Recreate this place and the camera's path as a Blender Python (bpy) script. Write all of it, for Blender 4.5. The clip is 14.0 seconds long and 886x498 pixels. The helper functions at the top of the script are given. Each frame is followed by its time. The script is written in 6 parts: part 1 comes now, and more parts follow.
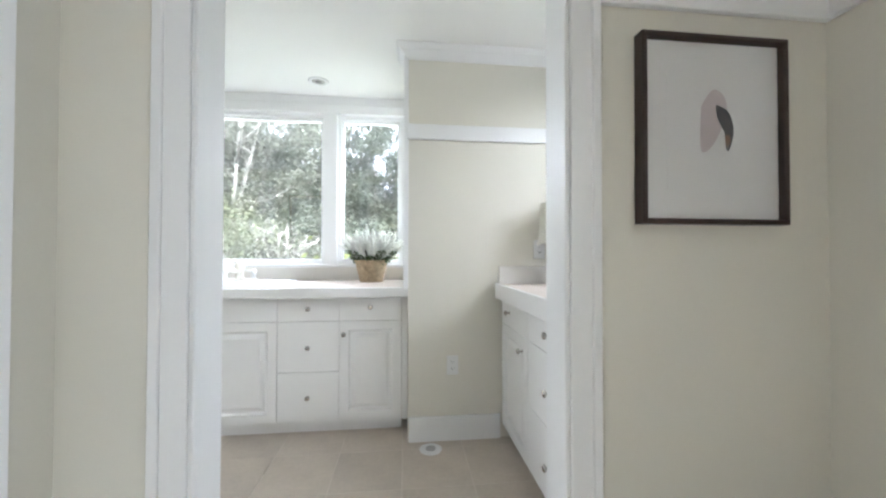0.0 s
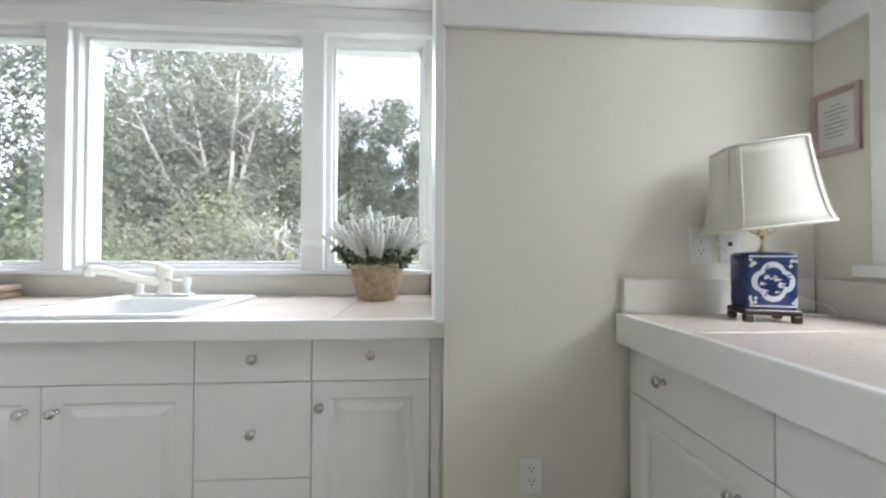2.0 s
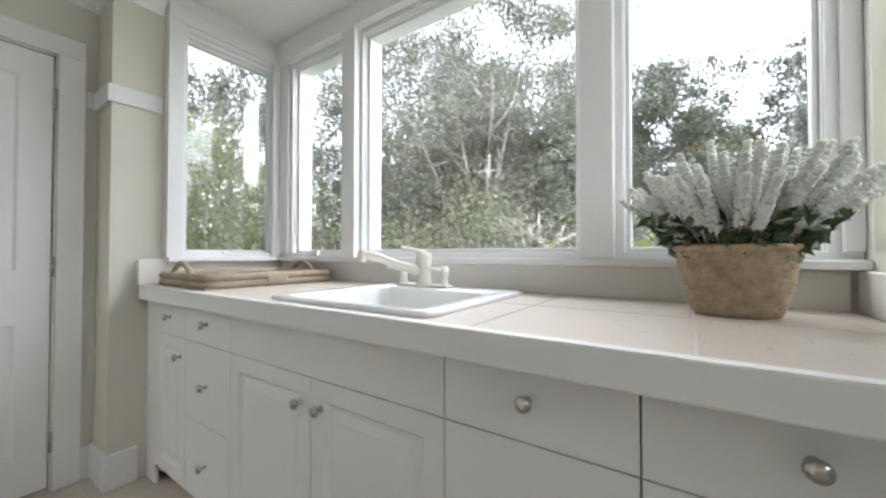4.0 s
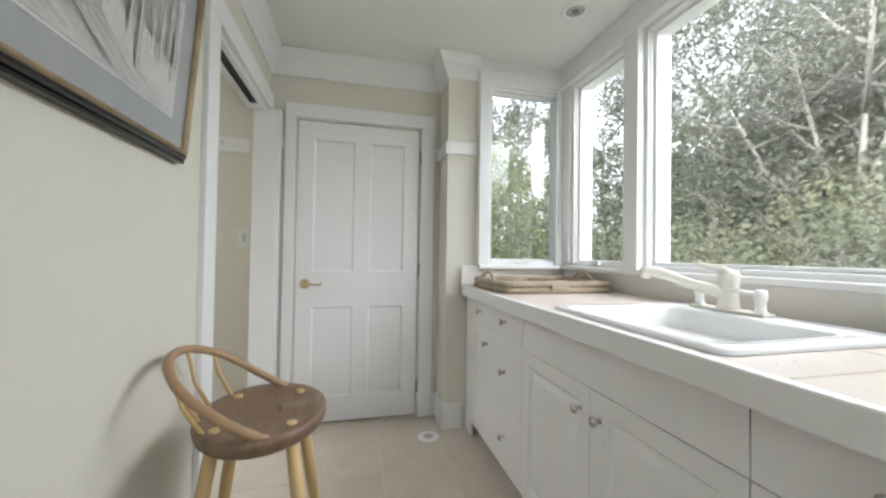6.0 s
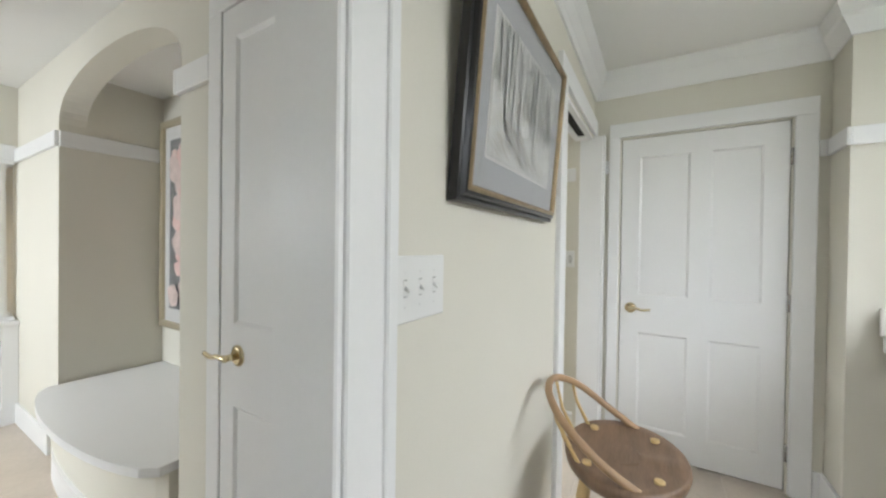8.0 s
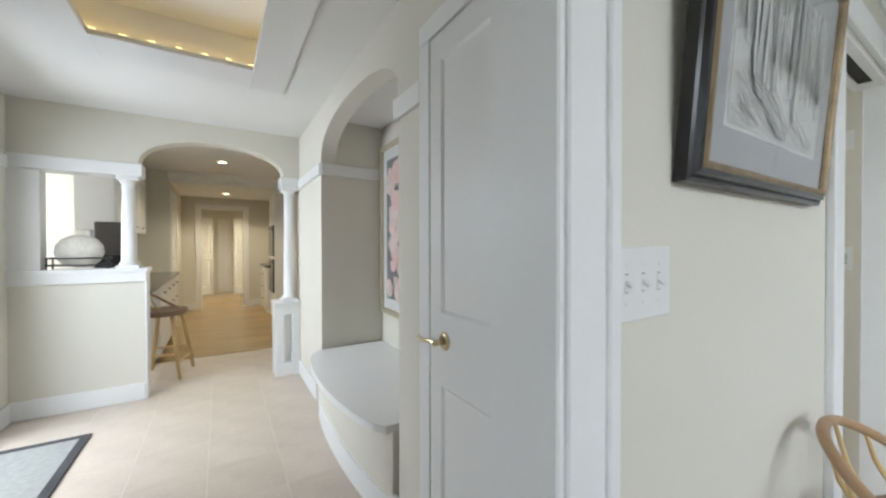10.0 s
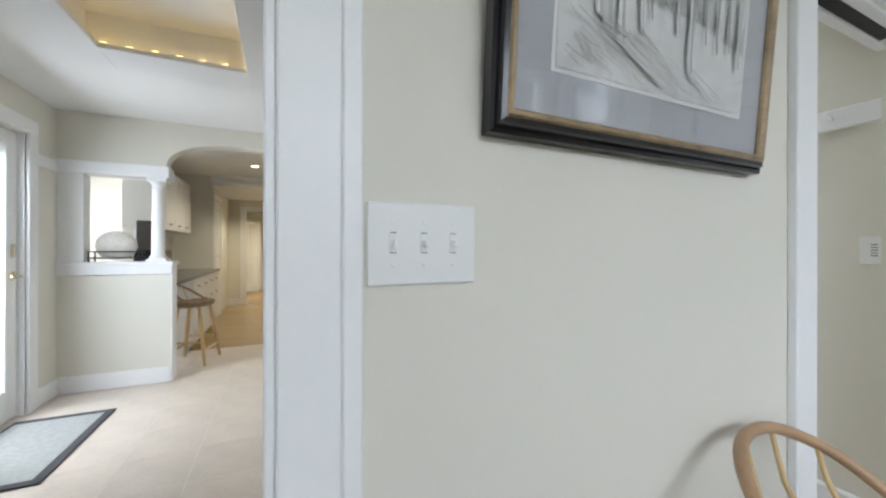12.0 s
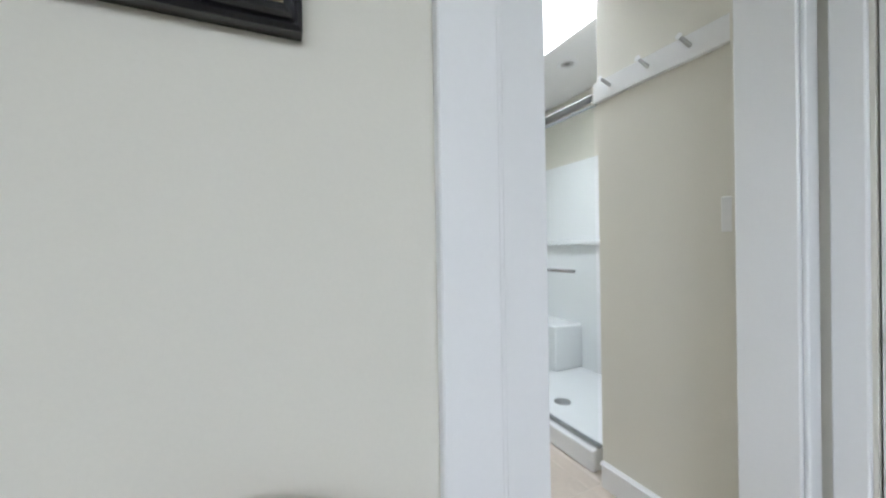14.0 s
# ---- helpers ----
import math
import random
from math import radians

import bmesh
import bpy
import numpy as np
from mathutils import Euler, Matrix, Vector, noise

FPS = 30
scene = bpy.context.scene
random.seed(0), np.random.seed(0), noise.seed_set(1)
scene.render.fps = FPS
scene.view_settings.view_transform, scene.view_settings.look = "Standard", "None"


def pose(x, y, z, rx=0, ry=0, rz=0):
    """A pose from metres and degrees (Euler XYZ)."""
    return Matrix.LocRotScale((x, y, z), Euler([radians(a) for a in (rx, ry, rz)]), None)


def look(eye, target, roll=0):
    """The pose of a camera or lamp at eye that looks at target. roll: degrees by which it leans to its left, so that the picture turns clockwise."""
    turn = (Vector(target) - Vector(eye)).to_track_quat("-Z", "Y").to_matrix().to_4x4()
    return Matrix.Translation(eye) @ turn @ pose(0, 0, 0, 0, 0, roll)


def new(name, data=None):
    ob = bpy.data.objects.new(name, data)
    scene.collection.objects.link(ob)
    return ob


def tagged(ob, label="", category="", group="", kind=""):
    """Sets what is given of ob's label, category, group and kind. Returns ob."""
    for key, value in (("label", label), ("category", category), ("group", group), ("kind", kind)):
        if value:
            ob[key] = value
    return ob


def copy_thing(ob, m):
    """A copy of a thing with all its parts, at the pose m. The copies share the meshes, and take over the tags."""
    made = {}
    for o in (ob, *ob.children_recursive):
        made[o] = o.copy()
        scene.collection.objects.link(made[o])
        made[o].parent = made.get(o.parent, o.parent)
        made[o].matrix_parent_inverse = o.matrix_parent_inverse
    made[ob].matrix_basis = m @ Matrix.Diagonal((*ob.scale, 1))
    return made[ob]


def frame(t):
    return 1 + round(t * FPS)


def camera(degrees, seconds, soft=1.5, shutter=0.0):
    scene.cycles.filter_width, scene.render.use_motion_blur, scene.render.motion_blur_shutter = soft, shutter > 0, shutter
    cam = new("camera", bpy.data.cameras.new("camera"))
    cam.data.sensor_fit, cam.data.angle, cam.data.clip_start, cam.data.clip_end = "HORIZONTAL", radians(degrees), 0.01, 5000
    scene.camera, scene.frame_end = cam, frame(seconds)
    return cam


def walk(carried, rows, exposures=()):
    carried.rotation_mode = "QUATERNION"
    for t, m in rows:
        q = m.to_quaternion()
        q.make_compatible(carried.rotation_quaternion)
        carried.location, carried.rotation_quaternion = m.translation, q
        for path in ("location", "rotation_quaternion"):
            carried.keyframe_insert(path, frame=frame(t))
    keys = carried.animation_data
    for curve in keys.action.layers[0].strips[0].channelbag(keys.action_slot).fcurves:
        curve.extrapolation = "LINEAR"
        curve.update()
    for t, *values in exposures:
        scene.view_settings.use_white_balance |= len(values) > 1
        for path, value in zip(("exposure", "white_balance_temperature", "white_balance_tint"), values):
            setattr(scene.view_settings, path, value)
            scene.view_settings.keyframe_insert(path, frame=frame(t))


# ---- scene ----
cam = camera(101.7, 14.0, soft=2.3)
PATH = [
    (0, (0.104, 0.488, 1.146), (0.314, 2.477, 1.175), 0.1),
    (0.5, (0.08, 0.774, 1.174), (0.31, 2.761, 1.193), 0.4),
    (1, (0.086, 1.063, 1.177), (0.297, 3.052, 1.185), 0.2),
    (1.5, (0.063, 1.33, 1.167), (0.262, 3.32, 1.177), 0.1),
    (2, (0.052, 1.6, 1.149), (0.176, 3.596, 1.175), 0.2),
    (4.5, (-0.275, 2.196, 1.07), (-1.715, 3.584, 1.105), 0.1),
    (5, (-0.246, 2.175, 1.068), (-1.917, 3.273, 1.107), 0.4),
    (5.5, (-0.179, 2.15, 1.077), (-1.989, 3.0, 1.115), 0.8),
    (6, (-0.168, 2.125, 1.125), (-2.114, 2.587, 1.158), 0.9),
    (6.5, (-0.178, 2.066, 1.178), (-2.177, 2.031, 1.188), 1.0),
    (7, (-0.15, 2.006, 1.229), (-2.095, 1.539, 1.226), 1.0),
    (7.5, (-0.108, 1.97, 1.275), (-1.952, 1.196, 1.269), 0.8),
    (8, (-0.077, 1.941, 1.303), (-1.795, 0.917, 1.283), 0.8),
    (8.5, (-0.051, 1.913, 1.313), (-1.609, 0.659, 1.297), 0.7),
    (9, (-0.034, 1.886, 1.307), (-1.407, 0.432, 1.293), 0.6),
    (11.5, (-0.230, 1.967, 1.241), (-1.060, 0.147, 1.231), -0.3),
    (12, (-0.431, 2.056, 1.219), (-1.252, 0.233, 1.219), 0.1),
    (12.5, (-0.645, 2.085, 1.191), (-1.458, 0.258, 1.165), 0.2),
    (13, (-0.89, 2.079, 1.174), (-1.695, 0.248, 1.159), -0.1),
    (13.5, (-1.172, 2.093, 1.154), (-1.981, 0.263, 1.14), -0.2),
    (14, (-1.423, 2.073, 1.125), (-2.247, 0.251, 1.112), -1.0),
]
EXPOSURES = [(0.0, 4.08, 5720, 10), (1.0, 3.87, 5750, 10), (2.0, 3.5, 5880, 10), (4.5, 3.05, 6150, 10), (5.5, 3.15, 6180, 10), (6.5, 3.25, 6200, 9), (7.5, 3.42, 6220, 9),
             (9.2, 3.36, 5980, 9), (11.5, 3.24, 5790, 10), (13.0, 3.28, 5780, 10), (14.0, 3.18, 5780, 10)]
walk(cam, [(t, look(eye, aim, roll)) for t, eye, aim, roll in PATH], EXPOSURES)

# ---- world and light: bright overcast day ----
world = bpy.data.worlds.new("overcast_sky")
scene.world = world
world.use_nodes = True
wn, wl = world.node_tree.nodes, world.node_tree.links
sky = wn.new("ShaderNodeTexSky")
sky.sky_type = 'NISHITA'
sky.sun_disc = False
sky.sun_elevation = radians(48)
sky.sun_rotation = radians(150)
sky.dust_density = 4.0
grey = wn.new("ShaderNodeHueSaturation")
grey.inputs["Saturation"].default_value = 0.22
wl.new(sky.outputs[0], grey.inputs["Color"])
wl.new(grey.outputs[0], wn["Background"].inputs["Color"])
wn["Background"].inputs["Strength"].default_value = 0.15

sun = new("sun", bpy.data.lights.new("sun", 'SUN'))
sun.data.energy = 0.9
sun.data.angle = radians(40)
sun.data.color = (1.0, 0.96, 0.9)
sun.matrix_world = look((0, 0, 20), (math.sin(radians(150)) * -14, math.cos(radians(150)) * -14, 4))


def area(name, eye, aim, w, h, power, colour=(1, 1, 1)):
    d = bpy.data.lights.new(name, 'AREA')
    d.shape, d.size, d.size_y, d.energy, d.color = 'RECTANGLE', w, h, power, colour
    o = new(name, d)
    o.matrix_world = look(eye, aim)
    return o


# sky light stand-ins in the openings of windows, the glazed door and the skylight
area("side_window_light", (1.76, 2.0, 1.90), (0.76, 2.0, 1.0), 0.50, 0.70, 0.32)
area("bay_window_light", (-1.15, 4.35, 2.40), (-1.15, 3.0, 1.25), 2.40, 1.10, 8.0)
area("bay_return_light", (0.52, 3.22, 1.90), (-0.48, 3.22, 1.0), 0.44, 0.70, 0.6)
area("hall_door_light", (1.66, -1.08, 1.45), (0.66, -1.08, 0.7), 0.70, 1.00, 5.0, (0.95, 0.98, 1.0))
area("kitchen_window_light", (2.64, -3.48, 1.55), (0, -3.48, 1.3), 2.1, 1.1, 5.0)
area("skylight_light", (-2.69, 0.20, 2.86), (-2.69, 0.201, 0), 0.80, 1.00, 4.6)


def spot(name, eye, power, colour, angle=110):
    d = bpy.data.lights.new(name, 'SPOT')
    d.energy, d.color, d.spot_size, d.spot_blend, d.shadow_soft_size = power, colour, radians(angle), 0.7, 0.05
    o = new(name, d)
    o.matrix_world = look(eye, (eye[0], eye[1] + 0.001, 0))
    return o


# ---- materials ----
def material(name, colour, rough=0.5, metal=0.0, vary=0.06, scale=3.0, fine=60.0, bump=0.05, spec=0.5, hue=None,
             per_object=0.0, stretch=(1, 1, 1), bump_scale=None, dist=0.002):
    m = bpy.data.materials.new(name)
    m.use_nodes = True
    n, l = m.node_tree.nodes, m.node_tree.links
    b = n["Principled BSDF"]
    b.inputs["Roughness"].default_value = rough
    b.inputs["Metallic"].default_value = metal
    b.inputs["Specular IOR Level"].default_value = spec
    tc = n.new("ShaderNodeTexCoord")
    mp = n.new("ShaderNodeMapping")
    mp.inputs["Scale"].default_value = stretch
    l.new(tc.outputs["Object"], mp.inputs["Vector"])
    n1, n2 = n.new("ShaderNodeTexNoise"), n.new("ShaderNodeTexNoise")
    n1.inputs["Scale"].default_value, n1.inputs["Detail"].default_value = scale, 3
    n2.inputs["Scale"].default_value, n2.inputs["Detail"].default_value = fine, 4
    for t in (n1, n2):
        l.new(mp.outputs[0], t.inputs["Vector"])
    mix = n.new("ShaderNodeMix")
    mix.data_type = 'RGBA'
    other = hue or tuple(max(0.0, c * (1 - 2.5 * vary)) for c in colour)
    mix.inputs[6].default_value = (*colour, 1)
    mix.inputs[7].default_value = (*other, 1)
    add = n.new("ShaderNodeMath")
    add.operation = 'MULTIPLY_ADD'
    l.new(n1.outputs[0], add.inputs[0])
    add.inputs[1].default_value = 0.65
    half = n.new("ShaderNodeMath")
    half.operation = 'MULTIPLY'
    half.inputs[1].default_value = 0.35
    l.new(n2.outputs[0], half.inputs[0])
    l.new(half.outputs[0], add.inputs[2])
    ramp = n.new("ShaderNodeMapRange")
    ramp.inputs[1].default_value, ramp.inputs[2].default_value = 0.3, 0.7
    l.new(add.outputs[0], ramp.inputs[0])
    l.new(ramp.outputs[0], mix.inputs[0])
    out = mix.outputs[2]
    if per_object:
        info = n.new("ShaderNodeObjectInfo")
        hs = n.new("ShaderNodeHueSaturation")
        rng = n.new("ShaderNodeMapRange")
        rng.inputs[3].default_value, rng.inputs[4].default_value = 1 - per_object, 1 + per_object
        l.new(info.outputs["Random"], rng.inputs[0])
        l.new(rng.outputs[0], hs.inputs["Value"])
        l.new(out, hs.inputs["Color"])
        out = hs.outputs[0]
    l.new(out, b.inputs["Base Color"])
    rr = n.new("ShaderNodeMapRange")
    rr.inputs[3].default_value, rr.inputs[4].default_value = max(0.02, rough - 0.07), min(1, rough + 0.07)
    l.new(n2.outputs[0], rr.inputs[0])
    l.new(rr.outputs[0], b.inputs["Roughness"])
    if bump:
        bp = n.new("ShaderNodeBump")
        bp.inputs["Strength"].default_value, bp.inputs["Distance"].default_value = bump, dist
        src = n2
        if bump_scale:
            src = n.new("ShaderNodeTexNoise")
            src.inputs["Scale"].default_value, src.inputs["Detail"].default_value = bump_scale, 2
            l.new(mp.outputs[0], src.inputs["Vector"])
        l.new(src.outputs[0], bp.inputs["Height"])
        l.new(bp.outputs[0], b.inputs["Normal"])
    return m


def glass_material(name, tint=(1, 1, 1), rough=0.0, gloss=0.03):
    m = bpy.data.materials.new(name)
    m.use_nodes = True
    n, l = m.node_tree.nodes, m.node_tree.links
    n.remove(n["Principled BSDF"])
    tr, gl, lw, mx = (n.new(k) for k in ("ShaderNodeBsdfTransparent", "ShaderNodeBsdfGlossy", "ShaderNodeLayerWeight", "ShaderNodeMixShader"))
    tr.inputs[0].default_value = (*tint, 1)
    gl.inputs["Roughness"].default_value = rough
    lw.inputs["Blend"].default_value = 0.5
    pw, ad = n.new("ShaderNodeMath"), n.new("ShaderNodeMath")
    pw.operation, ad.operation = 'POWER', 'MULTIPLY_ADD'
    pw.inputs[1].default_value, ad.inputs[1].default_value, ad.inputs[2].default_value = 5.0, 0.7, gloss
    l.new(lw.outputs["Facing"], pw.inputs[0])
    l.new(pw.outputs[0], ad.inputs[0])
    l.new(ad.outputs[0], mx.inputs[0])
    l.new(tr.outputs[0], mx.inputs[1])
    l.new(gl.outputs[0], mx.inputs[2])
    l.new(mx.outputs[0], n["Material Output"].inputs[0])
    return m


def glow_material(name, colour, strength):
    m = bpy.data.materials.new(name)
    m.use_nodes = True
    b = m.node_tree.nodes["Principled BSDF"]
    b.inputs["Emission Color"].default_value = (*colour, 1)
    b.inputs["Emission Strength"].default_value = strength
    return m


def leaf_material(name, colour, other, through_share=0.5):
    """Thin leaves: part of the light passes through them."""
    m = material(name, colour, 0.8, vary=0.13, scale=0.9, fine=4, bump=0.0, hue=other, spec=0.1)
    n, l = m.node_tree.nodes, m.node_tree.links
    b = n["Principled BSDF"]
    tr, mx = n.new("ShaderNodeBsdfTranslucent"), n.new("ShaderNodeMixShader")
    mx.inputs[0].default_value = through_share
    l.new(b.inputs["Base Color"].links[0].from_socket, tr.inputs["Color"])
    l.new(b.outputs[0], mx.inputs[1])
    l.new(tr.outputs[0], mx.inputs[2])
    l.new(mx.outputs[0], n["Material Output"].inputs[0])
    return m


WALL = material("cream_wall_paint", (0.72, 0.695, 0.61), 0.75, vary=0.02, scale=1.3, fine=180, bump=0.05, spec=0.25)
TRIM = material("white_trim_paint", (0.82, 0.82, 0.81), 0.38, vary=0.015, scale=2.0, fine=90, bump=0.03, spec=0.4)
CEIL = material("white_ceiling_paint", (0.85, 0.845, 0.82), 0.85, vary=0.02, scale=1.0, fine=140, bump=0.04, spec=0.2)
CABINET = material("white_cabinet_lacquer", (0.82, 0.812, 0.79), 0.42, vary=0.015, scale=2.5, fine=70, bump=0.02, spec=0.4)
TILE = material("beige_floor_tile", (0.60, 0.525, 0.44), 0.42, vary=0.07, scale=5, fine=45, bump=0.06, per_object=0.035)
GROUT = material("pale_floor_grout", (0.70, 0.63, 0.55), 0.9, vary=0.08, scale=8, fine=150, bump=0.2)
COUNTER_TILE = material("pale_counter_tile", (0.65, 0.57, 0.50), 0.3, vary=0.04, scale=5, fine=60, bump=0.03, per_object=0.03)
COUNTER_GROUT = material("white_counter_grout", (0.74, 0.72, 0.69), 0.8, vary=0.04, bump=0.1)
SPLASH = material("cream_splashback_paint", (0.77, 0.745, 0.69), 0.45, vary=0.02, scale=2.0, fine=90, bump=0.03)
ENAMEL = material("white_enamel", (0.82, 0.83, 0.83), 0.12, vary=0.005, bump=0.0)
PLASTIC = material("white_plastic", (0.78, 0.78, 0.76), 0.35, vary=0.01, bump=0.0)
IVORY = material("ivory_faucet_plastic", (0.74, 0.71, 0.62), 0.25, vary=0.02, bump=0.0)
CHROME = material("brushed_nickel", (0.62, 0.60, 0.57), 0.22, metal=1.0, vary=0.05, bump=0.0)
BRASS = material("polished_brass", (0.74, 0.64, 0.42), 0.18, metal=1.0, vary=0.05, bump=0.0)
DARK = material("dark_gap", (0.03, 0.028, 0.025), 0.7, vary=0.2, bump=0.0)
BLACK_FRAME = material("black_frame_lacquer", (0.012, 0.011, 0.012), 0.22, vary=0.2, scale=8, bump=0.03)
BROWN_FRAME = material("dark_brown_frame_wood", (0.045, 0.022, 0.016), 0.35, vary=0.25, scale=6, fine=80, bump=0.05)
GOLD_FRAME = material("antique_gold_leaf", (0.38, 0.28, 0.16), 0.42, metal=0.5, vary=0.2, scale=20, fine=120, bump=0.15)
MAT_GREY = material("grey_picture_mat", (0.40, 0.41, 0.43), 0.9, vary=0.02, bump=0.03)
PAPER = material("white_art_paper", (0.74, 0.73, 0.71), 0.9, vary=0.015, bump=0.03)
WALNUT = material("brown_elm_seat", (0.24, 0.15, 0.09), 0.4, vary=0.16, scale=5, fine=30, bump=0.1, stretch=(1, 7, 1))
BENT = material("steamed_bentwood", (0.43, 0.275, 0.15), 0.42, vary=0.12, scale=8, fine=50, bump=0.06)
ASH = material("pale_ash_leg", (0.62, 0.44, 0.20), 0.42, vary=0.08, scale=8, fine=60, bump=0.05, stretch=(4, 4, 0.6))
BASKET = material("woven_straw", (0.60, 0.47, 0.30), 0.8, vary=0.22, scale=45, fine=120, bump=0.5)
ROPE = material("natural_rattan", (0.47, 0.385, 0.28), 0.75, vary=0.18, scale=12, fine=90, bump=0.4)
SHADE = material("cream_silk_shade", (0.76, 0.74, 0.66), 0.7, vary=0.02, fine=220, bump=0.08)
PORCELAIN = material("white_porcelain", (0.70, 0.72, 0.76), 0.12, vary=0.03, bump=0.0)
COBALT = material("cobalt_blue_glaze", (0.035, 0.06, 0.20), 0.15, vary=0.3, scale=25, fine=90, bump=0.0)
ROSEWOOD = material("dark_rosewood", (0.035, 0.015, 0.012), 0.3, vary=0.3, scale=15, bump=0.05)
LEAF_IN = material("dark_green_herb_leaf", (0.10, 0.15, 0.06), 0.5, vary=0.25, scale=20, bump=0.0)
BLOOM = leaf_material("white_flower_petal", (0.90, 0.90, 0.87), (0.87, 0.88, 0.82), 0.4)
OAK = material("oak_strip_floor", (0.40, 0.27, 0.11), 0.24, vary=0.16, scale=2.2, fine=25, bump=0.05, stretch=(0.4, 6, 1))
STONE = material("cream_speckled_stone", (0.68, 0.65, 0.57), 0.5, vary=0.14, scale=9, fine=50, bump=0.2)
IRON = material("black_iron", (0.025, 0.025, 0.03), 0.5, metal=0.3, vary=0.2, bump=0.1)
GRANITE = material("dark_granite", (0.07, 0.07, 0.075), 0.15, vary=0.3, scale=50, fine=200, bump=0.0)
RUG = material("grey_green_mat", (0.36, 0.365, 0.34), 0.95, vary=0.1, scale=40, fine=300, bump=0.4)
RUG_EDGE = material("charcoal_mat_border", (0.07, 0.07, 0.075), 0.9, vary=0.15, fine=250, bump=0.3)
STEEL = material("stainless_steel", (0.45, 0.46, 0.47), 0.25, metal=1.0, vary=0.05, bump=0.0)
BRONZE = material("dark_bronze_panel", (0.09, 0.075, 0.065), 0.35, vary=0.15, bump=0.0)
BLACK_GLASS = material("black_oven_glass", (0.02, 0.022, 0.026), 0.08, vary=0.1, bump=0.0)
BARK = material("grey_bark", (0.24, 0.225, 0.20), 0.9, vary=0.2, scale=6, fine=40, bump=0.6, dist=0.01)
LEAF_A = leaf_material("oak_foliage", (0.135, 0.143, 0.112), (0.10, 0.108, 0.082))
LEAF_B = leaf_material("dark_conifer_foliage", (0.082, 0.096, 0.072), (0.058, 0.07, 0.05))
LEAF_D = leaf_material("yellow_green_garden_leaf", (0.30, 0.33, 0.10), (0.20, 0.25, 0.07))
PALE_BARK = material("pale_grey_bark", (0.25, 0.24, 0.215), 0.9, vary=0.18, scale=6, fine=40, bump=0.5, dist=0.01)
LEAF_E = leaf_material("sunny_shrub_foliage", (0.15, 0.17, 0.082), (0.10, 0.12, 0.06))
LEAF_C = leaf_material("bright_shrub_foliage", (0.14, 0.153, 0.094), (0.105, 0.116, 0.072))
GRASS = material("lawn_grass", (0.09, 0.13, 0.045), 0.9, vary=0.25, scale=0.6, fine=25, bump=0.4)
SHINGLE = material("weathered_grey_shingle", (0.26, 0.255, 0.25), 0.9, vary=0.14, scale=4, fine=50, bump=0.3, per_object=0.12)
CLAPBOARD = material("white_clapboard_paint", (0.60, 0.61, 0.62), 0.6, vary=0.02, bump=0.03)
GLASS = glass_material("window_glass", gloss=0.10)
CLEAR = glass_material("shower_glass", (0.97, 0.985, 0.98))
FRAME_GLASS = glass_material("picture_glass", gloss=0.055)
COVE = glow_material("amber_cove_light", (1.0, 0.56, 0.14), 0.07)
COVE_BULB = glow_material("amber_rope_bulb", (1.0, 0.68, 0.22), 0.5)
BULB = glow_material("warm_can_light", (1.0, 0.82, 0.42), 1.3)


# ---- mesh helpers ----
def box(bm, x0, x1, y0, y1, z0, z1, bevel=0.0, seg=1):
    x0, x1, y0, y1, z0, z1 = min(x0, x1), max(x0, x1), min(y0, y1), max(y0, y1), min(z0, z1), max(z0, z1)
    v = [bm.verts.new(c) for c in ((x0, y0, z0), (x1, y0, z0), (x1, y1, z0), (x0, y1, z0),
                                   (x0, y0, z1), (x1, y0, z1), (x1, y1, z1), (x0, y1, z1))]
    f = [bm.faces.new([v[i] for i in q]) for q in ((3, 2, 1, 0), (4, 5, 6, 7), (0, 1, 5, 4), (1, 2, 6, 5), (2, 3, 7, 6), (3, 0, 4, 7))]
    if bevel:
        es = list({e for q in f for e in q.edges})
        bmesh.ops.bevel(bm, geom=es, offset=bevel, segments=seg, affect='EDGES', profile=0.6)
    return bm


def tube(bm, pts, radii, sides=10, cap=True):
    """A round tube along points, with a radius at each."""
    if not hasattr(radii, "__len__"):
        radii = [radii] * len(pts)
    pts = [Vector(p) for p in pts]
    rings = []
    side = None
    for i, p in enumerate(pts):
        d = (pts[min(i + 1, len(pts) - 1)] - pts[max(i - 1, 0)]).normalized()
        if side is None:
            side = d.orthogonal().normalized()
        side = (side - d * side.dot(d)).normalized()
        up = d.cross(side)
        rings.append([bm.verts.new(p + radii[i] * (math.cos(a) * side + math.sin(a) * up))
                      for a in (2 * math.pi * k / sides for k in range(sides))])
    for a, b in zip(rings, rings[1:]):
        for k in range(sides):
            f = bm.faces.new((a[k], a[(k + 1) % sides], b[(k + 1) % sides], b[k]))
            f.smooth = True
    if cap:
        bm.faces.new(rings[0][::-1])
        bm.faces.new(rings[-1])
    return bm


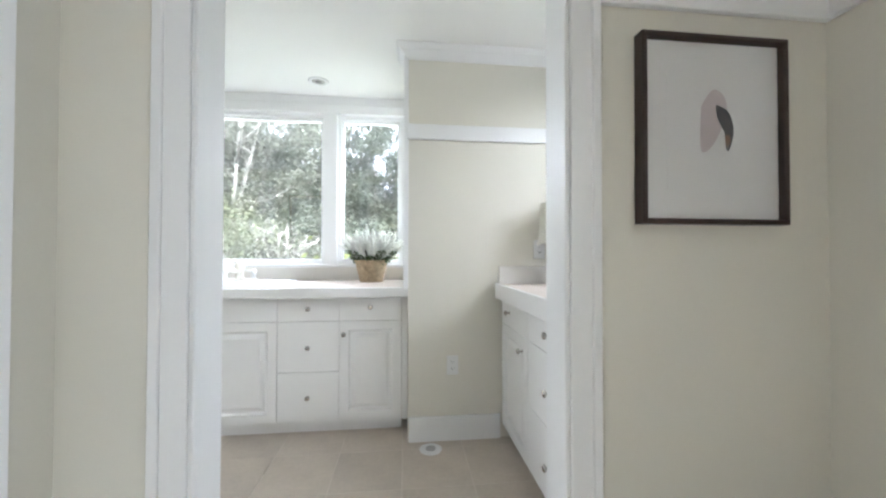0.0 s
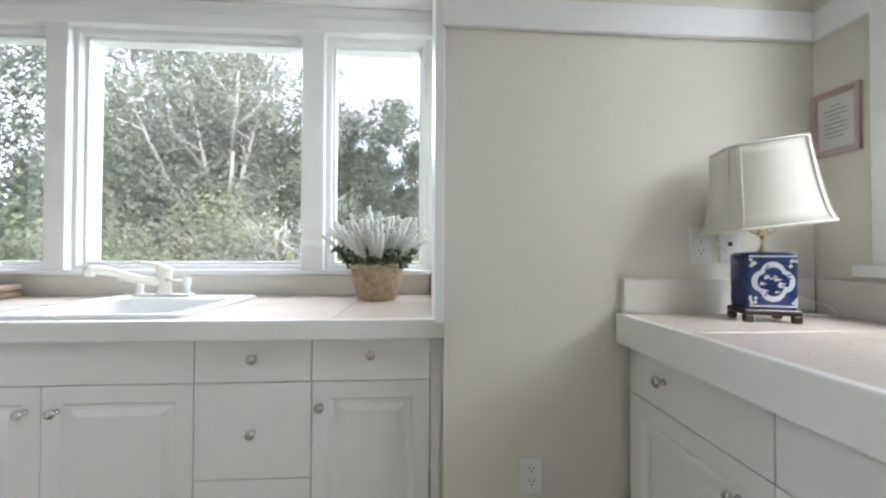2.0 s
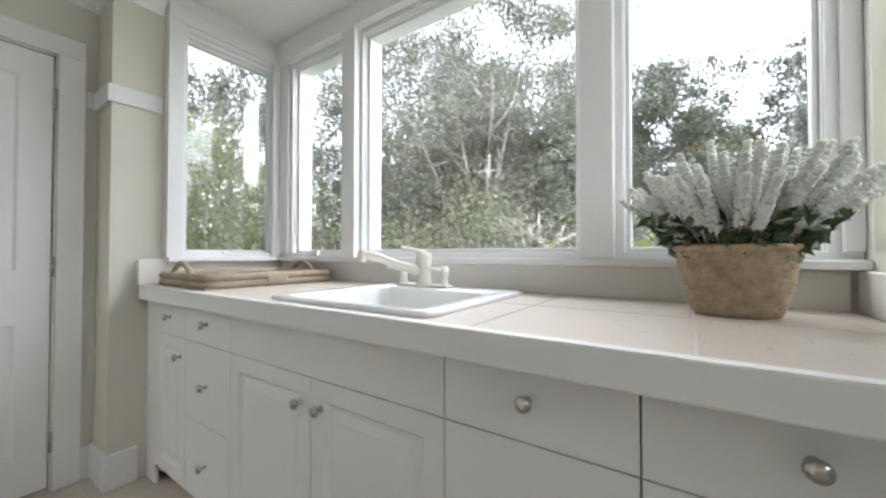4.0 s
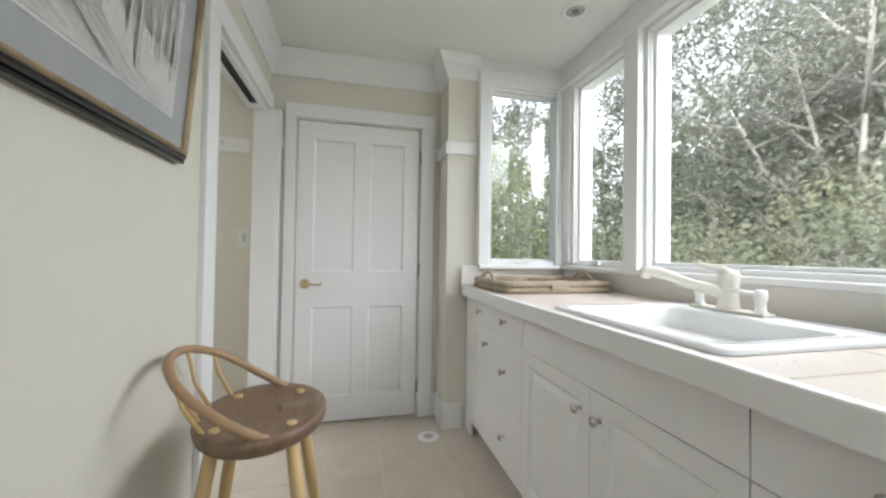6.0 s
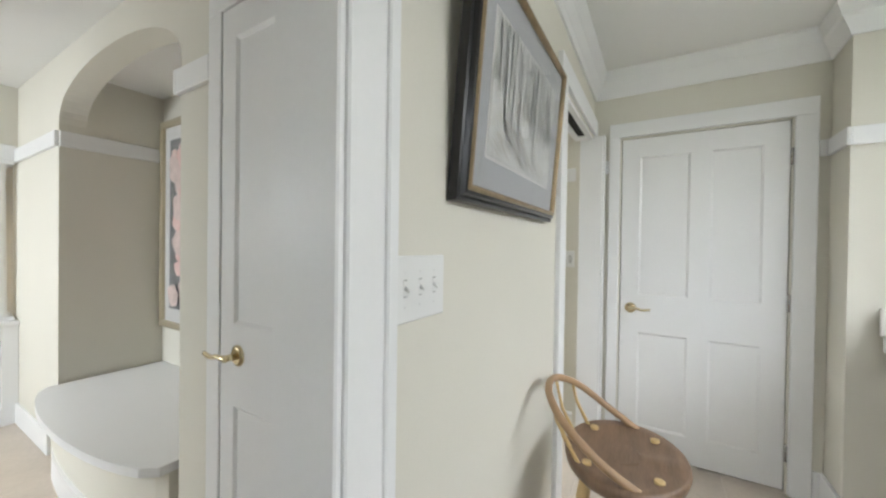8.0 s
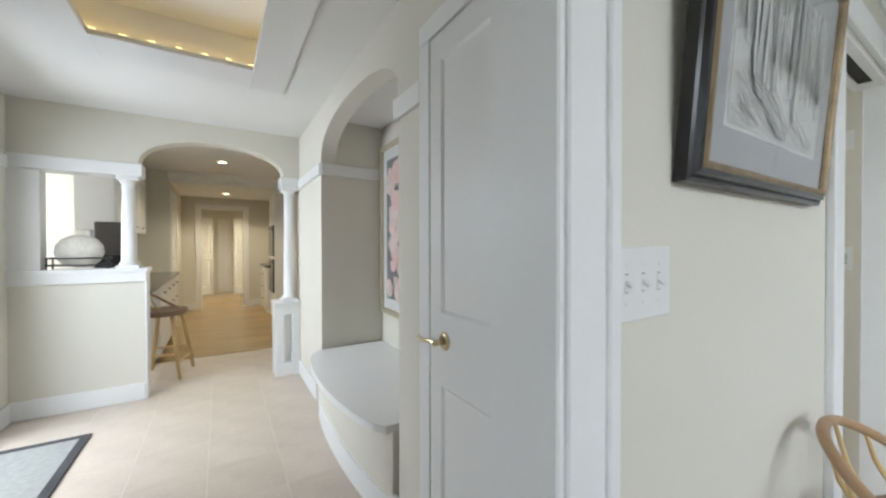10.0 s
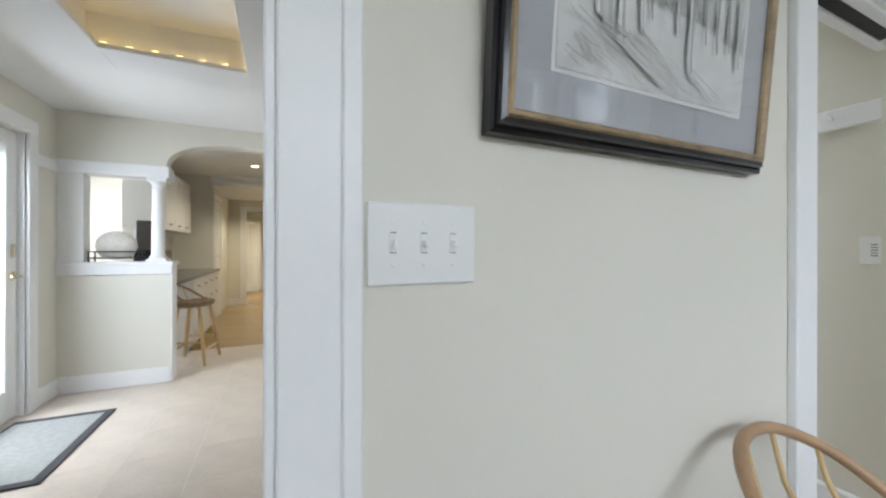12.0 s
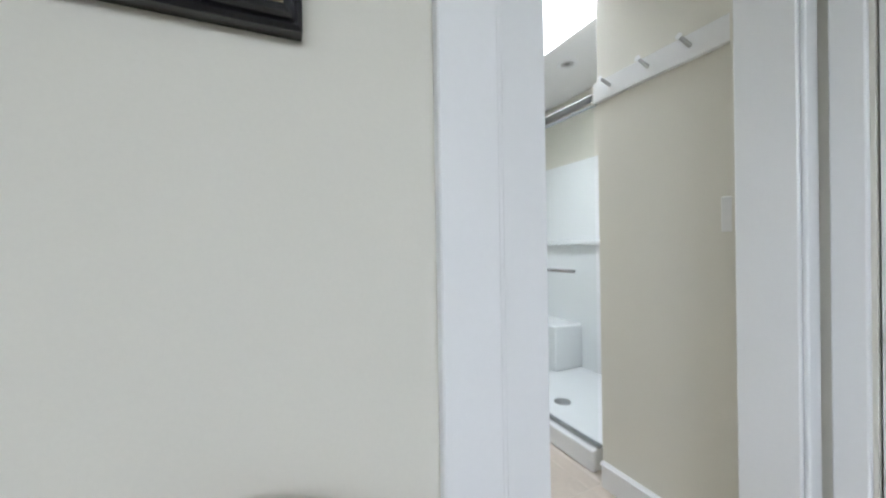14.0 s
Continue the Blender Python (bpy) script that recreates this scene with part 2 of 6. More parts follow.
def lathe(bm, profile, at=(0, 0, 0), axis='z', sides=20, squash=(1, 1)):
    """A turned shape from (radius, height) pairs."""
    rings = []
    for r, h in profile:
        ring = []
        for k in range(sides):
            a = 2 * math.pi * k / sides
            u, v = r * math.cos(a) * squash[0], r * math.sin(a) * squash[1]
            c = {'z': (u, v, h), 'y': (u, h, v), 'x': (h, u, v)}[axis]
            ring.append(bm.verts.new(Vector(at) + Vector(c)))
        rings.append(ring)
    for a, b in zip(rings, rings[1:]):
        for k in range(sides):
            f = bm.faces.new((a[k], a[(k + 1) % sides], b[(k + 1) % sides], b[k]))
            f.smooth = True
    bm.faces.new(rings[0][::-1])
    bm.faces.new(rings[-1])
    bmesh.ops.recalc_face_normals(bm, faces=bm.faces)
    return bm


def smooth_path(pts, n=8):
    """Points along a smooth curve through the given ones."""
    p = [Vector(q) for q in pts]
    out = []
    for i in range(len(p) - 1):
        a, b, c, d = p[max(i - 1, 0)], p[i], p[i + 1], p[min(i + 2, len(p) - 1)]
        for k in range(n):
            t = k / n
            out.append(0.5 * (2 * b + (c - a) * t + (2 * a - 5 * b + 4 * c - d) * t * t + (3 * b - a - 3 * c + d) * t ** 3))
    return out + [p[-1]]


def solid(name, bm, mat, recalc=True):
    if recalc:
        bmesh.ops.recalc_face_normals(bm, faces=bm.faces)
    me = bpy.data.meshes.new(name)
    bm.to_mesh(me)
    bm.free()
    me.materials.append(mat)
    return new(name, me)


def structure(name, bm, mat, label, category="wall"):
    return tagged(solid(name, bm, mat), label, category, kind="structure")


def thing(name, at, label, category, group=""):
    o = new(name)
    o.empty_display_size = 0.05
    o.location = at
    return tagged(o, label, category, group)


def part(name, bm, mat, parent, label=""):
    """One mesh under a thing or part; its code is in world metres."""
    o = solid(name, bm, mat)
    o.parent = parent
    if parent.parent is None:
        o.matrix_parent_inverse = Matrix.Translation(-parent.location)
    return tagged(o, label)


def bm_box(*a, **k):
    return box(bmesh.new(), *a, **k)


def wall_x(name, x0, x1, y0, y1, z1, holes, mat, label, z0=0.0):
    """A wall along x between y0 and y1, with holes (xa, xb, za, zb)."""
    bm = bmesh.new()
    xs = sorted({x0, x1, *(c for h in holes for c in h[:2] if x0 < c < x1)})
    for a, b in zip(xs, xs[1:]):
        zs = [z0]
        for h in sorted(h for h in holes if h[0] <= a + 1e-6 and h[1] >= b - 1e-6):
            zs += [h[2], h[3]]
        zs.append(z1)
        for c, d in zip(zs[::2], zs[1::2]):
            if d - c > 1e-4:
                box(bm, a, b, y0, y1, c, d)
    return structure(name, bm, mat, label)


def wall_y(name, x0, x1, y0, y1, z1, holes, mat, label, z0=0.0):
    bm = bmesh.new()
    ys = sorted({y0, y1, *(c for h in holes for c in h[:2] if y0 < c < y1)})
    for a, b in zip(ys, ys[1:]):
        zs = [z0]
        for h in sorted(h for h in holes if h[0] <= a + 1e-6 and h[1] >= b - 1e-6):
            zs += [h[2], h[3]]
        zs.append(z1)
        for c, d in zip(zs[::2], zs[1::2]):
            if d - c > 1e-4:
                box(bm, x0, x1, a, b, c, d)
    return structure(name, bm, mat, label)


def strip(name, mat, label, boxes, bevel=0.003, category="trim"):
    bm = bmesh.new()
    for b in boxes:
        box(bm, *b, bevel=bevel)
    return structure(name, bm, mat, label, category)


# ---- measures of the place ----
CH = 2.43            # ceiling
SY, HY = 1.565, 1.455  # laundry and hall faces of the wall between them
NY = 2.72            # north wall beside the bay
CY = 2.690           # face of the pier beside the bay
GY = 3.575           # glass of the bay
WX = -2.668          # west wall
EX = 1.36            # east wall
HW, HE = -0.735, 1.27  # hall walls
HS = -2.0            # arch wall of the hall
DL, DR = -0.418, 0.55  # doorway between hall and laundry
CT = 0.935           # countertop
SILL, HEAD = 1.085, 2.262
CTE = 0.962          # side countertop

# ---- structure: floors ----
structure("floor", bm_box(-4.0, 1.5, -10.5, 3.66, -0.12, -0.0012), GROUT, "pale grout bed under beige floor tiles", "floor")
structure("floor_kitchen_base", bm_box(HW - 0.9, 3.0, -10.5, HS - 1.1, -0.13, -0.0006), GROUT, "bed under the oak strip floor", "floor")

# ---- structure: walls ----
wall_x("wall_south", WX - 0.12, EX + 0.12, HY, SY, CH, [(-2.64, -1.745, 0, 2.02), (DL, DR, 0, 2.04)], WALL,
       "cream painted wall with a cased opening and a pocket door")
wall_y("wall_west", WX - 0.12, WX, SY, 2.80, CH, [(1.73, 2.543, 0, 2.0)], WALL, "cream painted wall with a white panelled door")
structure("wall_column", bm_box(-2.78, -2.451, CY, 2.89, 0, CH), WALL, "cream painted wall pier beside the bay window")
wall_x("wall_north", 0.125, EX + 0.12, NY, NY + 0.14, CH, [], WALL, "cream painted wall beside the bay window")
wall_y("wall_east", EX, EX + 0.16, SY, NY + 0.14, CH, [(1.78, 2.44, 1.09, 2.25)], WALL, "cream painted wall with a white window")
wall_y("wall_bay_east", 0.125, 0.265, NY + 0.14, 3.66, CH, [(2.98, 3.46, SILL, HEAD)], WALL, "short return wall of the bay window")
wall_y("wall_bay_west", -2.56, -2.42, 2.89, 3.66, CH, [(2.985, 3.49, SILL, HEAD)], TRIM, "white return wall of the bay with a window")
wall_x("wall_bay_north", -2.56, 0.265, 3.52, 3.66, CH, [(-2.30, -1.81, SILL, HEAD), (-1.672, -0.566, SILL, HEAD), (-0.42, 0.06, SILL, HEAD)],
       TRIM, "white wall of the bay with three windows")
structure("ceiling_laundry", bm_box(WX - 0.12, EX + 0.16, SY, 3.66, CH, CH + 0.12), CEIL, "flat white painted ceiling", "ceiling")

# crown moulding, picture rail, baseboards
def crown_run(path, drops, out=0.075, z=CH):
    """A mitred crown along a plan polyline with the room on its left; drops: its height at each corner."""
    bm = bmesh.new()
    prof = [(0, -1.0), (0.14, -1.0), (0.2, -0.9), (0.26, -0.82), (0.62, -0.5), (0.74, -0.44), (0.8, -0.34), (1.0, -0.1), (1.0, 0.0), (0, 0.0)]
    normals = []
    for (ax, ay), (bx, by) in zip(path, path[1:]):
        d = math.hypot(bx - ax, by - ay)
        normals.append(Vector((-(by - ay) / d, (bx - ax) / d)))
    rings = []
    for k, (px_, py_) in enumerate(path):
        a, b = normals[max(0, k - 1)], normals[min(k, len(normals) - 1)]
        m = (a + b) / (1 + a.dot(b))
        rings.append([bm.verts.new((px_ + m.x * p * out, py_ + m.y * p * out, z - 0.001 + q * drops[k])) for p, q in prof])
    n = len(prof)
    for a, b in zip(rings, rings[1:]):
        for k in range(n):
            bm.faces.new((a[k], a[(k + 1) % n], b[(k + 1) % n], b[k]))
    bm.faces.new(rings[0]), bm.faces.new(rings[-1])
    return bm


structure("trim_crown_west", crown_run([(-2.451, 2.885), (-2.451, CY), (WX, CY), (WX, SY), (EX, SY)], [0.14, 0.14, 0.155, 0.155, 0.085]), TRIM,
          "white crown moulding under the ceiling, mitred round the pier", "trim")
structure("trim_crown_east", crown_run([(EX, SY), (EX, NY), (0.125, NY), (0.125, 2.86)], [0.085, 0.075, 0.075, 0.075]), TRIM, "white crown moulding under the ceiling", "trim")
strip("trim_rail_north", TRIM, "white picture rail board", [(0.115, EX, NY - 0.02, NY, 1.855, 1.95)])
strip("trim_rail_east", TRIM, "white picture rail board", [(EX - 0.02, EX, 2.555, NY - 0.02, 1.855, 1.95), (EX - 0.02, EX, SY, 1.66, 1.855, 1.95)])
strip("trim_rail_west", TRIM, "white picture rail board wrapping the wall pier",
      [(WX, WX + 0.02, 2.645, CY - 0.018, 1.787, 1.870), (WX, -2.435, CY - 0.018, CY, 1.787, 1.870), (-2.451, -2.435, CY, 2.885, 1.787, 1.870)])
strip("trim_rail_corner", TRIM, "white picture rail board", [(WX, WX + 0.02, SY, 1.655, 1.787, 1.870)])
strip("baseboard_laundry", TRIM, "white baseboard along the laundry walls",
      [(0.13, 0.70, NY - 0.018, NY, 0, 0.15), (-1.63, DL - 0.1, SY, SY + 0.016, 0, 0.14), (WX, -2.433, CY - 0.018, CY, 0, 0.16),
       (-2.451, -2.433, CY, 2.80, 0, 0.16), (WX, WX + 0.018, 2.645, CY - 0.018, 0, 0.16)], category="baseboard")


# ---- doorway casings ----
def casing_boxes_x(xa, xb, top, y, s, w=0.09, t=0.02, reveal=0.008):
    """Flat board casing with a raised outer band round an opening in a wall along x."""
    a, b = xa - reveal, xb + reveal
    ya, yb, yc = y, y + s * t, y + s * (t + 0.008)
    return [(a - w, a, ya, yb, 0, top + reveal), (b, b + w, ya, yb, 0, top + reveal), (a - w, b + w, ya, yb, top + reveal, top + reveal + w),
            (a - w - 0.012, a - w + 0.014, ya, yc, 0, top + reveal + w + 0.012), (b + w - 0.014, b + w + 0.012, ya, yc, 0, top + reveal + w + 0.012)]


def jamb_boxes_x(xa, xb, top, y0, y1, t=0.014):
    return [(xa, xa + t, y0, y1, 0, top), (xb - t, xb, y0, y1, 0, top), (xa + t, xb - t, y0, y1, top - t, top)]


strip("trim_doorway", TRIM, "white painted casing of the laundry doorway",
      casing_boxes_x(DL, DR, 2.04, SY, 1) + casing_boxes_x(DL, DR, 2.04, HY, -1, w=0.075) + jamb_boxes_x(DL - 0.008, DR + 0.008, 2.044, HY - 0.014, SY + 0.014))
strip("trim_pocket_door", TRIM, "white painted casing of the pocket door opening",
      [(-1.745, -1.64, SY, SY + 0.022, 0, 2.03), (-2.662, -2.60, SY + 0.0605, SY + 0.072, 0, 2.03), (-2.662, -2.651, SY, SY + 0.06, 0, 2.03), (-2.662, -1.64, SY, SY + 0.022, 2.03, 2.135),
       (-1.76, -1.745, HY - 0.003, SY + 0.012, 0, 2.02), (-2.650, -2.588, 1.488, SY + 0.06, 0, 2.02),
       (-2.588, -1.76, HY, 1.488, 2.005, 2.019), (-2.588, -1.76, 1.532, SY, 2.005, 2.019), (-2.588, -2.50, 1.488, 1.532, 2.005, 2.019)])
structure("trim_pocket_track", bm_box(-2.50, -1.76, 1.489, 1.531, 2.012, 2.02), DARK, "dark pocket door track slot", "trim")
strip("trim_door_west", TRIM, "white painted casing of the panelled door",
      [(WX, WX + 0.022, 1.66, 1.722, 0, 2.008), (WX, WX + 0.022, 2.551, 2.642, 0, 2.008), (WX, WX + 0.022, 1.66, 2.642, 2.008, 2.098)])


# ---- panelled doors ----
def rect_ring(bm, u0, u1, v0, v1, inset, d0, d1, put):
    """Four sloped faces round a panel, from depth d0 at the rim to d1 inside, and the flat inside."""
    a = [put(u, v, d0) for u, v in ((u0, v0), (u1, v0), (u1, v1), (u0, v1))]
    b = [put(u, v, d1) for u, v in ((u0 + inset, v0 + inset), (u1 - inset, v0 + inset), (u1 - inset, v1 - inset), (u0 + inset, v1 - inset))]
    A, B = [bm.verts.new(c) for c in a], [bm.verts.new(c) for c in b]
    for k in range(4):
        bm.faces.new((A[k], A[(k + 1) % 4], B[(k + 1) % 4], B[k]))
    return B


def panel_face(bm, u0, u1, v0, v1, put, depth=0.012, raised=True):
    b = rect_ring(bm, u0, u1, v0, v1, 0.012, 0.0, -depth, put)
    i = 0.012
    if raised:
        c0 = (u0 + i + 0.012, u1 - i - 0.012, v0 + i + 0.012, v1 - i - 0.012)
        ring = [bm.verts.new(put(u, v, -depth)) for u, v in ((c0[0], c0[2]), (c0[1], c0[2]), (c0[1], c0[3]), (c0[0], c0[3]))]
        for k in range(4):
            bm.faces.new((b[k], b[(k + 1) % 4], ring[(k + 1) % 4], ring[k]))
        r2 = rect_ring(bm, *c0, 0.022, -depth, -depth * 0.25, put)
        bm.faces.new(r2)
    else:
        bm.faces.new(b)


def panelled(bm, w, h, t, panels, put, raised=True):
    """A slab w x h x t whose front has sunk panels (u0, u1, v0, v1). put(u, v, d) gives world points; d = 0 is the front."""
    us = sorted({0, w, *(c for p in panels for c in p[:2])})
    vs = sorted({0, h, *(c for p in panels for c in p[2:])})
    for a, b in zip(us, us[1:]):
        for c, d in zip(vs, vs[1:]):
            mu, mv = (a + b) / 2, (c + d) / 2
            if any(p[0] < mu < p[1] and p[2] < mv < p[3] for p in panels):
                continue
            bm.faces.new([bm.verts.new(put(u, v, 0)) for u, v in ((a, c), (b, c), (b, d), (a, d))])
    for p in panels:
        panel_face(bm, *p, put, 0.012 if raised else 0.008, raised)
    f = [bm.verts.new(put(u, v, 0)) for u, v in ((0, 0), (w, 0), (w, h), (0, h))]
    k = [bm.verts.new(put(u, v, -t)) for u, v in ((0, 0), (w, 0), (w, h), (0, h))]
    bm.faces.new(k)
    for i in range(4):
        bm.faces.new((f[i], f[(i + 1) % 4], k[(i + 1) % 4], k[i]))
    bmesh.ops.remove_doubles(bm, verts=bm.verts, dist=1e-5)
    return bm


def lever(parent, at, out, along, mat=BRASS):
    """A round rose with a curved lever. out: away from the door; along: where the lever points."""
    at, out, along = Vector(at), Vector(out), Vector(along)
    bm = bmesh.new()
    tube(bm, [at, at + out * 0.006, at + out * 0.012], [0.033, 0.033, 0.024], 18)
    tube(bm, [at + out * 0.01, at + out * 0.05], [0.011, 0.010], 12)
    pts = smooth_path([at + out * 0.045 - along * 0.01, at + out * 0.052 + along * 0.03 + Vector((0, 0, 0.004)),
                       at + out * 0.05 + along * 0.07 - Vector((0, 0, 0.004)), at + out * 0.048 + along * 0.11 + Vector((0, 0, 0.002))], 5)
    tube(bm, pts, [0.010] * 3 + [0.008] * (len(pts) - 6) + [0.007] * 3, 10)
    return part("door_handle", bm, mat, parent, "polished brass lever handle")


def hinge(parent, x, y, z):
    return part("hinge", tube(bmesh.new(), [(x, y, z - 0.045), (x, y, z + 0.045)], 0.007, 10), CHROME, parent, "grey steel butt hinge")


pocket = tagged(structure("door_pocket", panelled(bmesh.new(), 0.14, 2.0, 0.035, [], lambda u, v, d: (-1.888 + u, 1.527 + d, 0.008 + v)), TRIM,
                             "edge of a white pocket door slid into the wall", "door"))
west_door = thing("door_west", (WX - 0.01, 2.13, 0.012), "white four-panel wooden door, closed, with a brass lever", "door")
west_door["kind"] = "structure"
w, h = 0.803, 1.982
part("door_leaf", panelled(bmesh.new(), w, h, 0.035, [(0.10, 0.365, 0.16, 0.755), (0.465, 0.70, 0.16, 0.755), (0.10, 0.365, 0.99, 1.865), (0.465, 0.70, 0.99, 1.865)],
                           lambda u, v, d: (WX - 0.008 + d, 1.735 + u, 0.014 + v), raised=False), TRIM, west_door)
lever(west_door, (WX - 0.008, 1.795, 0.923), (1, 0, 0), (0, 1, 0))
for z in (0.22, 1.02, 1.80):
    hinge(west_door, WX + 0.004, 2.543, z)

closet_door = thing("door_hall_closet", (HW - 0.01, 1.0, 0.012), "narrow white panelled closet door, closed, with brass knob", "door")
closet_door["kind"] = "structure"
part("door_leaf", panelled(bmesh.new(), 0.54, 2.035, 0.035, [(0.075, 0.455, 0.16, 0.77), (0.075, 0.455, 1.03, 1.94)],
                           lambda u, v, d: (HW + 0.015 + d, 0.7135 + u, 0.014 + v), raised=False), TRIM, closet_door)
lever(closet_door, (HW + 0.013, 0.815, 0.948), (1, 0, 0), (0, -1, 0))
strip("trim_closet_door", TRIM, "white painted casing of the closet door",
      [(HW, HW + 0.02, 0.632, 0.712, 0, 2.055), (HW, HW + 0.02, 1.258, 1.338, 0, 2.055), (HW, HW + 0.02, 0.632, 1.338, 2.055, 2.135)])

# ---- windows ----
def window(name, axis, a0, a1, z0, z1, plane, inward, label, crank=True):
    """A casement in an opening from a0 to a1 along axis. plane: glass; inward: +1 or -1, towards the room."""
    o = thing(name, ((a0 + a1) / 2, plane, z0) if axis == 'x' else (plane, (a0 + a1) / 2, z0), label, "window")
    o["kind"] = "structure"
    s = inward

    def b(bm, u0, u1, d0, d1, v0, v1, bev=0.003):
        if axis == 'x':
            box(bm, u0, u1, plane + s * d0, plane + s * d1, v0, v1, bevel=bev)
        else:
            box(bm, plane + s * d0, plane + s * d1, u0, u1, v0, v1, bevel=bev)

    frame_bm = bmesh.new()
    for u0, u1, v0, v1 in ((a0 - 0.02, a0 + 0.004, z0 - 0.02, z1 + 0.02), (a1 - 0.004, a1 + 0.02, z0 - 0.02, z1 + 0.02)):
        b(frame_bm, u0, u1, -0.05, 0.045, v0, v1)
    for v0, v1 in ((z0 - 0.02, z0 + 0.004), (z1 - 0.004, z1 + 0.02)):
        b(frame_bm, a0 + 0.004, a1 - 0.004, -0.05, 0.045, v0, v1)
    part("window_frame", frame_bm, TRIM, o)
    sash = bmesh.new()
    for u0, u1, v0, v1 in ((a0 + 0.004, a0 + 0.018, z0 + 0.004, z1 - 0.004), (a1 - 0.018, a1 - 0.004, z0 + 0.004, z1 - 0.004),
                           (a0 + 0.018, a1 - 0.018, z0 + 0.004, z0 + 0.02), (a0 + 0.018, a1 - 0.018, z1 - 0.018, z1 - 0.004)):
        b(sash, u0, u1, -0.02, 0.022, v0, v1)
    sash_o = part("sash", sash, TRIM, o)
    pane = bmesh.new()
    b(pane, a0 + 0.012, a1 - 0.012, -0.003, 0.003, z0 + 0.012, z1 - 0.012, 0)
    p = part("pane", pane, GLASS, o)
    p.visible_shadow = False
    if crank:
        c = (a0 + a1) / 2 - 0.02
        cb = bmesh.new()
        b(cb, c - 0.05, c + 0.05, 0.045, 0.075, z0 - 0.012, z0 + 0.012, 0.005)
        b(cb, c - 0.01, c + 0.07, 0.07, 0.085, z0 + 0.008, z0 + 0.022, 0.005)
        part("crank", cb, PLASTIC, o, "white casement crank handle")
    return o


window("window_1", 'x', -2.30, -1.81, SILL, HEAD, GY, -1, "narrow white casement window over the counter")
window("window_2", 'x', -1.672, -0.566, SILL, HEAD, GY, -1, "large white picture window over the sink", crank=False)
window("window_3", 'x', -0.42, 0.06, SILL, HEAD, GY, -1, "narrow white casement window behind the basket plant")
window("window_4", 'y', 2.985, 3.49, SILL, 2.245, -2.49, 1, "white casement window in the bay return")
window("window_5", 'y', 2.98, 3.46, SILL, HEAD, 0.195, -1, "white casement window in the bay return")
window("window_6", 'y', 1.78, 2.44, 1.09, 2.25, EX + 0.11, -1, "white window above the side counter")
strip("trim_bay", TRIM, "white posts, head boards and stool of the bay window",
      [(-1.79, -1.69, 3.475, 3.52, SILL - 0.02, 2.30), (-0.555, -0.445, 3.475, 3.52, SILL - 0.02, 2.30), (-2.42, -2.325, 3.50, 3.52, SILL, 2.30),
       (0.085, 0.125, 3.50, 3.52, SILL, 2.30), (-2.42, 0.125, 3.47, 3.52, 2.285, 2.36), (-2.42, 0.125, 3.485, 3.52, 2.36, CH - 0.001),
       (-2.42, 0.125, 3.46, 3.52, SILL - 0.045, SILL - 0.02), (-2.42, -2.36, 2.89, 3.46, SILL - 0.045, SILL - 0.02),
       (-2.42, -2.40, 2.892, 2.965, SILL - 0.02, 2.285), (-2.42, -2.40, 3.45, 3.50, SILL - 0.02, 2.285), (-2.42, -2.40, 2.892, 3.485, 2.285, 2.36),
       (0.095, 0.125, NY - 0.012, 3.0, CT, CH - 0.001)])
strip("trim_window_east", TRIM, "white casing and stool of the side window",
      [(EX - 0.02, EX, 2.455, 2.555, 1.12, 2.28), (EX - 0.02, EX, 1.66, 1.765, 1.12, 2.28), (EX - 0.02, EX, 1.66, 2.555, 2.28, 2.37),
       (EX - 0.05, EX, 1.64, 2.58, 1.085, 1.12), (EX, EX + 0.09, 2.43, 2.446, 1.09, 2.25), (EX, EX + 0.09, 1.774, 1.79, 1.09, 2.25)])


# ---- cabinets ----
def knob(parent, at, out):
    bm = bmesh.new()
    at, out = Vector(at), Vector(out)
    prof = [(0.009, 0), (0.009, 0.003), (0.005, 0.006), (0.005, 0.014), (0.013, 0.018), (0.016, 0.023), (0.014, 0.029), (0.006, 0.032)]
    tube(bm, [at + out * hh for r, hh in prof], [r for r, hh in prof], 14)
    return part("knob", bm, CHROME, parent, "brushed nickel mushroom knob")


def front(name, parent, axis, u0, u1, z0, z1, face, out, panel, knob_at=None):
    """A drawer or door front on a cabinet face; axis 'x' faces south, 'y' faces west."""
    g = 0.0018
    u0, u1, z0, z1 = u0 + g, u1 - g, z0 + g, z1 - g

    def put(u, v, d):
        return (u0 + u, face + out * (0.018 + d), z0 + v) if axis == 'x' else (face + out * (0.018 + d), u0 + u, z0 + v)
    wd, ht = u1 - u0, z1 - z0
    bm = panelled(bmesh.new(), wd, ht, 0.017, [(0.055, wd - 0.055, 0.055, ht - 0.055)] if panel else [], put)
    f = part(name, bm, CABINET, parent)
    if knob_at:
        d = (0, out, 0) if axis == 'x' else (out, 0, 0)
        at = (knob_at[0], face + out * 0.018, knob_at[1]) if axis == 'x' else (face + out * 0.018, knob_at[0], knob_at[1])
        k = knob(f, at, d)
    return f


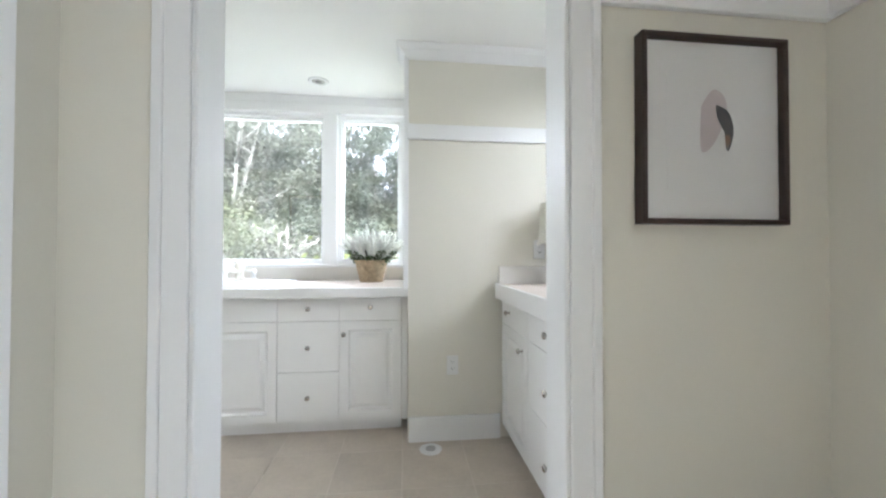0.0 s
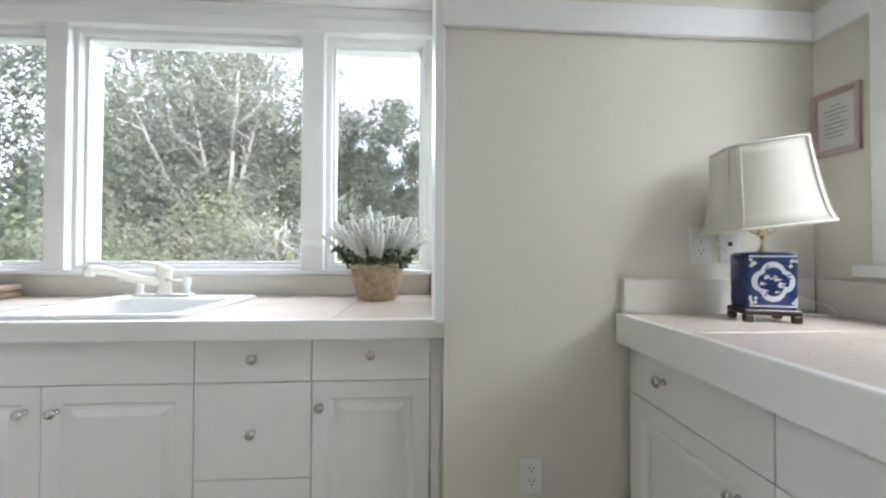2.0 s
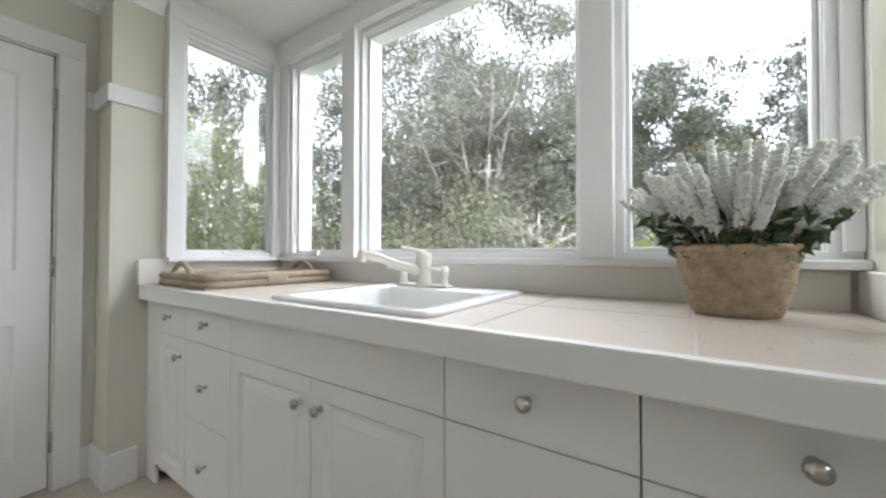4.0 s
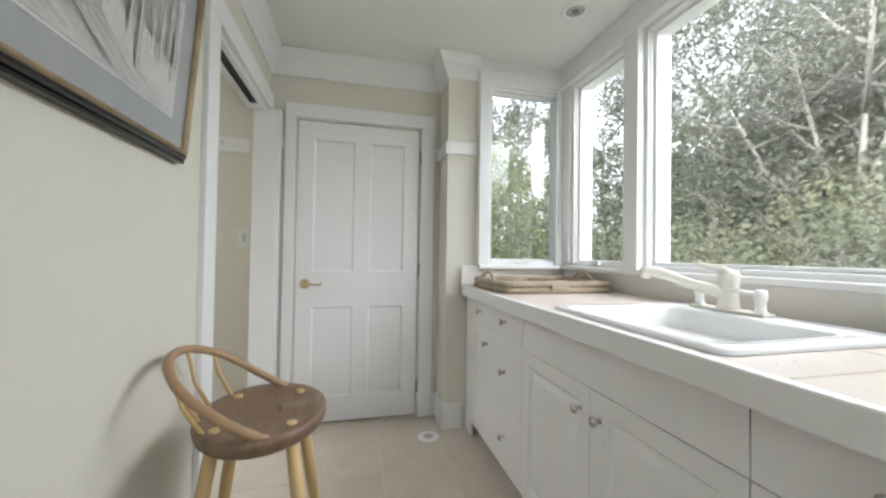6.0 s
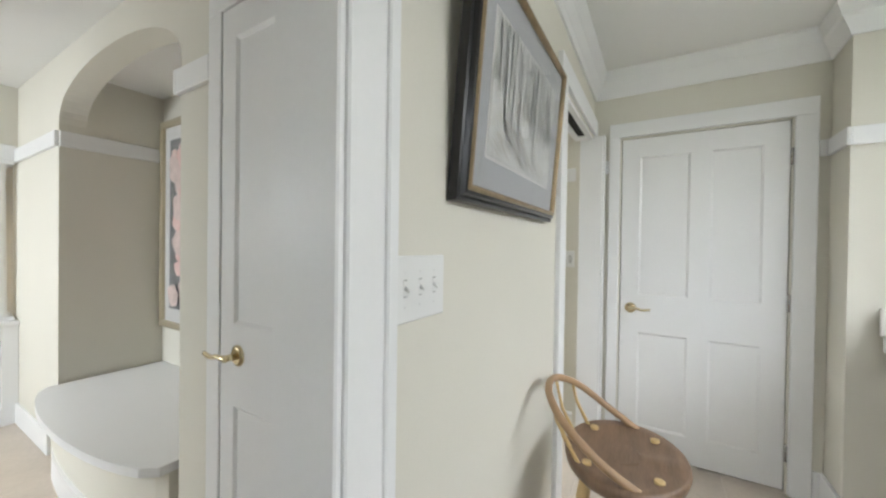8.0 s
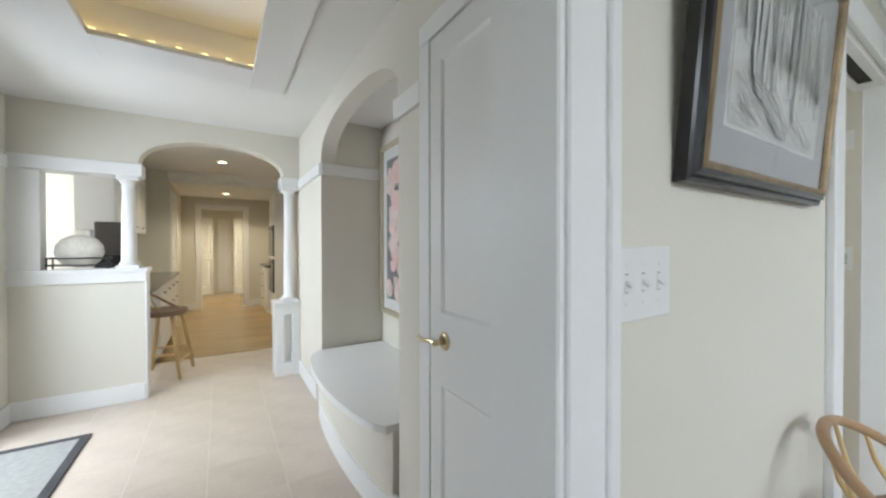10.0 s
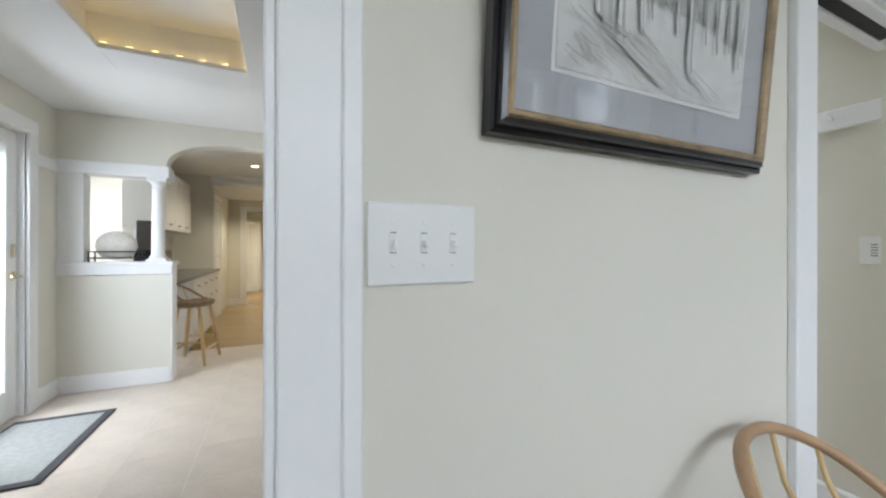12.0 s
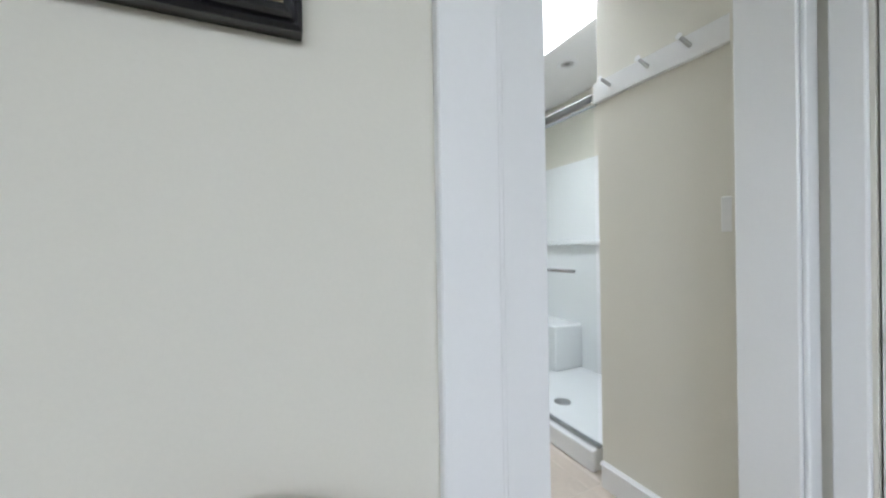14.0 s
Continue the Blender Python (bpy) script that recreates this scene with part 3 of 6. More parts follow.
def cabinet(axis, u0, u1, face, depth, out, label, fronts):
    at = ((u0 + u1) / 2, face - out * depth / 2, 0) if axis == 'x' else (face - out * depth / 2, (u0 + u1) / 2, 0)
    o = thing("base_cabinet", at, label, "cabinet", "white base cabinets")
    bm = bmesh.new()
    if axis == 'x':
        box(bm, u0 + 0.001, u1 - 0.001, face, face - out * depth, 0.092, 0.872)
        plinth = bm_box(u0 + 0.001, u1 - 0.001, face - out * 0.06, face - out * 0.08, 0, 0.092)
    else:
        box(bm, face, face - out * depth, u0 + 0.001, u1 - 0.001, 0.092, 0.90)
        plinth = bm_box(face - out * 0.06, face - out * 0.08, u0 + 0.001, u1 - 0.001, 0, 0.092)
    part("body", bm, CABINET, o)
    part("plinth", plinth, CABINET, o)
    for f in fronts:
        front(f[0], o, axis, *f[1:5], face, out, f[0] == "door", f[5] if len(f) > 5 else None)
    return o


FY = 2.85
Z0, Z1, Z2, Z3 = 0.095, 0.405, 0.722, 0.868


def drawers(u0, u1):
    m = (u0 + u1) / 2
    return [("drawer", u0, u1, Z2, Z3, (m, 0.803)), ("drawer", u0, u1, Z1, Z2, (m, 0.56)), ("drawer", u0, u1, Z0, Z1, (m, 0.25))]


cabinet('x', -2.33, -2.0, FY, 0.62, -1, "narrow white cabinet with one drawer over a door",
        [("drawer", -2.33, -2.0, Z2, Z3, (-2.165, 0.80)), ("door", -2.33, -2.0, Z0, Z2, (-2.05, 0.64))])
cabinet('x', -2.0, -1.62, FY, 0.62, -1, "white three-drawer base cabinet with round knobs", drawers(-2.0, -1.62))
cabinet('x', -1.62, -0.685, FY, 0.62, -1, "white sink cabinet with a blank front over two doors",
        [("blank_front", -1.62, -0.685, Z2, Z3), ("door", -1.62, -1.152, Z0, Z2, (-1.20, 0.641)), ("door", -1.152, -0.685, Z0, Z2, (-1.105, 0.641))])
cabinet('x', -0.685, -0.308, FY, 0.62, -1, "white three-drawer base cabinet with round knobs", drawers(-0.685, -0.308))
cabinet('x', -0.308, 0.085, FY, 0.62, -1, "white cabinet with one drawer over a panelled door",
        [("drawer", -0.308, 0.085, Z2, Z3, (-0.112, 0.81)), ("door", -0.308, 0.085, Z0, Z2, (-0.278, 0.64))])
FX = 0.728
cabinet('y', 2.235, 2.70, FX, 0.60, -1, "white cabinet with one drawer over a panelled door",
        [("drawer", 2.235, 2.70, Z2, Z3, (2.54, 0.805)), ("door", 2.235, 2.70, Z0, Z2, (2.31, 0.645))])
cabinet('y', 1.68, 2.235, FX, 0.60, -1, "wide white three-drawer base cabinet", drawers(1.68, 2.235))
strip("trim_cabinet_fillers", CABINET, "white filler strips beside the cabinets",
      [(0.087, 0.122, 2.83, 2.85, 0.09, 0.87), (-2.449, -2.332, 2.835, 2.85, 0, 0.87), (FX - 0.015, FX, 1.57, 1.678, 0, 0.87)], bevel=0.001)


# ---- countertops ----
def worktop(name, label, slab, nose, top, splash):
    o = thing(name, slab[0][0::2] + (top - 0.06,), label, "countertop")
    bm = bmesh.new()
    for s in slab:
        box(bm, s[0], s[1], s[2], s[3], top - 0.05, top - 0.004)
    part("substrate", bm, COUNTER_GROUT, o)
    for nb in nose:
        part("edge", bm_box(*nb, bevel=0.005, seg=2), CABINET, o, "white moulded counter edge")
    for sb in splash:
        part("backsplash", bm_box(*sb, bevel=0.004), SPLASH, o, "cream painted splashback")
    return o


north_top = worktop("countertop", "pale tiled countertop with a white edge below the windows",
                    [(-2.42, -1.30, 2.80, 3.519), (-1.30, -0.76, 2.80, 2.87), (-1.30, -0.76, 3.36, 3.519), (-0.76, 0.122, 2.80, 3.519)],
                    [(-2.36, 0.135, 2.772, 2.80, CT - 0.062, CT + 0.002)],
                    CT, [(-2.40, 0.10, 3.503, 3.519, CT - 0.003, SILL - 0.046), (-2.418, -2.40, 2.78, 3.503, CT - 0.003, 1.055), (0.108, 0.122, 2.80, 3.50, CT - 0.003, SILL - 0.046)])
east_top = worktop("countertop", "pale tiled countertop with a white edge under the lamp", [(0.69, EX - 0.02, SY + 0.01, 2.72)],
                   [(0.666, 0.69, SY + 0.01, 2.705, CTE - 0.090, CTE + 0.004)],
                   CTE, [(0.69, EX - 0.02, 2.70, 2.718, CTE - 0.003, 1.072), (EX - 0.02, EX - 0.002, SY + 0.01, 2.70, CTE - 0.003, 1.072)])


def counter_tile(parent, x0, x1, y0, y1, top=CT):
    g = 0.0025
    part("tile", bm_box(x0 + g, x1 - g, y0 + g, y1 - g, top - 0.006, top, bevel=0.0015), COUNTER_TILE, parent)


def cut(lo, hi, first, step):
    """Grid lines between lo and hi."""
    k = math.ceil((lo + 0.02 - first) / step)
    out = [lo]
    while first + k * step < hi - 0.02:
        out.append(first + k * step)
        k += 1
    return out + [hi]


for x0, x1, y0, y1 in ((-2.40, -1.30, 2.80, 3.503), (-1.30, -0.76, 2.80, 2.87), (-1.30, -0.76, 3.36, 3.503), (-0.76, 0.108, 2.80, 3.503)):
    xs, ys = cut(x0, x1, -0.235, 0.37), cut(y0, y1, 2.80, 0.37)
    for a, b in zip(xs, xs[1:]):
        for c, d in zip(ys, ys[1:]):
            counter_tile(north_top, a, b, c, d)
xs, ys = cut(0.69, EX - 0.02, 1.06, 0.37), cut(SY + 0.01, 2.70, 2.425, 0.385)
for a, b in zip(xs, xs[1:]):
    for c, d in zip(ys, ys[1:]):
        counter_tile(east_top, a, b, c, d, CTE)

# ---- sink and faucet ----
def rounded_rect(x0, x1, y0, y1, r, n=5):
    out = []
    for cx, cy, a0 in ((x1 - r, y1 - r, 0), (x0 + r, y1 - r, 90), (x0 + r, y0 + r, 180), (x1 - r, y0 + r, 270)):
        for k in range(n + 1):
            a = radians(a0 + 90 * k / n)
            out.append((cx + r * math.cos(a), cy + r * math.sin(a)))
    return out


def loft(bm, loops, close_last=True, close_first=False):
    rings = [[bm.verts.new(c) for c in lp] for lp in loops]
    for a, b in zip(rings, rings[1:]):
        for k in range(len(a)):
            f = bm.faces.new((a[k], a[(k + 1) % len(a)], b[(k + 1) % len(a)], b[k]))
            f.smooth = True
    if close_last:
        bm.faces.new(rings[-1])
    if close_first:
        bm.faces.new(rings[0][::-1])
    return bm


sink = thing("sink", (-1.04, 3.11, CT), "white enamel drop-in sink in the tiled counter", "sink")
loops = []
for dx0, dx1, dy0, dy1, z, r in ((0, 0, 0, 0, CT + 0.001, 0.03), (0, 0, 0, 0, CT + 0.008, 0.03), (0.008, 0.008, 0.008, 0.008, CT + 0.015, 0.028),
                                 (0.055, 0.055, 0.035, 0.105, CT + 0.013, 0.05), (0.065, 0.065, 0.045, 0.115, CT + 0.002, 0.05),
                                 (0.075, 0.075, 0.06, 0.125, CT - 0.10, 0.05), (0.11, 0.11, 0.09, 0.155, CT - 0.17, 0.06)):
    loops.append([(x, y, z) for x, y in rounded_rect(-1.365 + dx0, -0.725 - dx1, 2.822 + dy0, 3.40 - dy1, r)])
part("basin", loft(bmesh.new(), loops), ENAMEL, sink)
part("drain", lathe(bmesh.new(), [(0.04, CT - 0.168), (0.04, CT - 0.164), (0.02, CT - 0.166)], (-1.04, 3.06, 0)), CHROME, sink, "steel sink drain")

fx, fy, fz = -1.13, 3.345, CT + 0.014
faucet = thing("faucet", (fx, fy, fz), "ivory plastic pull-out faucet with a lever on top", "faucet")
bm = bmesh.new()
box(bm, fx - 0.125, fx + 0.125, fy - 0.028, fy + 0.028, fz, fz + 0.012, bevel=0.006, seg=2)
part("base_plate", bm, IVORY, faucet)
part("column", lathe(bmesh.new(), [(0.034, fz + 0.01), (0.030, fz + 0.02), (0.027, fz + 0.06), (0.030, fz + 0.10), (0.032, fz + 0.125), (0.026, fz + 0.138)], (fx, fy, 0)), IVORY, faucet)
pts = smooth_path([(fx, fy, fz + 0.06), (fx - 0.07, fy - 0.06, fz + 0.085), (fx - 0.14, fy - 0.12, fz + 0.118), (fx - 0.185, fy - 0.16, fz + 0.13)], 4)
part("spout", tube(bmesh.new(), pts, [0.020] * 4 + [0.017] * 4 + [0.020] * 5, 12), IVORY, faucet)
part("spray_head", tube(bmesh.new(), [(fx - 0.178, fy - 0.154, fz + 0.142), (fx - 0.185, fy - 0.160, fz + 0.125), (fx - 0.187, fy - 0.162, fz + 0.10)], [0.018, 0.022, 0.017], 12), IVORY, faucet)
pts = smooth_path([(fx + 0.01, fy, fz + 0.13), (fx - 0.02, fy - 0.02, fz + 0.145), (fx - 0.075, fy - 0.055, fz + 0.158)], 4)
part("lever", tube(bmesh.new(), pts, [0.012] * 4 + [0.009] * (len(pts) - 4), 10), IVORY, faucet)
for sx, nm in ((-0.105, "soap_dispenser"), (0.10, "side_sprayer")):
    hd = part(nm, lathe(bmesh.new(), [(0.022, fz), (0.022, fz + 0.012), (0.014, fz + 0.02), (0.013, fz + 0.045), (0.018, fz + 0.055), (0.016, fz + 0.08), (0.008, fz + 0.084)], (fx + sx, fy, 0), sides=14), PLASTIC, faucet)
    part("nozzle", tube(bmesh.new(), [(fx + sx, fy, fz + 0.068), (fx + sx - 0.075, fy - 0.03, fz + 0.078)], [0.007, 0.005], 8), PLASTIC, hd)

# ---- tray with rope handles ----
tray = thing("serving_tray", (-2.08, 3.14, CT), "rectangular rattan serving tray with rope handles on the counter", "tray")
tx0, tx1, ty0, ty1 = -2.34, -1.83, 2.83, 3.46
part("tray_base", bm_box(tx0 + 0.01, tx1 - 0.01, ty0 + 0.01, ty1 - 0.01, CT, CT + 0.008), ROPE, tray)
for k in range(2):
    z = CT + 0.017 + 0.03 * k
    lp = [(x, y, z + 0.001 * math.sin(9 * i)) for i, (x, y) in enumerate(rounded_rect(tx0 + 0.015, tx1 - 0.015, ty0 + 0.015, ty1 - 0.015, 0.04, 4))]
    part("rim_rod", tube(bmesh.new(), lp + lp[:2], 0.0165, 10, cap=False), ROPE, tray)
for y in (ty0 + 0.015, ty1 - 0.015):
    cx = (tx0 + tx1) / 2
    pts = smooth_path([(cx - 0.10, y, CT + 0.03), (cx - 0.075, y, CT + 0.075), (cx, y, CT + 0.105), (cx + 0.075, y, CT + 0.075), (cx + 0.10, y, CT + 0.03)], 6)
    part("rope_handle", tube(bmesh.new(), pts, 0.011, 10), ROPE, tray)
for x, y in ((tx0 + 0.015, 3.14), (tx1 - 0.015, 3.14)):
    bm = bmesh.new()
    coil = [(0.018 + 0.0028 * (k % 2), y - 0.049 + k * 0.0055) for k in range(19)]
    lathe(bm, coil, (x, 0, CT + 0.032), axis='y', sides=10, squash=(1, 1.8))
    part("binding", bm, ROPE, tray, "coiled rope binding round the tray rim")

# ---- basket plant ----
px, py = -0.150, 3.30
plant = thing("potted_plant", (px, py, CT), "white flowering plant in a woven straw basket by the window", "plant")
bm = bmesh.new()
prof = [(0.078, 0.0), (0.084, 0.004)]
for k in range(16):
    r = 0.084 + 0.034 * (k / 15) ** 0.8
    prof += [(r - 0.002, 0.006 + k * 0.0095), (r + 0.004, 0.0108 + k * 0.0095)]
prof += [(0.128, 0.158), (0.126, 0.168), (0.112, 0.168), (0.108, 0.145)]
lathe(bm, prof, (px, py, CT), sides=84)
basket = part("basket", bm, BASKET, plant, "round woven straw basket")
for v in basket.data.vertices:
    a = math.atan2(v.co.y - py, v.co.x - px)
    k = 1 + 0.024 * math.cos(42 * a + (int((v.co.z - CT) / 0.0095) % 2) * math.pi)
    v.co.x, v.co.y = px + (v.co.x - px) * k, py + (v.co.y - py) * k
rng = np.random.default_rng(4)


def leaf_mesh(name, centres, facing, size, mat, parent, aspect=0.5, seed=1, label=""):
    """Many small pointed leaves joined into one mesh."""
    r = np.random.default_rng(seed)
    n = len(centres)
    nm = r.normal(size=(n, 3)) * 0.45 + facing
    d = np.cross(nm, r.normal(size=(n, 3)))
    d /= np.linalg.norm(d, axis=1)[:, None] + 1e-9
    e = np.cross(nm, d)
    e /= np.linalg.norm(e, axis=1)[:, None] + 1e-9
    s = (size * r.uniform(0.6, 1.3, n))[:, None]
    c = np.asarray(centres)
    v = np.stack([c - d * s * 0.5, c + e * s * aspect * 0.5, c + d * s * 0.5, c - e * s * aspect * 0.5], 1).reshape(-1, 3)
    me = bpy.data.meshes.new(name)
    me.from_pydata(v.tolist(), [], np.arange(4 * n).reshape(-1, 4).tolist())
    me.materials.append(mat)
    o = new(name, me)
    if parent:
        o.parent = parent
        if parent.parent is None:
            o.matrix_parent_inverse = Matrix.Translation(-parent.location)
    return tagged(o, label)


n = 900
a, u = rng.uniform(0, 2 * math.pi, n), rng.uniform(0, 1, n) ** 0.5
hh = rng.uniform(0.13, 0.235, n)
rad = u * (0.11 + 0.75 * (hh - 0.12))
leaf_mesh("foliage", np.stack([px + rad * np.cos(a), py + rad * np.sin(a) * 0.9, CT + hh], 1), np.array([0, 0, 0.5]), 0.045, LEAF_IN, plant, 0.4, 2, "small dark green leaves")
def flower_spike(root, tip, fat):
    """A candle of small cup-shaped florets, widest low down."""
    bm = bmesh.new()
    L = (tip - root).length
    tube(bm, [root, root.lerp(tip, 0.5), tip], [0.002, 0.002, 0.001], 5)
    n = max(7, int(L * 75))
    for j in range(n):
        f = j / (n - 1)
        p = root.lerp(tip, 0.30 + 0.70 * f)
        rr = fat * (1.0 - 0.62 * f ** 1.6)
        for q in range(5):
            aa = q * 2 * math.pi / 5 + j * 0.9
            c = p + Vector((math.cos(aa) * rr, math.sin(aa) * rr, rng.uniform(-0.003, 0.003)))
            s_ = rng.uniform(0.8, 1.25)
            lathe(bm, [(0.001, -0.005 * s_), (0.0068 * s_, 0.001), (0.0045 * s_, 0.006 * s_), (0.001, 0.007 * s_)], c, sides=5)
    return bm


for k in range(125):
    a, u = rng.uniform(0, 2 * math.pi), math.sqrt(rng.uniform(0, 1))
    lean = u * rng.uniform(0.6, 1.05)
    root = Vector((px + 0.105 * u * math.cos(a), py + 0.105 * u * math.sin(a), CT + rng.uniform(0.15, 0.19)))
    L = rng.uniform(0.15, 0.265) * (1 - 0.22 * u)
    if k % 5 == 0:
        lean, L = 1.25, 0.19
    tip = root + Vector((math.cos(a) * lean, math.sin(a) * lean * 0.85, 1.0)).normalized() * L
    part("flower_spike", flower_spike(root, tip, rng.uniform(0.007, 0.0105)), BLOOM, plant)

# ---- table lamp, cord ----
lx, ly = 1.03, 2.575
lamp = thing("table_lamp", (lx, ly, CTE), "blue and white porcelain lamp with a cream silk shade, unlit", "lamp")
LR = Matrix.Translation((lx, ly, 0)) @ Matrix.Rotation(radians(-16), 4, 'Z') @ Matrix.Diagonal((0.80, 0.80, 1, 1))


def turned(bm, m=LR):
    bmesh.ops.transform(bm, matrix=m, verts=bm.verts)
    return bm


bm = bm_box(-0.085, 0.085, -0.06, 0.06, CTE + 0.02, CTE + 0.036, bevel=0.004)
for sx in (-1, 1):
    for sy in (-1, 1):
        box(bm, sx * 0.085, sx * 0.058, sy * 0.06, sy * 0.038, CTE, CTE + 0.022, bevel=0.004)
part("stand", turned(bm), ROSEWOOD, lamp, "dark rosewood footed stand")
jar_loops = []
for r, z in ((0.0, 0.036), (0.002, 0.045), (0.003, 0.18), (0.0, 0.19), (-0.012, 0.194)):
    jar_loops.append([(x, y, CTE + z) for x, y in rounded_rect(-0.078 - r, 0.078 + r, -0.052 - r, 0.052 + r, 0.018, 4)])
jar = part("jar", turned(loft(bmesh.new(), jar_loops, close_first=True)), COBALT, lamp, "rectangular cobalt and white porcelain jar")


def blob(bm, cx, cz, rx, rz, y, lobes=0, depth=0.2, n=28):
    """A flat lobed patch standing on the jar's front."""
    top = [bm.verts.new((cx + rx * (1 + depth * math.cos(lobes * t)) * math.cos(t), y, cz + rz * (1 + depth * math.cos(lobes * t)) * math.sin(t)))
           for t in (2 * math.pi * k / n for k in range(n))]
    back = [bm.verts.new((v.co.x, v.co.y + 0.0025, v.co.z)) for v in top]
    bm.faces.new(top)
    for k in range(n):
        bm.faces.new((top[k], top[(k + 1) % n], back[(k + 1) % n], back[k]))


def quatrefoil(bm, cz, rx, rz, y, n=64):
    """Four round lobes joined into one medallion."""
    c, w = 0.42, 0.58
    ring = []
    for k in range(n):
        t = 2 * math.pi * k / n
        s = t - round(t / (math.pi / 2)) * math.pi / 2
        q = c * math.cos(s) + math.sqrt(w * w - (c * math.sin(s)) ** 2)
        ring.append((rx * q * math.cos(t), cz + rz * q * math.sin(t)))
    top = [bm.verts.new((x, y, z)) for x, z in ring]
    back = [bm.verts.new((x, y + 0.0025, z)) for x, z in ring]
    bm.faces.new(top)
    for k in range(n):
        bm.faces.new((top[k], top[(k + 1) % n], back[(k + 1) % n], back[k]))


bm = bmesh.new()
quatrefoil(bm, CTE + 0.113, 0.064, 0.055, -0.0562)
part("medallion", turned(bm), PORCELAIN, jar, "white lobed medallion")
bm = bmesh.new()
r2 = np.random.default_rng(8)
quatrefoil(bm, CTE + 0.113, 0.047, 0.040, -0.0576)
for k in range(26):
    blob(bm, r2.uniform(-0.05, 0.05), CTE + 0.113 + r2.uniform(-0.042, 0.042), r2.uniform(0.002, 0.005), r2.uniform(0.002, 0.004), -0.0578 - 0.0001 * k, 3, 0.3, 14)
part("painted_motif", turned(bm), COBALT, jar, "blue brushed motif")
bm = bmesh.new()
for k in range(16):
    blob(bm, r2.uniform(-0.034, 0.034), CTE + 0.100 + r2.uniform(-0.020, 0.034), r2.uniform(0.003, 0.010), r2.uniform(0.0015, 0.004), -0.0606 - 0.0001 * k, 3, 0.35, 14)
part("motif_highlight", turned(bm), PORCELAIN, jar, "white brushed highlights")
bm = bmesh.new()
for sx in (-1, 1):
    for zc in (0.062, 0.165):
        for k in range(5):
            blob(bm, sx * (0.060 + r2.uniform(-0.01, 0.01)), CTE + zc + r2.uniform(-0.01, 0.01), 0.005, 0.004, -0.0562 - 0.0002 * k, 4, 0.35, 12)
part("corner_pattern", turned(bm), PORCELAIN, jar, "white scroll pattern")
for z in (0.046, 0.183):
    part("border_line", turned(bm_box(-0.07, 0.07, -0.0566, -0.053, CTE + z - 0.002, CTE + z + 0.002)), PORCELAIN, jar, "thin white border line")
bm = lathe(bmesh.new(), [(0.022, CTE + 0.192), (0.014, CTE + 0.20), (0.006, CTE + 0.207), (0.006, CTE + 0.235), (0.014, CTE + 0.24), (0.016, CTE + 0.275), (0.012, CTE + 0.28)], sides=14)
part("socket", turned(bm), BRASS, lamp, "brass lamp socket")
bm = bmesh.new()
for s in (-1, 1):
    tube(bm, smooth_path([(s * 0.012, 0, CTE + 0.245), (s * 0.042, 0, CTE + 0.262), (s * 0.045, 0, CTE + 0.32), (0, 0, CTE + 0.455)], 5), 0.0025, 6)
part("harp", turned(bm), BRASS, lamp)
bm = bmesh.new()
sl = []
for k in range(9):
    f = k / 8
    r = 0.160 - 0.040 * (f ** 0.62)
    z = CTE + 0.264 + 0.234 * f
    sl.append([(x, y, z) for x, y in rounded_rect(-r, r, -r * 0.72, r * 0.72, 0.032 * (1 - 0.3 * f), 1)])
loft(bm, sl, close_last=False)
TILT = LR @ Matrix.Translation((0, 0, CTE + 0.33)) @ Matrix.Rotation(radians(-5.5), 4, 'Y') @ Matrix.Translation((0, 0, -CTE - 0.33))
sh = part("shade", turned(bm, TILT), SHADE, lamp, "cream silk bell shade with cut corners")
md = sh.modifiers.new("thickness", 'SOLIDIFY')
md.thickness, md.offset = 0.003, -1
for lp in (sl[0], sl[-1]):
    part("shade_piping", turned(tube(bmesh.new(), lp + lp[:2], 0.004, 6, cap=False), TILT), SHADE, sh)
for k in range(8):
    part("shade_piping", turned(tube(bmesh.new(), [l[k] for l in sl], 0.003, 6), TILT), SHADE, sh)
cord = thing("lamp_cord", (1.27, 2.62, CTE), "white lamp cord coiled on the counter", "cord")
pts = smooth_path([(1.10, 2.62, CTE + 0.005), (1.24, 2.62, CTE + 0.006), (1.29, 2.60, CTE + 0.008), (1.305, 2.64, CTE + 0.03), (1.27, 2.672, CTE + 0.05), (1.22, 2.68, CTE + 0.085),
                   (1.16, 2.69, CTE + 0.10), (1.10, 2.695, CTE + 0.12), (1.03, 2.70, CTE + 0.20), (0.965, 2.705, CTE + 0.245)], 6)
part("wire", tube(bmesh.new(), pts, 0.003, 6), PLASTIC, cord)
part("plug", bm_box(0.945, 0.975, 2.688, 2.711, CTE + 0.235, CTE + 0.258, bevel=0.004), PLASTIC, cord)


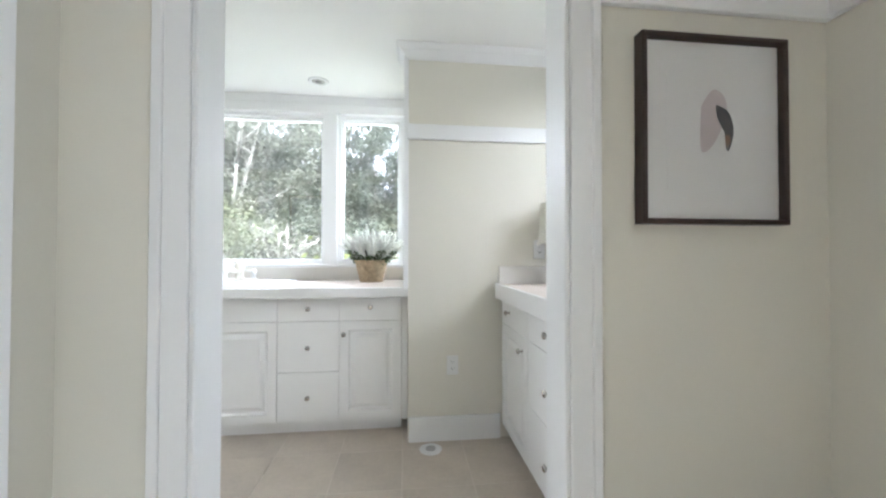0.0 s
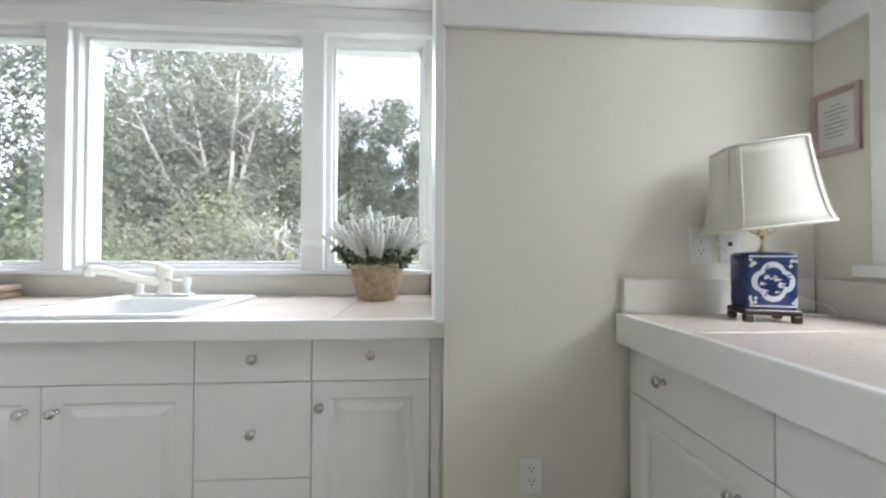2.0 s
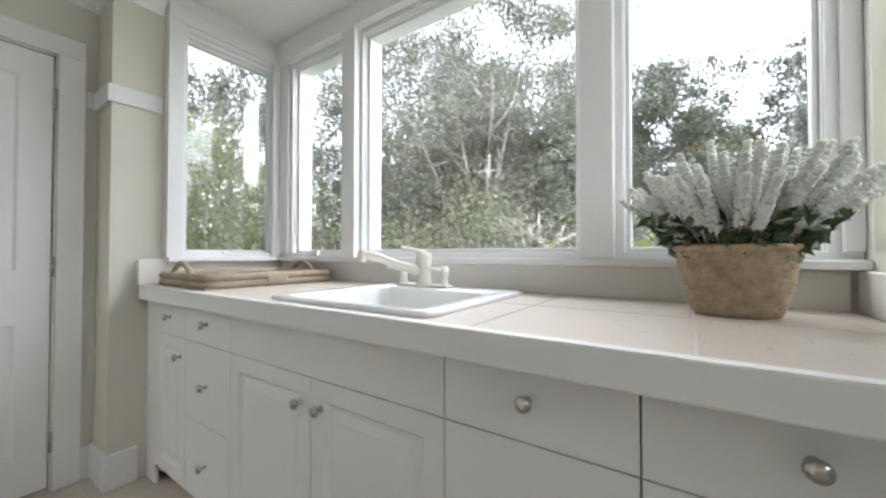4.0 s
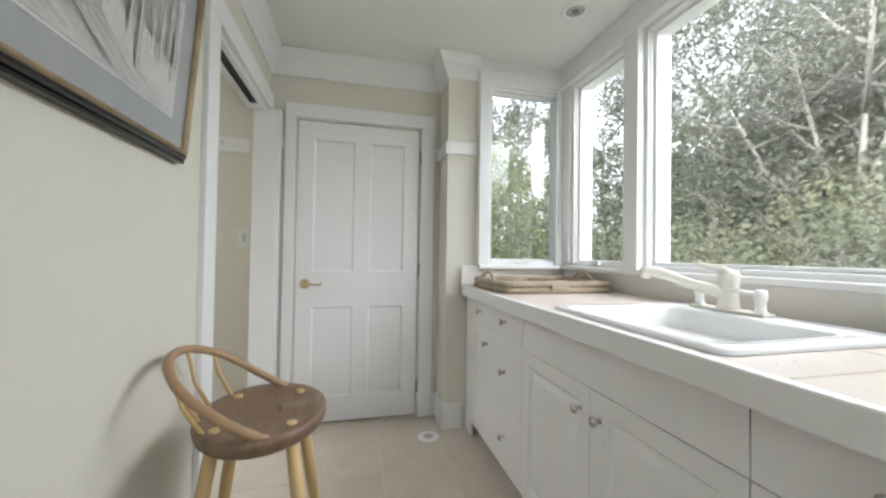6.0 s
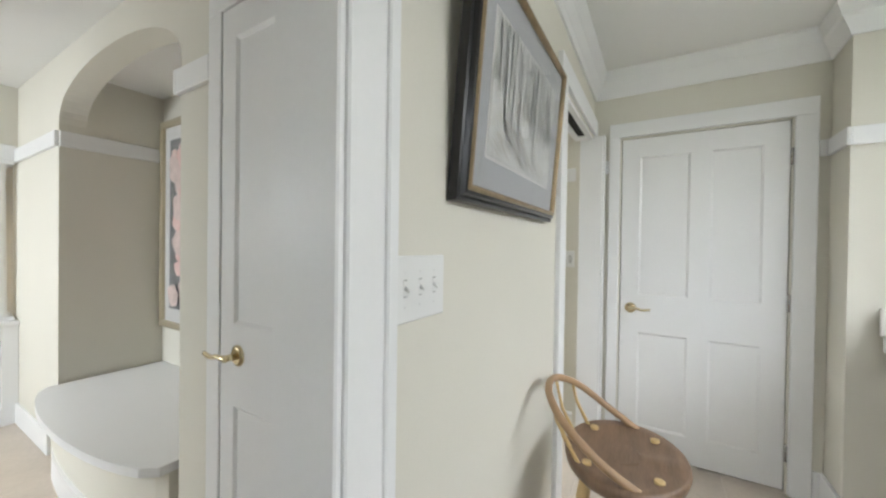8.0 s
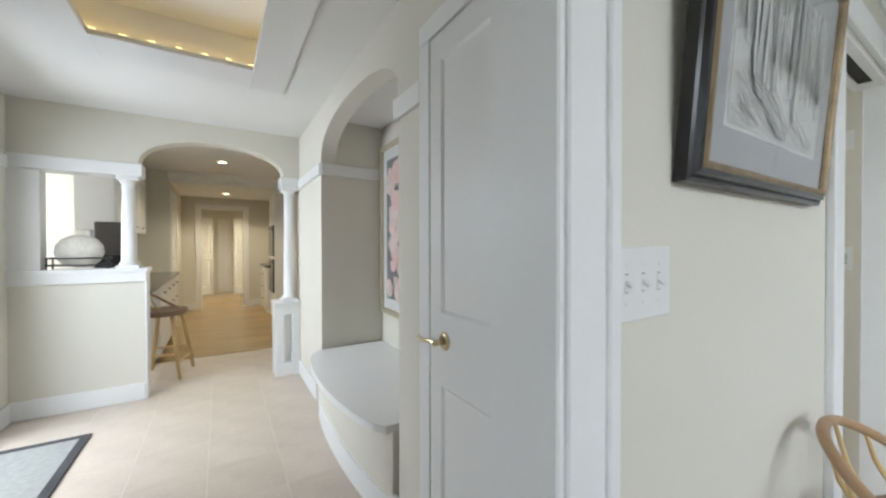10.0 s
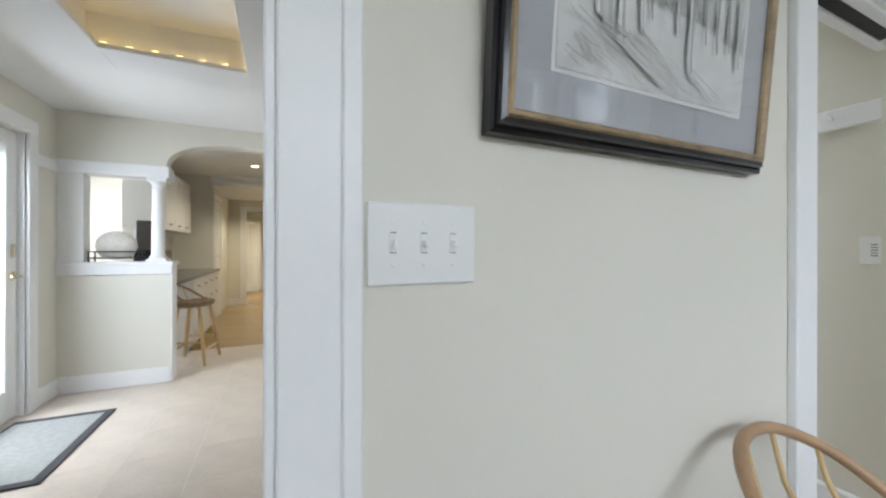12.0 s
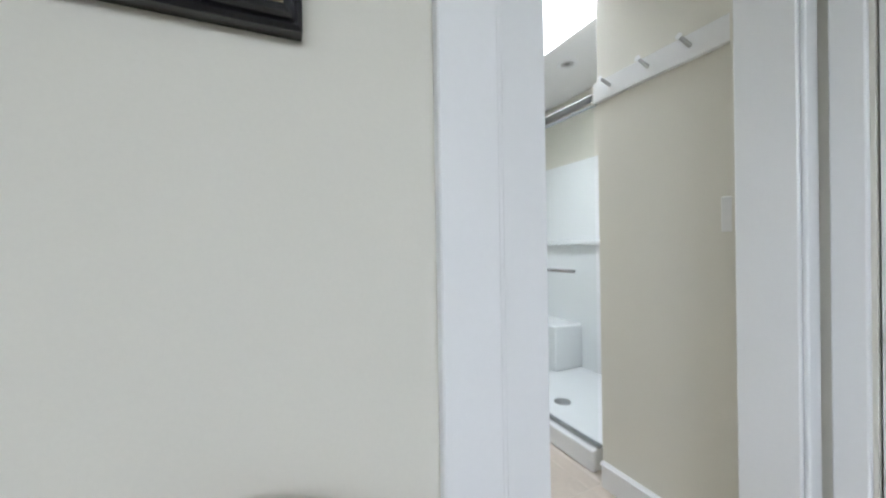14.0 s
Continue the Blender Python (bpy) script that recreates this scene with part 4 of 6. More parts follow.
# ---- plates and sockets ----
def plate(name, centre, wdt, hgt, face, label, category, slots):
    """A wall plate. face: 's', 'n', 'e': the way it looks. slots: (u, v, w, h, material)."""
    cx, cy, cz = centre

    def b(u0, u1, d0, d1, v0, v1, bev):
        if face == 'n':
            return bm_box(cx + u0, cx + u1, cy + d0, cy + d1, cz + v0, cz + v1, bevel=bev)
        if face == 's':
            return bm_box(cx + u0, cx + u1, cy - d0, cy - d1, cz + v0, cz + v1, bevel=bev)
        return bm_box(cx + d0, cx + d1, cy + u0, cy + u1, cz + v0, cz + v1, bevel=bev)
    o = thing(name, centre, label, category)
    part("plate", b(-wdt / 2, wdt / 2, 0.0, 0.006, -hgt / 2, hgt / 2, 0.0025), PLASTIC, o)
    for nm, u, v, a, c, dep, m in slots:
        part(nm, b(u - a / 2, u + a / 2, 0.0055, dep, v - c / 2, v + c / 2, 0.0006), m, o)
    return o


socket = []
for dz in (-0.02, 0.02):
    socket += [("socket_face", 0, dz, 0.032, 0.028, 0.008, PLASTIC), ("slot", -0.007, dz + 0.004, 0.003, 0.008, 0.0085, DARK),
               ("slot", 0.007, dz + 0.004, 0.003, 0.008, 0.0085, DARK), ("slot", 0, dz - 0.007, 0.005, 0.005, 0.0085, DARK)]
plate("wall_outlet", (0.40, NY, 0.459), 0.072, 0.118, 's', "white double wall outlet on the cream wall", "outlet", socket)
plate("wall_outlet", (0.958, NY, 1.178), 0.075, 0.118, 's', "white double wall outlet above the counter", "outlet", socket)
plate("wall_switch", (1.058, NY, 1.184), 0.074, 0.118, 's', "white phone jack plate above the counter", "wall plate", [("slot", 0, 0, 0.014, 0.014, 0.0075, DARK)])
tog = []
# grey strips paint the small shadow at both ends of each toggle's slot
SLOT_SHADOW = material("painted_slot_shadow", (0.22, 0.21, 0.20), 0.6, bump=0.0)
for u in (-0.046, 0, 0.046):
    tog += [("surround", u, 0.0015, 0.012, 0.027, 0.0068, PLASTIC), ("slot", u, 0.0155, 0.010, 0.002, 0.0066, SLOT_SHADOW), ("slot", u, -0.012, 0.010, 0.002, 0.0066, SLOT_SHADOW),
            ("screw", u, 0.03, 0.005, 0.005, 0.007, PLASTIC), ("screw", u, -0.03, 0.005, 0.005, 0.007, PLASTIC)]
switch = plate("wall_switch", (-0.62, SY, 1.226), 0.167, 0.117, 'n', "white triple toggle switch plate", "light switch", tog)
for u in (-0.046, 0, 0.046):
    part("toggle", tube(bmesh.new(), [(-0.62 + u, SY + 0.005, 1.2285), (-0.62 + u, SY + 0.011, 1.2255), (-0.62 + u, SY + 0.016, 1.222)], [0.0042, 0.0036, 0.0028], 8), PLASTIC, switch)


# ---- framed pictures ----
def framed(name, label, put, wd, ht, profile, mat_w, mats, art):
    """profile: list of (inset from the outer edge, depth) rings in two materials; put(u, v, d)."""
    o = thing(name, put(wd / 2, 0, 0), label, "picture")
    for nm, prof, m in profile:
        bm = bmesh.new()
        rings = [[bm.verts.new(put(u, v, d)) for u, v in ((i, i), (wd - i, i), (wd - i, ht - i), (i, ht - i))] for i, d in prof]
        for a, b in zip(rings, rings[1:]):
            for k in range(4):
                bm.faces.new((a[k], a[(k + 1) % 4], b[(k + 1) % 4], b[k]))
        part(nm, bm, m, o)

    def rect(u0, u1, v0, v1, d0, d1):
        bm = bmesh.new()
        a = [bm.verts.new(put(u, v, d1)) for u, v in ((u0, v0), (u1, v0), (u1, v1), (u0, v1))]
        b = [bm.verts.new(put(u, v, d0)) for u, v in ((u0, v0), (u1, v0), (u1, v1), (u0, v1))]
        bm.faces.new(a), bm.faces.new(b)
        for k in range(4):
            bm.faces.new((a[k], a[(k + 1) % 4], b[(k + 1) % 4], b[k]))
        return bm
    i = profile[-1][1][-1][0] - 0.004
    part("mat_board", rect(i, wd - i, i, ht - i, 0.001, mats[1]), mats[0], o)
    art(o, rect)
    g = part("pane", rect(i, wd - i, i, ht - i, mats[1] + 0.006, mats[1] + 0.007), FRAME_GLASS, o, "clear picture glass")
    g.visible_shadow = False
    return o


def drawing_material(name):
    """Soft grey pencil drawing of a bare wood: streaks that stand, and ground strokes below."""
    m = bpy.data.materials.new(name)
    m.use_nodes = True
    n, l = m.node_tree.nodes, m.node_tree.links
    b = n["Principled BSDF"]
    b.inputs["Roughness"].default_value = 0.9
    tc, mp = n.new("ShaderNodeTexCoord"), n.new("ShaderNodeMapping")
    mp.inputs["Scale"].default_value = (9, 9, 4)
    l.new(tc.outputs["Object"], mp.inputs[0])
    a = n.new("ShaderNodeTexNoise")
    a.inputs["Scale"].default_value, a.inputs["Detail"].default_value = 1.6, 6
    a.inputs["Distortion"].default_value = 1.2
    l.new(mp.outputs[0], a.inputs["Vector"])
    cr = n.new("ShaderNodeValToRGB")
    cr.color_ramp.elements[0].position, cr.color_ramp.elements[0].color = 0.34, (0.42, 0.43, 0.42, 1)
    cr.color_ramp.elements[1].position, cr.color_ramp.elements[1].color = 0.58, (0.66, 0.66, 0.63, 1)
    l.new(a.outputs[0], cr.inputs[0])
    l.new(cr.outputs[0], b.inputs["Base Color"])
    return m


DRAW = drawing_material("pencil_drawing_wash")
PENCIL = material("dark_pencil", (0.33, 0.33, 0.31), 0.9, vary=0.05, scale=30, bump=0.0)
PENCIL_SOFT = material("soft_pencil", (0.42, 0.425, 0.405), 0.9, vary=0.05, scale=30, bump=0.0)
PENCIL_FAINT = material("faint_pencil", (0.52, 0.52, 0.495), 0.9, vary=0.05, scale=30, bump=0.0)
SNOW = material("pale_snow_wash", (0.70, 0.70, 0.68), 0.9, vary=0.07, scale=20, bump=0.0)
UMBER = material("thin_umber_wash", (0.52, 0.49, 0.44), 0.9, vary=0.05, scale=30, bump=0.0)
PW, PH = 0.738, 0.55


def wood_put(u, v, d):
    tilt = 0.042 * v / PH
    return (-0.716 - u, SY + 0.002 + tilt + d, 1.396 + v)


def wood_art(o, rect):
    part("drawing", rect(0.115, PW - 0.115, 0.115, PH - 0.115, 0.0265, 0.028), DRAW, o, "pencil drawing of a bare winter wood")
    part("mat_bevel", rect(0.108, PW - 0.108, 0.108, PH - 0.108, 0.0255, 0.0268), PAPER, o)
    r = np.random.default_rng(3)
    drawn = []

    def stroke(name, pts, widths, mat):
        """One flat pencil line with a swelling width."""
        d = 0.0282 + 0.00003 * len(drawn)
        drawn.append(name)
        bm = bmesh.new()
        left, right = [], []
        for k, (a, b) in enumerate(pts):
            a0, b0 = pts[max(0, k - 1)]
            a1, b1 = pts[min(len(pts) - 1, k + 1)]
            n = math.hypot(a1 - a0, b1 - b0)
            w = widths[0] + (widths[1] - widths[0]) * k / (len(pts) - 1)
            p, q = -(b1 - b0) / n * w / 2, (a1 - a0) / n * w / 2
            for row, s in ((left, 1), (right, -1)):
                u = min(max(a + s * p, 0.118), PW - 0.118)
                v = min(max(b + s * q, 0.118), PH - 0.118)
                row.append((bm.verts.new(wood_put(u, v, d)), bm.verts.new(wood_put(u, v, d - 0.0003))))
        for k in range(len(pts) - 1):
            for e in (0, 1):
                bm.faces.new((left[k][e], left[k + 1][e], right[k + 1][e], right[k][e]))
        part(name, bm, mat, o)

    def wash(name, outline, mat):
        """One flat tone of the drawing."""
        d = 0.0282 + 0.00003 * len(drawn)
        drawn.append(name)
        bm = bmesh.new()
        f = [bm.verts.new(wood_put(min(max(u, 0.118), PW - 0.118), min(max(v, 0.118), PH - 0.118), d)) for u, v in outline]
        bm.faces.new(f)
        part(name, bm, mat, o)

    top = PH - 0.118
    x0, x1 = 0.118, PW - 0.118

    def rise(u):
        """The snow bank's edge behind the trunks."""
        return 0.292 - 0.05 * (u - x0) / (x1 - x0) + 0.008 * math.sin(17 * u)

    us = [x0 + (x1 - x0) * k / 20 for k in range(21)]
    wash("snow_wash", [(u, 0.118) for u in us] + [(u, rise(u)) for u in us[::-1]], SNOW)
    for k in range(150):
        u = r.uniform(x0, x1)
        v = rise(u) + r.uniform(-0.004, 0.012)
        h = r.uniform(0.015, 0.06)
        stroke("thicket_stroke", [(u, v), (u + r.uniform(-0.01, 0.01), v + h)], (r.uniform(0.0015, 0.0045), 0.0008), (PENCIL_SOFT, PENCIL_FAINT, PENCIL_FAINT)[k % 3])
    for k in range(60):
        u, v0 = r.uniform(x0, x1), r.uniform(0.24, 0.31)
        lean, w = r.uniform(-0.012, 0.012), r.uniform(0.0010, 0.0036)
        stroke("tree_stroke", [(u, v0), (u + lean * 0.4, (v0 + top) / 2), (u + lean, top)], (w, w * 0.6), (PENCIL_SOFT, SNOW, PENCIL_FAINT, SNOW)[k % 4])
    for u, w, v0 in ((0.148, 0.007, 0.275), (0.192, 0.010, 0.215), (0.212, 0.016, 0.195), (0.246, 0.011, 0.185), (0.295, 0.007, 0.21), (0.318, 0.004, 0.235), (0.392, 0.006, 0.225),
                     (0.432, 0.009, 0.165), (0.475, 0.004, 0.225), (0.512, 0.005, 0.215), (0.552, 0.004, 0.225), (0.585, 0.006, 0.20)):
        lean = r.uniform(-0.012, 0.006)
        stem = [(u + 0.004, v0), (u, v0 + 0.03), (u + lean * 0.6, 0.34), (u + lean, top)]
        if w > 0.0055:
            stroke("trunk_stroke", stem, (w * 1.5, w), SNOW if w < 0.0155 else PENCIL_FAINT)
            stroke("trunk_shade", [(a + w * 0.45, b) for a, b in stem], (w * 0.75, w * 0.4), PENCIL_SOFT)
            stroke("trunk_edge", [(a - w * 0.55, b) for a, b in stem], (0.0016, 0.001), PENCIL_SOFT)
        else:
            stroke("trunk_stroke", stem, (w, w * 0.5), PENCIL)
        for j in range(3):
            v = r.uniform(0.33, 0.41)
            sx = r.choice([-1, 1])
            stroke("branch_stroke", [(u, v), (u + sx * 0.02, v + 0.015), (u + sx * 0.045, v + 0.02)], (0.0016, 0.0006), PENCIL_SOFT)
        L = w * 16
        shade = [(u + L * t, v0 - 0.42 * L * t - 0.03 * t * t) for t in (0, 0.25, 0.5, 0.75, 1)]
        if w > 0.0065:
            stroke("cast_stroke", shade, (w * 0.45, w * 0.2), PENCIL_FAINT)
    for k in range(70):
        u0, v0 = r.uniform(0.12, 0.30), r.uniform(0.125, 0.215)
        L = r.uniform(0.02, 0.06)
        stroke("ground_stroke", [(u0, v0), (u0 + L * 0.5, v0 - 0.010), (u0 + L, v0 - 0.012 - r.uniform(0, 0.01))], (r.uniform(0.001, 0.003), 0.001), (UMBER, UMBER, SNOW)[k % 3])
    for k in range(24):
        f = r.uniform(0, 1)
        u0, v0 = 0.26 + 0.25 * f, 0.20 - 0.05 * f + r.uniform(-0.045, 0.02)
        L = r.uniform(0.04, 0.12)
        stroke("snow_stroke", [(u0 + L * t, v0 - 0.42 * L * t) for t in (0, 0.3, 0.6, 1)], (r.uniform(0.0008, 0.002), 0.0006), (PENCIL_FAINT, UMBER, UMBER, SNOW)[k % 4])


framed("framed_drawing", "black and gold framed pencil drawing of a winter wood", wood_put, PW, PH,
       [("outer_frame", [(0, 0), (0, 0.022), (0.006, 0.026), (0.010, 0.024), (0.014, 0.034), (0.022, 0.036)], BLACK_FRAME),
        ("inner_frame", [(0.022, 0.036), (0.025, 0.041), (0.031, 0.041), (0.036, 0.035), (0.039, 0.028)], GOLD_FRAME)], 0.1, (MAT_GREY, 0.0255), wood_art)

FEATHER = material("dark_feather_print", (0.06, 0.055, 0.055), 0.8, vary=0.3, scale=30, bump=0.0)
RUST = material("rust_feather_print", (0.30, 0.15, 0.07), 0.8, vary=0.3, scale=25, bump=0.0)
BLUSH = material("pale_pink_wash", (0.60, 0.52, 0.52), 0.9, vary=0.06, scale=15, bump=0.0)


def petal_art(o, put, shapes):
    """Flat printed patches: (material, name, [(u, v) control points], depth)."""
    for m, nm, ctrl, d in shapes:
        loop = smooth_path([(u, v, 0) for u, v in ctrl] + [(ctrl[0][0], ctrl[0][1], 0)], 6)[:-1]
        bm = bmesh.new()
        f = [bm.verts.new(put(p.x, p.y, d)) for p in loop]
        e = [bm.verts.new(put(p.x, p.y, d - 0.0006)) for p in loop]
        bm.faces.new(f), bm.faces.new(e)
        for i in range(len(f)):
            bm.faces.new((f[i], f[(i + 1) % len(f)], e[(i + 1) % len(f)], e[i]))
        part(nm, bm, m, o)


def hall_put(u, v, d):
    return (0.757 + u, HY - 0.002 - d, 1.232 + v)


HPW, HPH = 0.452, 0.540


def hall_art(o, rect):
    part("sheet", rect(0.085, HPW - 0.085, 0.10, HPH - 0.095, 0.019, 0.0205), PAPER, o)
    petal_art(o, hall_put, [
        (BLUSH, "pale_wash", [(0.19, 0.34), (0.23, 0.39), (0.27, 0.35), (0.24, 0.25), (0.19, 0.21)], 0.0212),
        (FEATHER, "dark_curve", [(0.235, 0.345), (0.275, 0.325), (0.29, 0.27), (0.275, 0.215), (0.265, 0.225), (0.262, 0.265), (0.24, 0.305)], 0.0222),
        (RUST, "rust_tip", [(0.263, 0.255), (0.274, 0.26), (0.28, 0.245), (0.272, 0.225), (0.264, 0.232)], 0.0230)])


framed("framed_print", "dark wood framed print of a curved dark shape on white", hall_put, HPW, HPH,
       [("outer_frame", [(0, 0), (0, 0.036), (0.003, 0.04), (0.012, 0.04), (0.015, 0.036), (0.017, 0.02)], BROWN_FRAME)], 0.08, (PAPER, 0.019), hall_art)

PINK = material("faded_pink_frame", (0.58, 0.42, 0.40), 0.6, vary=0.1, bump=0.05)
INK = material("grey_print_ink", (0.34, 0.34, 0.37), 0.9, vary=0.05, bump=0.0)


def cert_put(u, v, d):
    return (EX - 0.001 - d, 2.715 - u * 0.93, 1.465 + v)


def cert_art(o, rect):
    part("sheet", rect(0.018, 0.122, 0.02, 0.185, 0.006, 0.0075), PAPER, o)
    for k in range(8):
        wd = (0.05, 0.07, 0.062, 0.07, 0.04, 0.066, 0.07, 0.03)[k]
        part("text_line", rect(0.07 - wd / 2, 0.07 + wd / 2, 0.055 + 0.014 * k, 0.0585 + 0.014 * k, 0.0074, 0.0082), INK, o)


framed("framed_certificate", "small certificate in a faded pink frame on the wall", cert_put, 0.14, 0.205,
       [("outer_frame", [(0, 0), (0, 0.014), (0.010, 0.014), (0.014, 0.006)], PINK)], 0.02, (PINK, 0.006), cert_art)

# ---- stool ----
def stool(at, turn, label):
    o = thing("stool", (0, 0, 0), label, "stool", "wooden bar stools")
    SZ = 0.655
    loops = []
    for f, z in ((0.90, SZ - 0.05), (0.97, SZ - 0.036), (1.0, SZ - 0.015), (0.985, SZ - 0.003), (0.95, SZ)):
        lp = []
        for k in range(40):
            a = 2 * math.pi * k / 40
            rx, ry = 0.222, (0.185 if math.sin(a) > 0 else 0.175)
            lp.append((f * rx * math.cos(a), f * ry * math.sin(a), z))
        loops.append(lp)
    for f, dz in ((0.8, 0.006), (0.55, 0.012), (0.3, 0.014)):
        loops.append([(f * 0.222 * math.cos(2 * math.pi * k / 40), f * 0.18 * math.sin(2 * math.pi * k / 40),
                       SZ - dz + 0.006 * math.exp(-((f * 0.222 * math.cos(2 * math.pi * k / 40)) / 0.03) ** 2) * (1 if math.sin(2 * math.pi * k / 40) > 0 else 0)) for k in range(40)])
    part("seat", loft(bmesh.new(), loops, close_first=True), WALNUT, o, "dished brown wooden seat")
    pts = smooth_path([(0.195, 0.045, SZ - 0.012), (0.20, -0.05, SZ + 0.045), (0.175, -0.15, SZ + 0.118), (0.095, -0.212, SZ + 0.164), (0, -0.230, SZ + 0.178),
                       (-0.095, -0.212, SZ + 0.164), (-0.175, -0.15, SZ + 0.118), (-0.20, -0.05, SZ + 0.045), (-0.195, 0.045, SZ - 0.012)], 6)
    part("back_hoop", tube(bmesh.new(), pts, 0.0125, 12), BENT, o, "steamed bentwood back hoop")
    for u, v in ((-0.135, -0.115), (-0.05, -0.152), (0.05, -0.152), (0.135, -0.115)):
        part("spindle", tube(bmesh.new(), [(u, v, SZ - 0.01), (u * 1.08, v - 0.045, SZ + 0.07), (u * 1.12, v - 0.063 - 0.005 * (abs(u) < 0.1), SZ + (0.167 if abs(u) < 0.1 else 0.138))], [0.0065, 0.006, 0.005], 8), ASH, o)
    feet = {}
    for sx in (-1, 1):
        for sy in (-1, 1):
            top, foot = Vector((sx * 0.125, sy * 0.095, SZ - 0.03)), Vector((sx * 0.20, sy * 0.18, 0))
            feet[sx, sy] = (top, foot)
            part("leg", tube(bmesh.new(), [top, top.lerp(foot, 0.4), foot], [0.0165, 0.020, 0.0145], 12), ASH, o, "pale ash turned leg")
            part("leg_wedge", lathe(bmesh.new(), [(0.014, SZ - 0.012), (0.014, SZ + 0.0005), (0.01, SZ + 0.001)], (sx * 0.122, sy * 0.095, 0), sides=12), ASH, o, "pale leg end showing in the seat")
    for a, b, f in (((-1, 1), (1, 1), 0.76), ((-1, -1), (1, -1), 0.76), ((-1, -1), (-1, 1), 0.62), ((1, -1), (1, 1), 0.62)):
        p, q = feet[a][0].lerp(feet[a][1], f), feet[b][0].lerp(feet[b][1], f)
        part("stretcher", tube(bmesh.new(), [p, p.lerp(q, 0.5), q], [0.009, 0.012, 0.009], 8), ASH, o)
    o.matrix_basis = pose(*at, 0, 0, turn)
    return o


main_stool = stool((-1.365, 1.855, 0), 3, "wooden bar stool with brown seat and bentwood hoop back")

# ---- ceiling cans and floor caps ----
CAN_BAFFLE = material("pale_can_baffle", (0.52, 0.51, 0.49), 0.5, bump=0.0)
CAN_BULB = material("grey_unlit_bulb", (0.22, 0.21, 0.20), 0.3, bump=0.0)

def can_light(x, y, z, lit=False):
    o = thing("recessed_light", (x, y, z), "lit recessed ceiling can light" if lit else "unlit recessed ceiling light with white ring", "ceiling light", "recessed ceiling lights")
    bm = bmesh.new()
    loft(bm, [[(x + r * math.cos(2 * math.pi * k / 28), y + r * math.sin(2 * math.pi * k / 28), zz) for k in range(28)]
              for r, zz in ((0.075, z + 0.0), (0.075, z - 0.007), (0.068, z - 0.010), (0.05, z - 0.006), (0.046, z - 0.002))], close_last=False)
    part("trim_ring", bm, TRIM, o)
    part("lamp_face", lathe(bmesh.new(), [(0.047, z - 0.001), (0.047, z - 0.003), (0.03, z - 0.004)], (x, y, 0)), BULB if lit else CAN_BAFFLE, o)
    if not lit:
        part("bulb", lathe(bmesh.new(), [(0.022, z - 0.003), (0.022, z - 0.006), (0.01, z - 0.007)], (x, y, 0)), CAN_BULB, o, "grey unlit bulb")
    return o


can_light(-0.54, 3.235, CH)
can_light(-1.85, 3.225, CH)


def floor_cap(x, y):
    o = thing("floor_outlet", (x, y, 0), "round white floor outlet cover in the tiles", "floor outlet", "floor outlet covers")
    part("ring", lathe(bmesh.new(), [(0.066, -0.004), (0.066, 0.003), (0.058, 0.0065), (0.03, 0.005)], (x, y, 0), sides=28), PLASTIC, o)
    part("cap", lathe(bmesh.new(), [(0.03, 0.002), (0.03, 0.0075), (0.022, 0.0085)], (x, y, 0), sides=20), material("grey_cap", (0.45, 0.44, 0.42), 0.4, bump=0.0), o)


floor_cap(0.258, 2.618)
floor_cap(-2.372, 2.575)

# ---- hall: shell ----
wall_y("wall_hall_west", HW - 0.12, HW, -1.14, HY, CH + 0.5, [(0.705, 1.262, 0, 2.056), (-1.14, 0.40, 0, CH + 0.5)], WALL, "cream painted hall wall with a closet door")
NB = -1.25    # back of the niche


def arch_wall(name, axis, plane0, plane1, u0, u1, a0, a1, spring, rise, top, label, z0=0.0, legs=True):
    """A wall with a segmental arched opening from a0 to a1."""
    bm = bmesh.new()
    n = 28

    def put(u, v, d):
        return (u, plane0 if d == 0 else plane1, v) if axis == 'x' else (plane0 if d == 0 else plane1, u, v)
    if legs:
        for c, d in ((u0, a0), (a1, u1)):
            if d - c > 1e-3:
                if axis == 'x':
                    box(bm, c, d, plane0, plane1, z0, top)
                else:
                    box(bm, plane0, plane1, c, d, z0, top)
    h, m = (a1 - a0) / 2, (a0 + a1) / 2
    pts = [(m - h * math.cos(math.pi * k / n), spring + rise * math.sin(math.pi * k / n) ** 0.85) for k in range(n + 1)]
    for (p, q), (r, s) in zip(pts, pts[1:]):
        f = [[bm.verts.new(put(u, v, d)) for u, v in ((p, q), (r, s), (r, top), (p, top))] for d in (0, 1)]
        bm.faces.new(f[0]), bm.faces.new(f[1])
        for k in range(4):
            bm.faces.new((f[0][k], f[0][(k + 1) % 4], f[1][(k + 1) % 4], f[1][k]))
    bmesh.ops.remove_doubles(bm, verts=bm.verts, dist=1e-5)
    return structure(name, bm, WALL, label)


arch_wall("wall_niche_arch", 'y', HW - 0.12, HW, -1.14, 0.40, -1.06, 0.40, 1.985, 0.245, CH + 0.5, "cream arched wall over the hall niche")
structure("wall_niche_back", bm_box(NB - 0.1, NB, -1.2, 0.52, 0, CH), WALL, "cream back wall of the arched niche")
structure("wall_niche_south", bm_box(NB, HW - 0.12, -1.16, -1.06, 0, CH), WALL, "cream side wall of the arched niche")
structure("wall_niche_north", bm_box(NB, HW - 0.12, 0.40, 0.52, 0, CH), WALL, "cream side wall of the arched niche")
structure("ceiling_niche", bm_box(NB, HW - 0.12, -1.06, 0.40, 2.30, CH), CEIL, "white top of the arched niche", "ceiling")
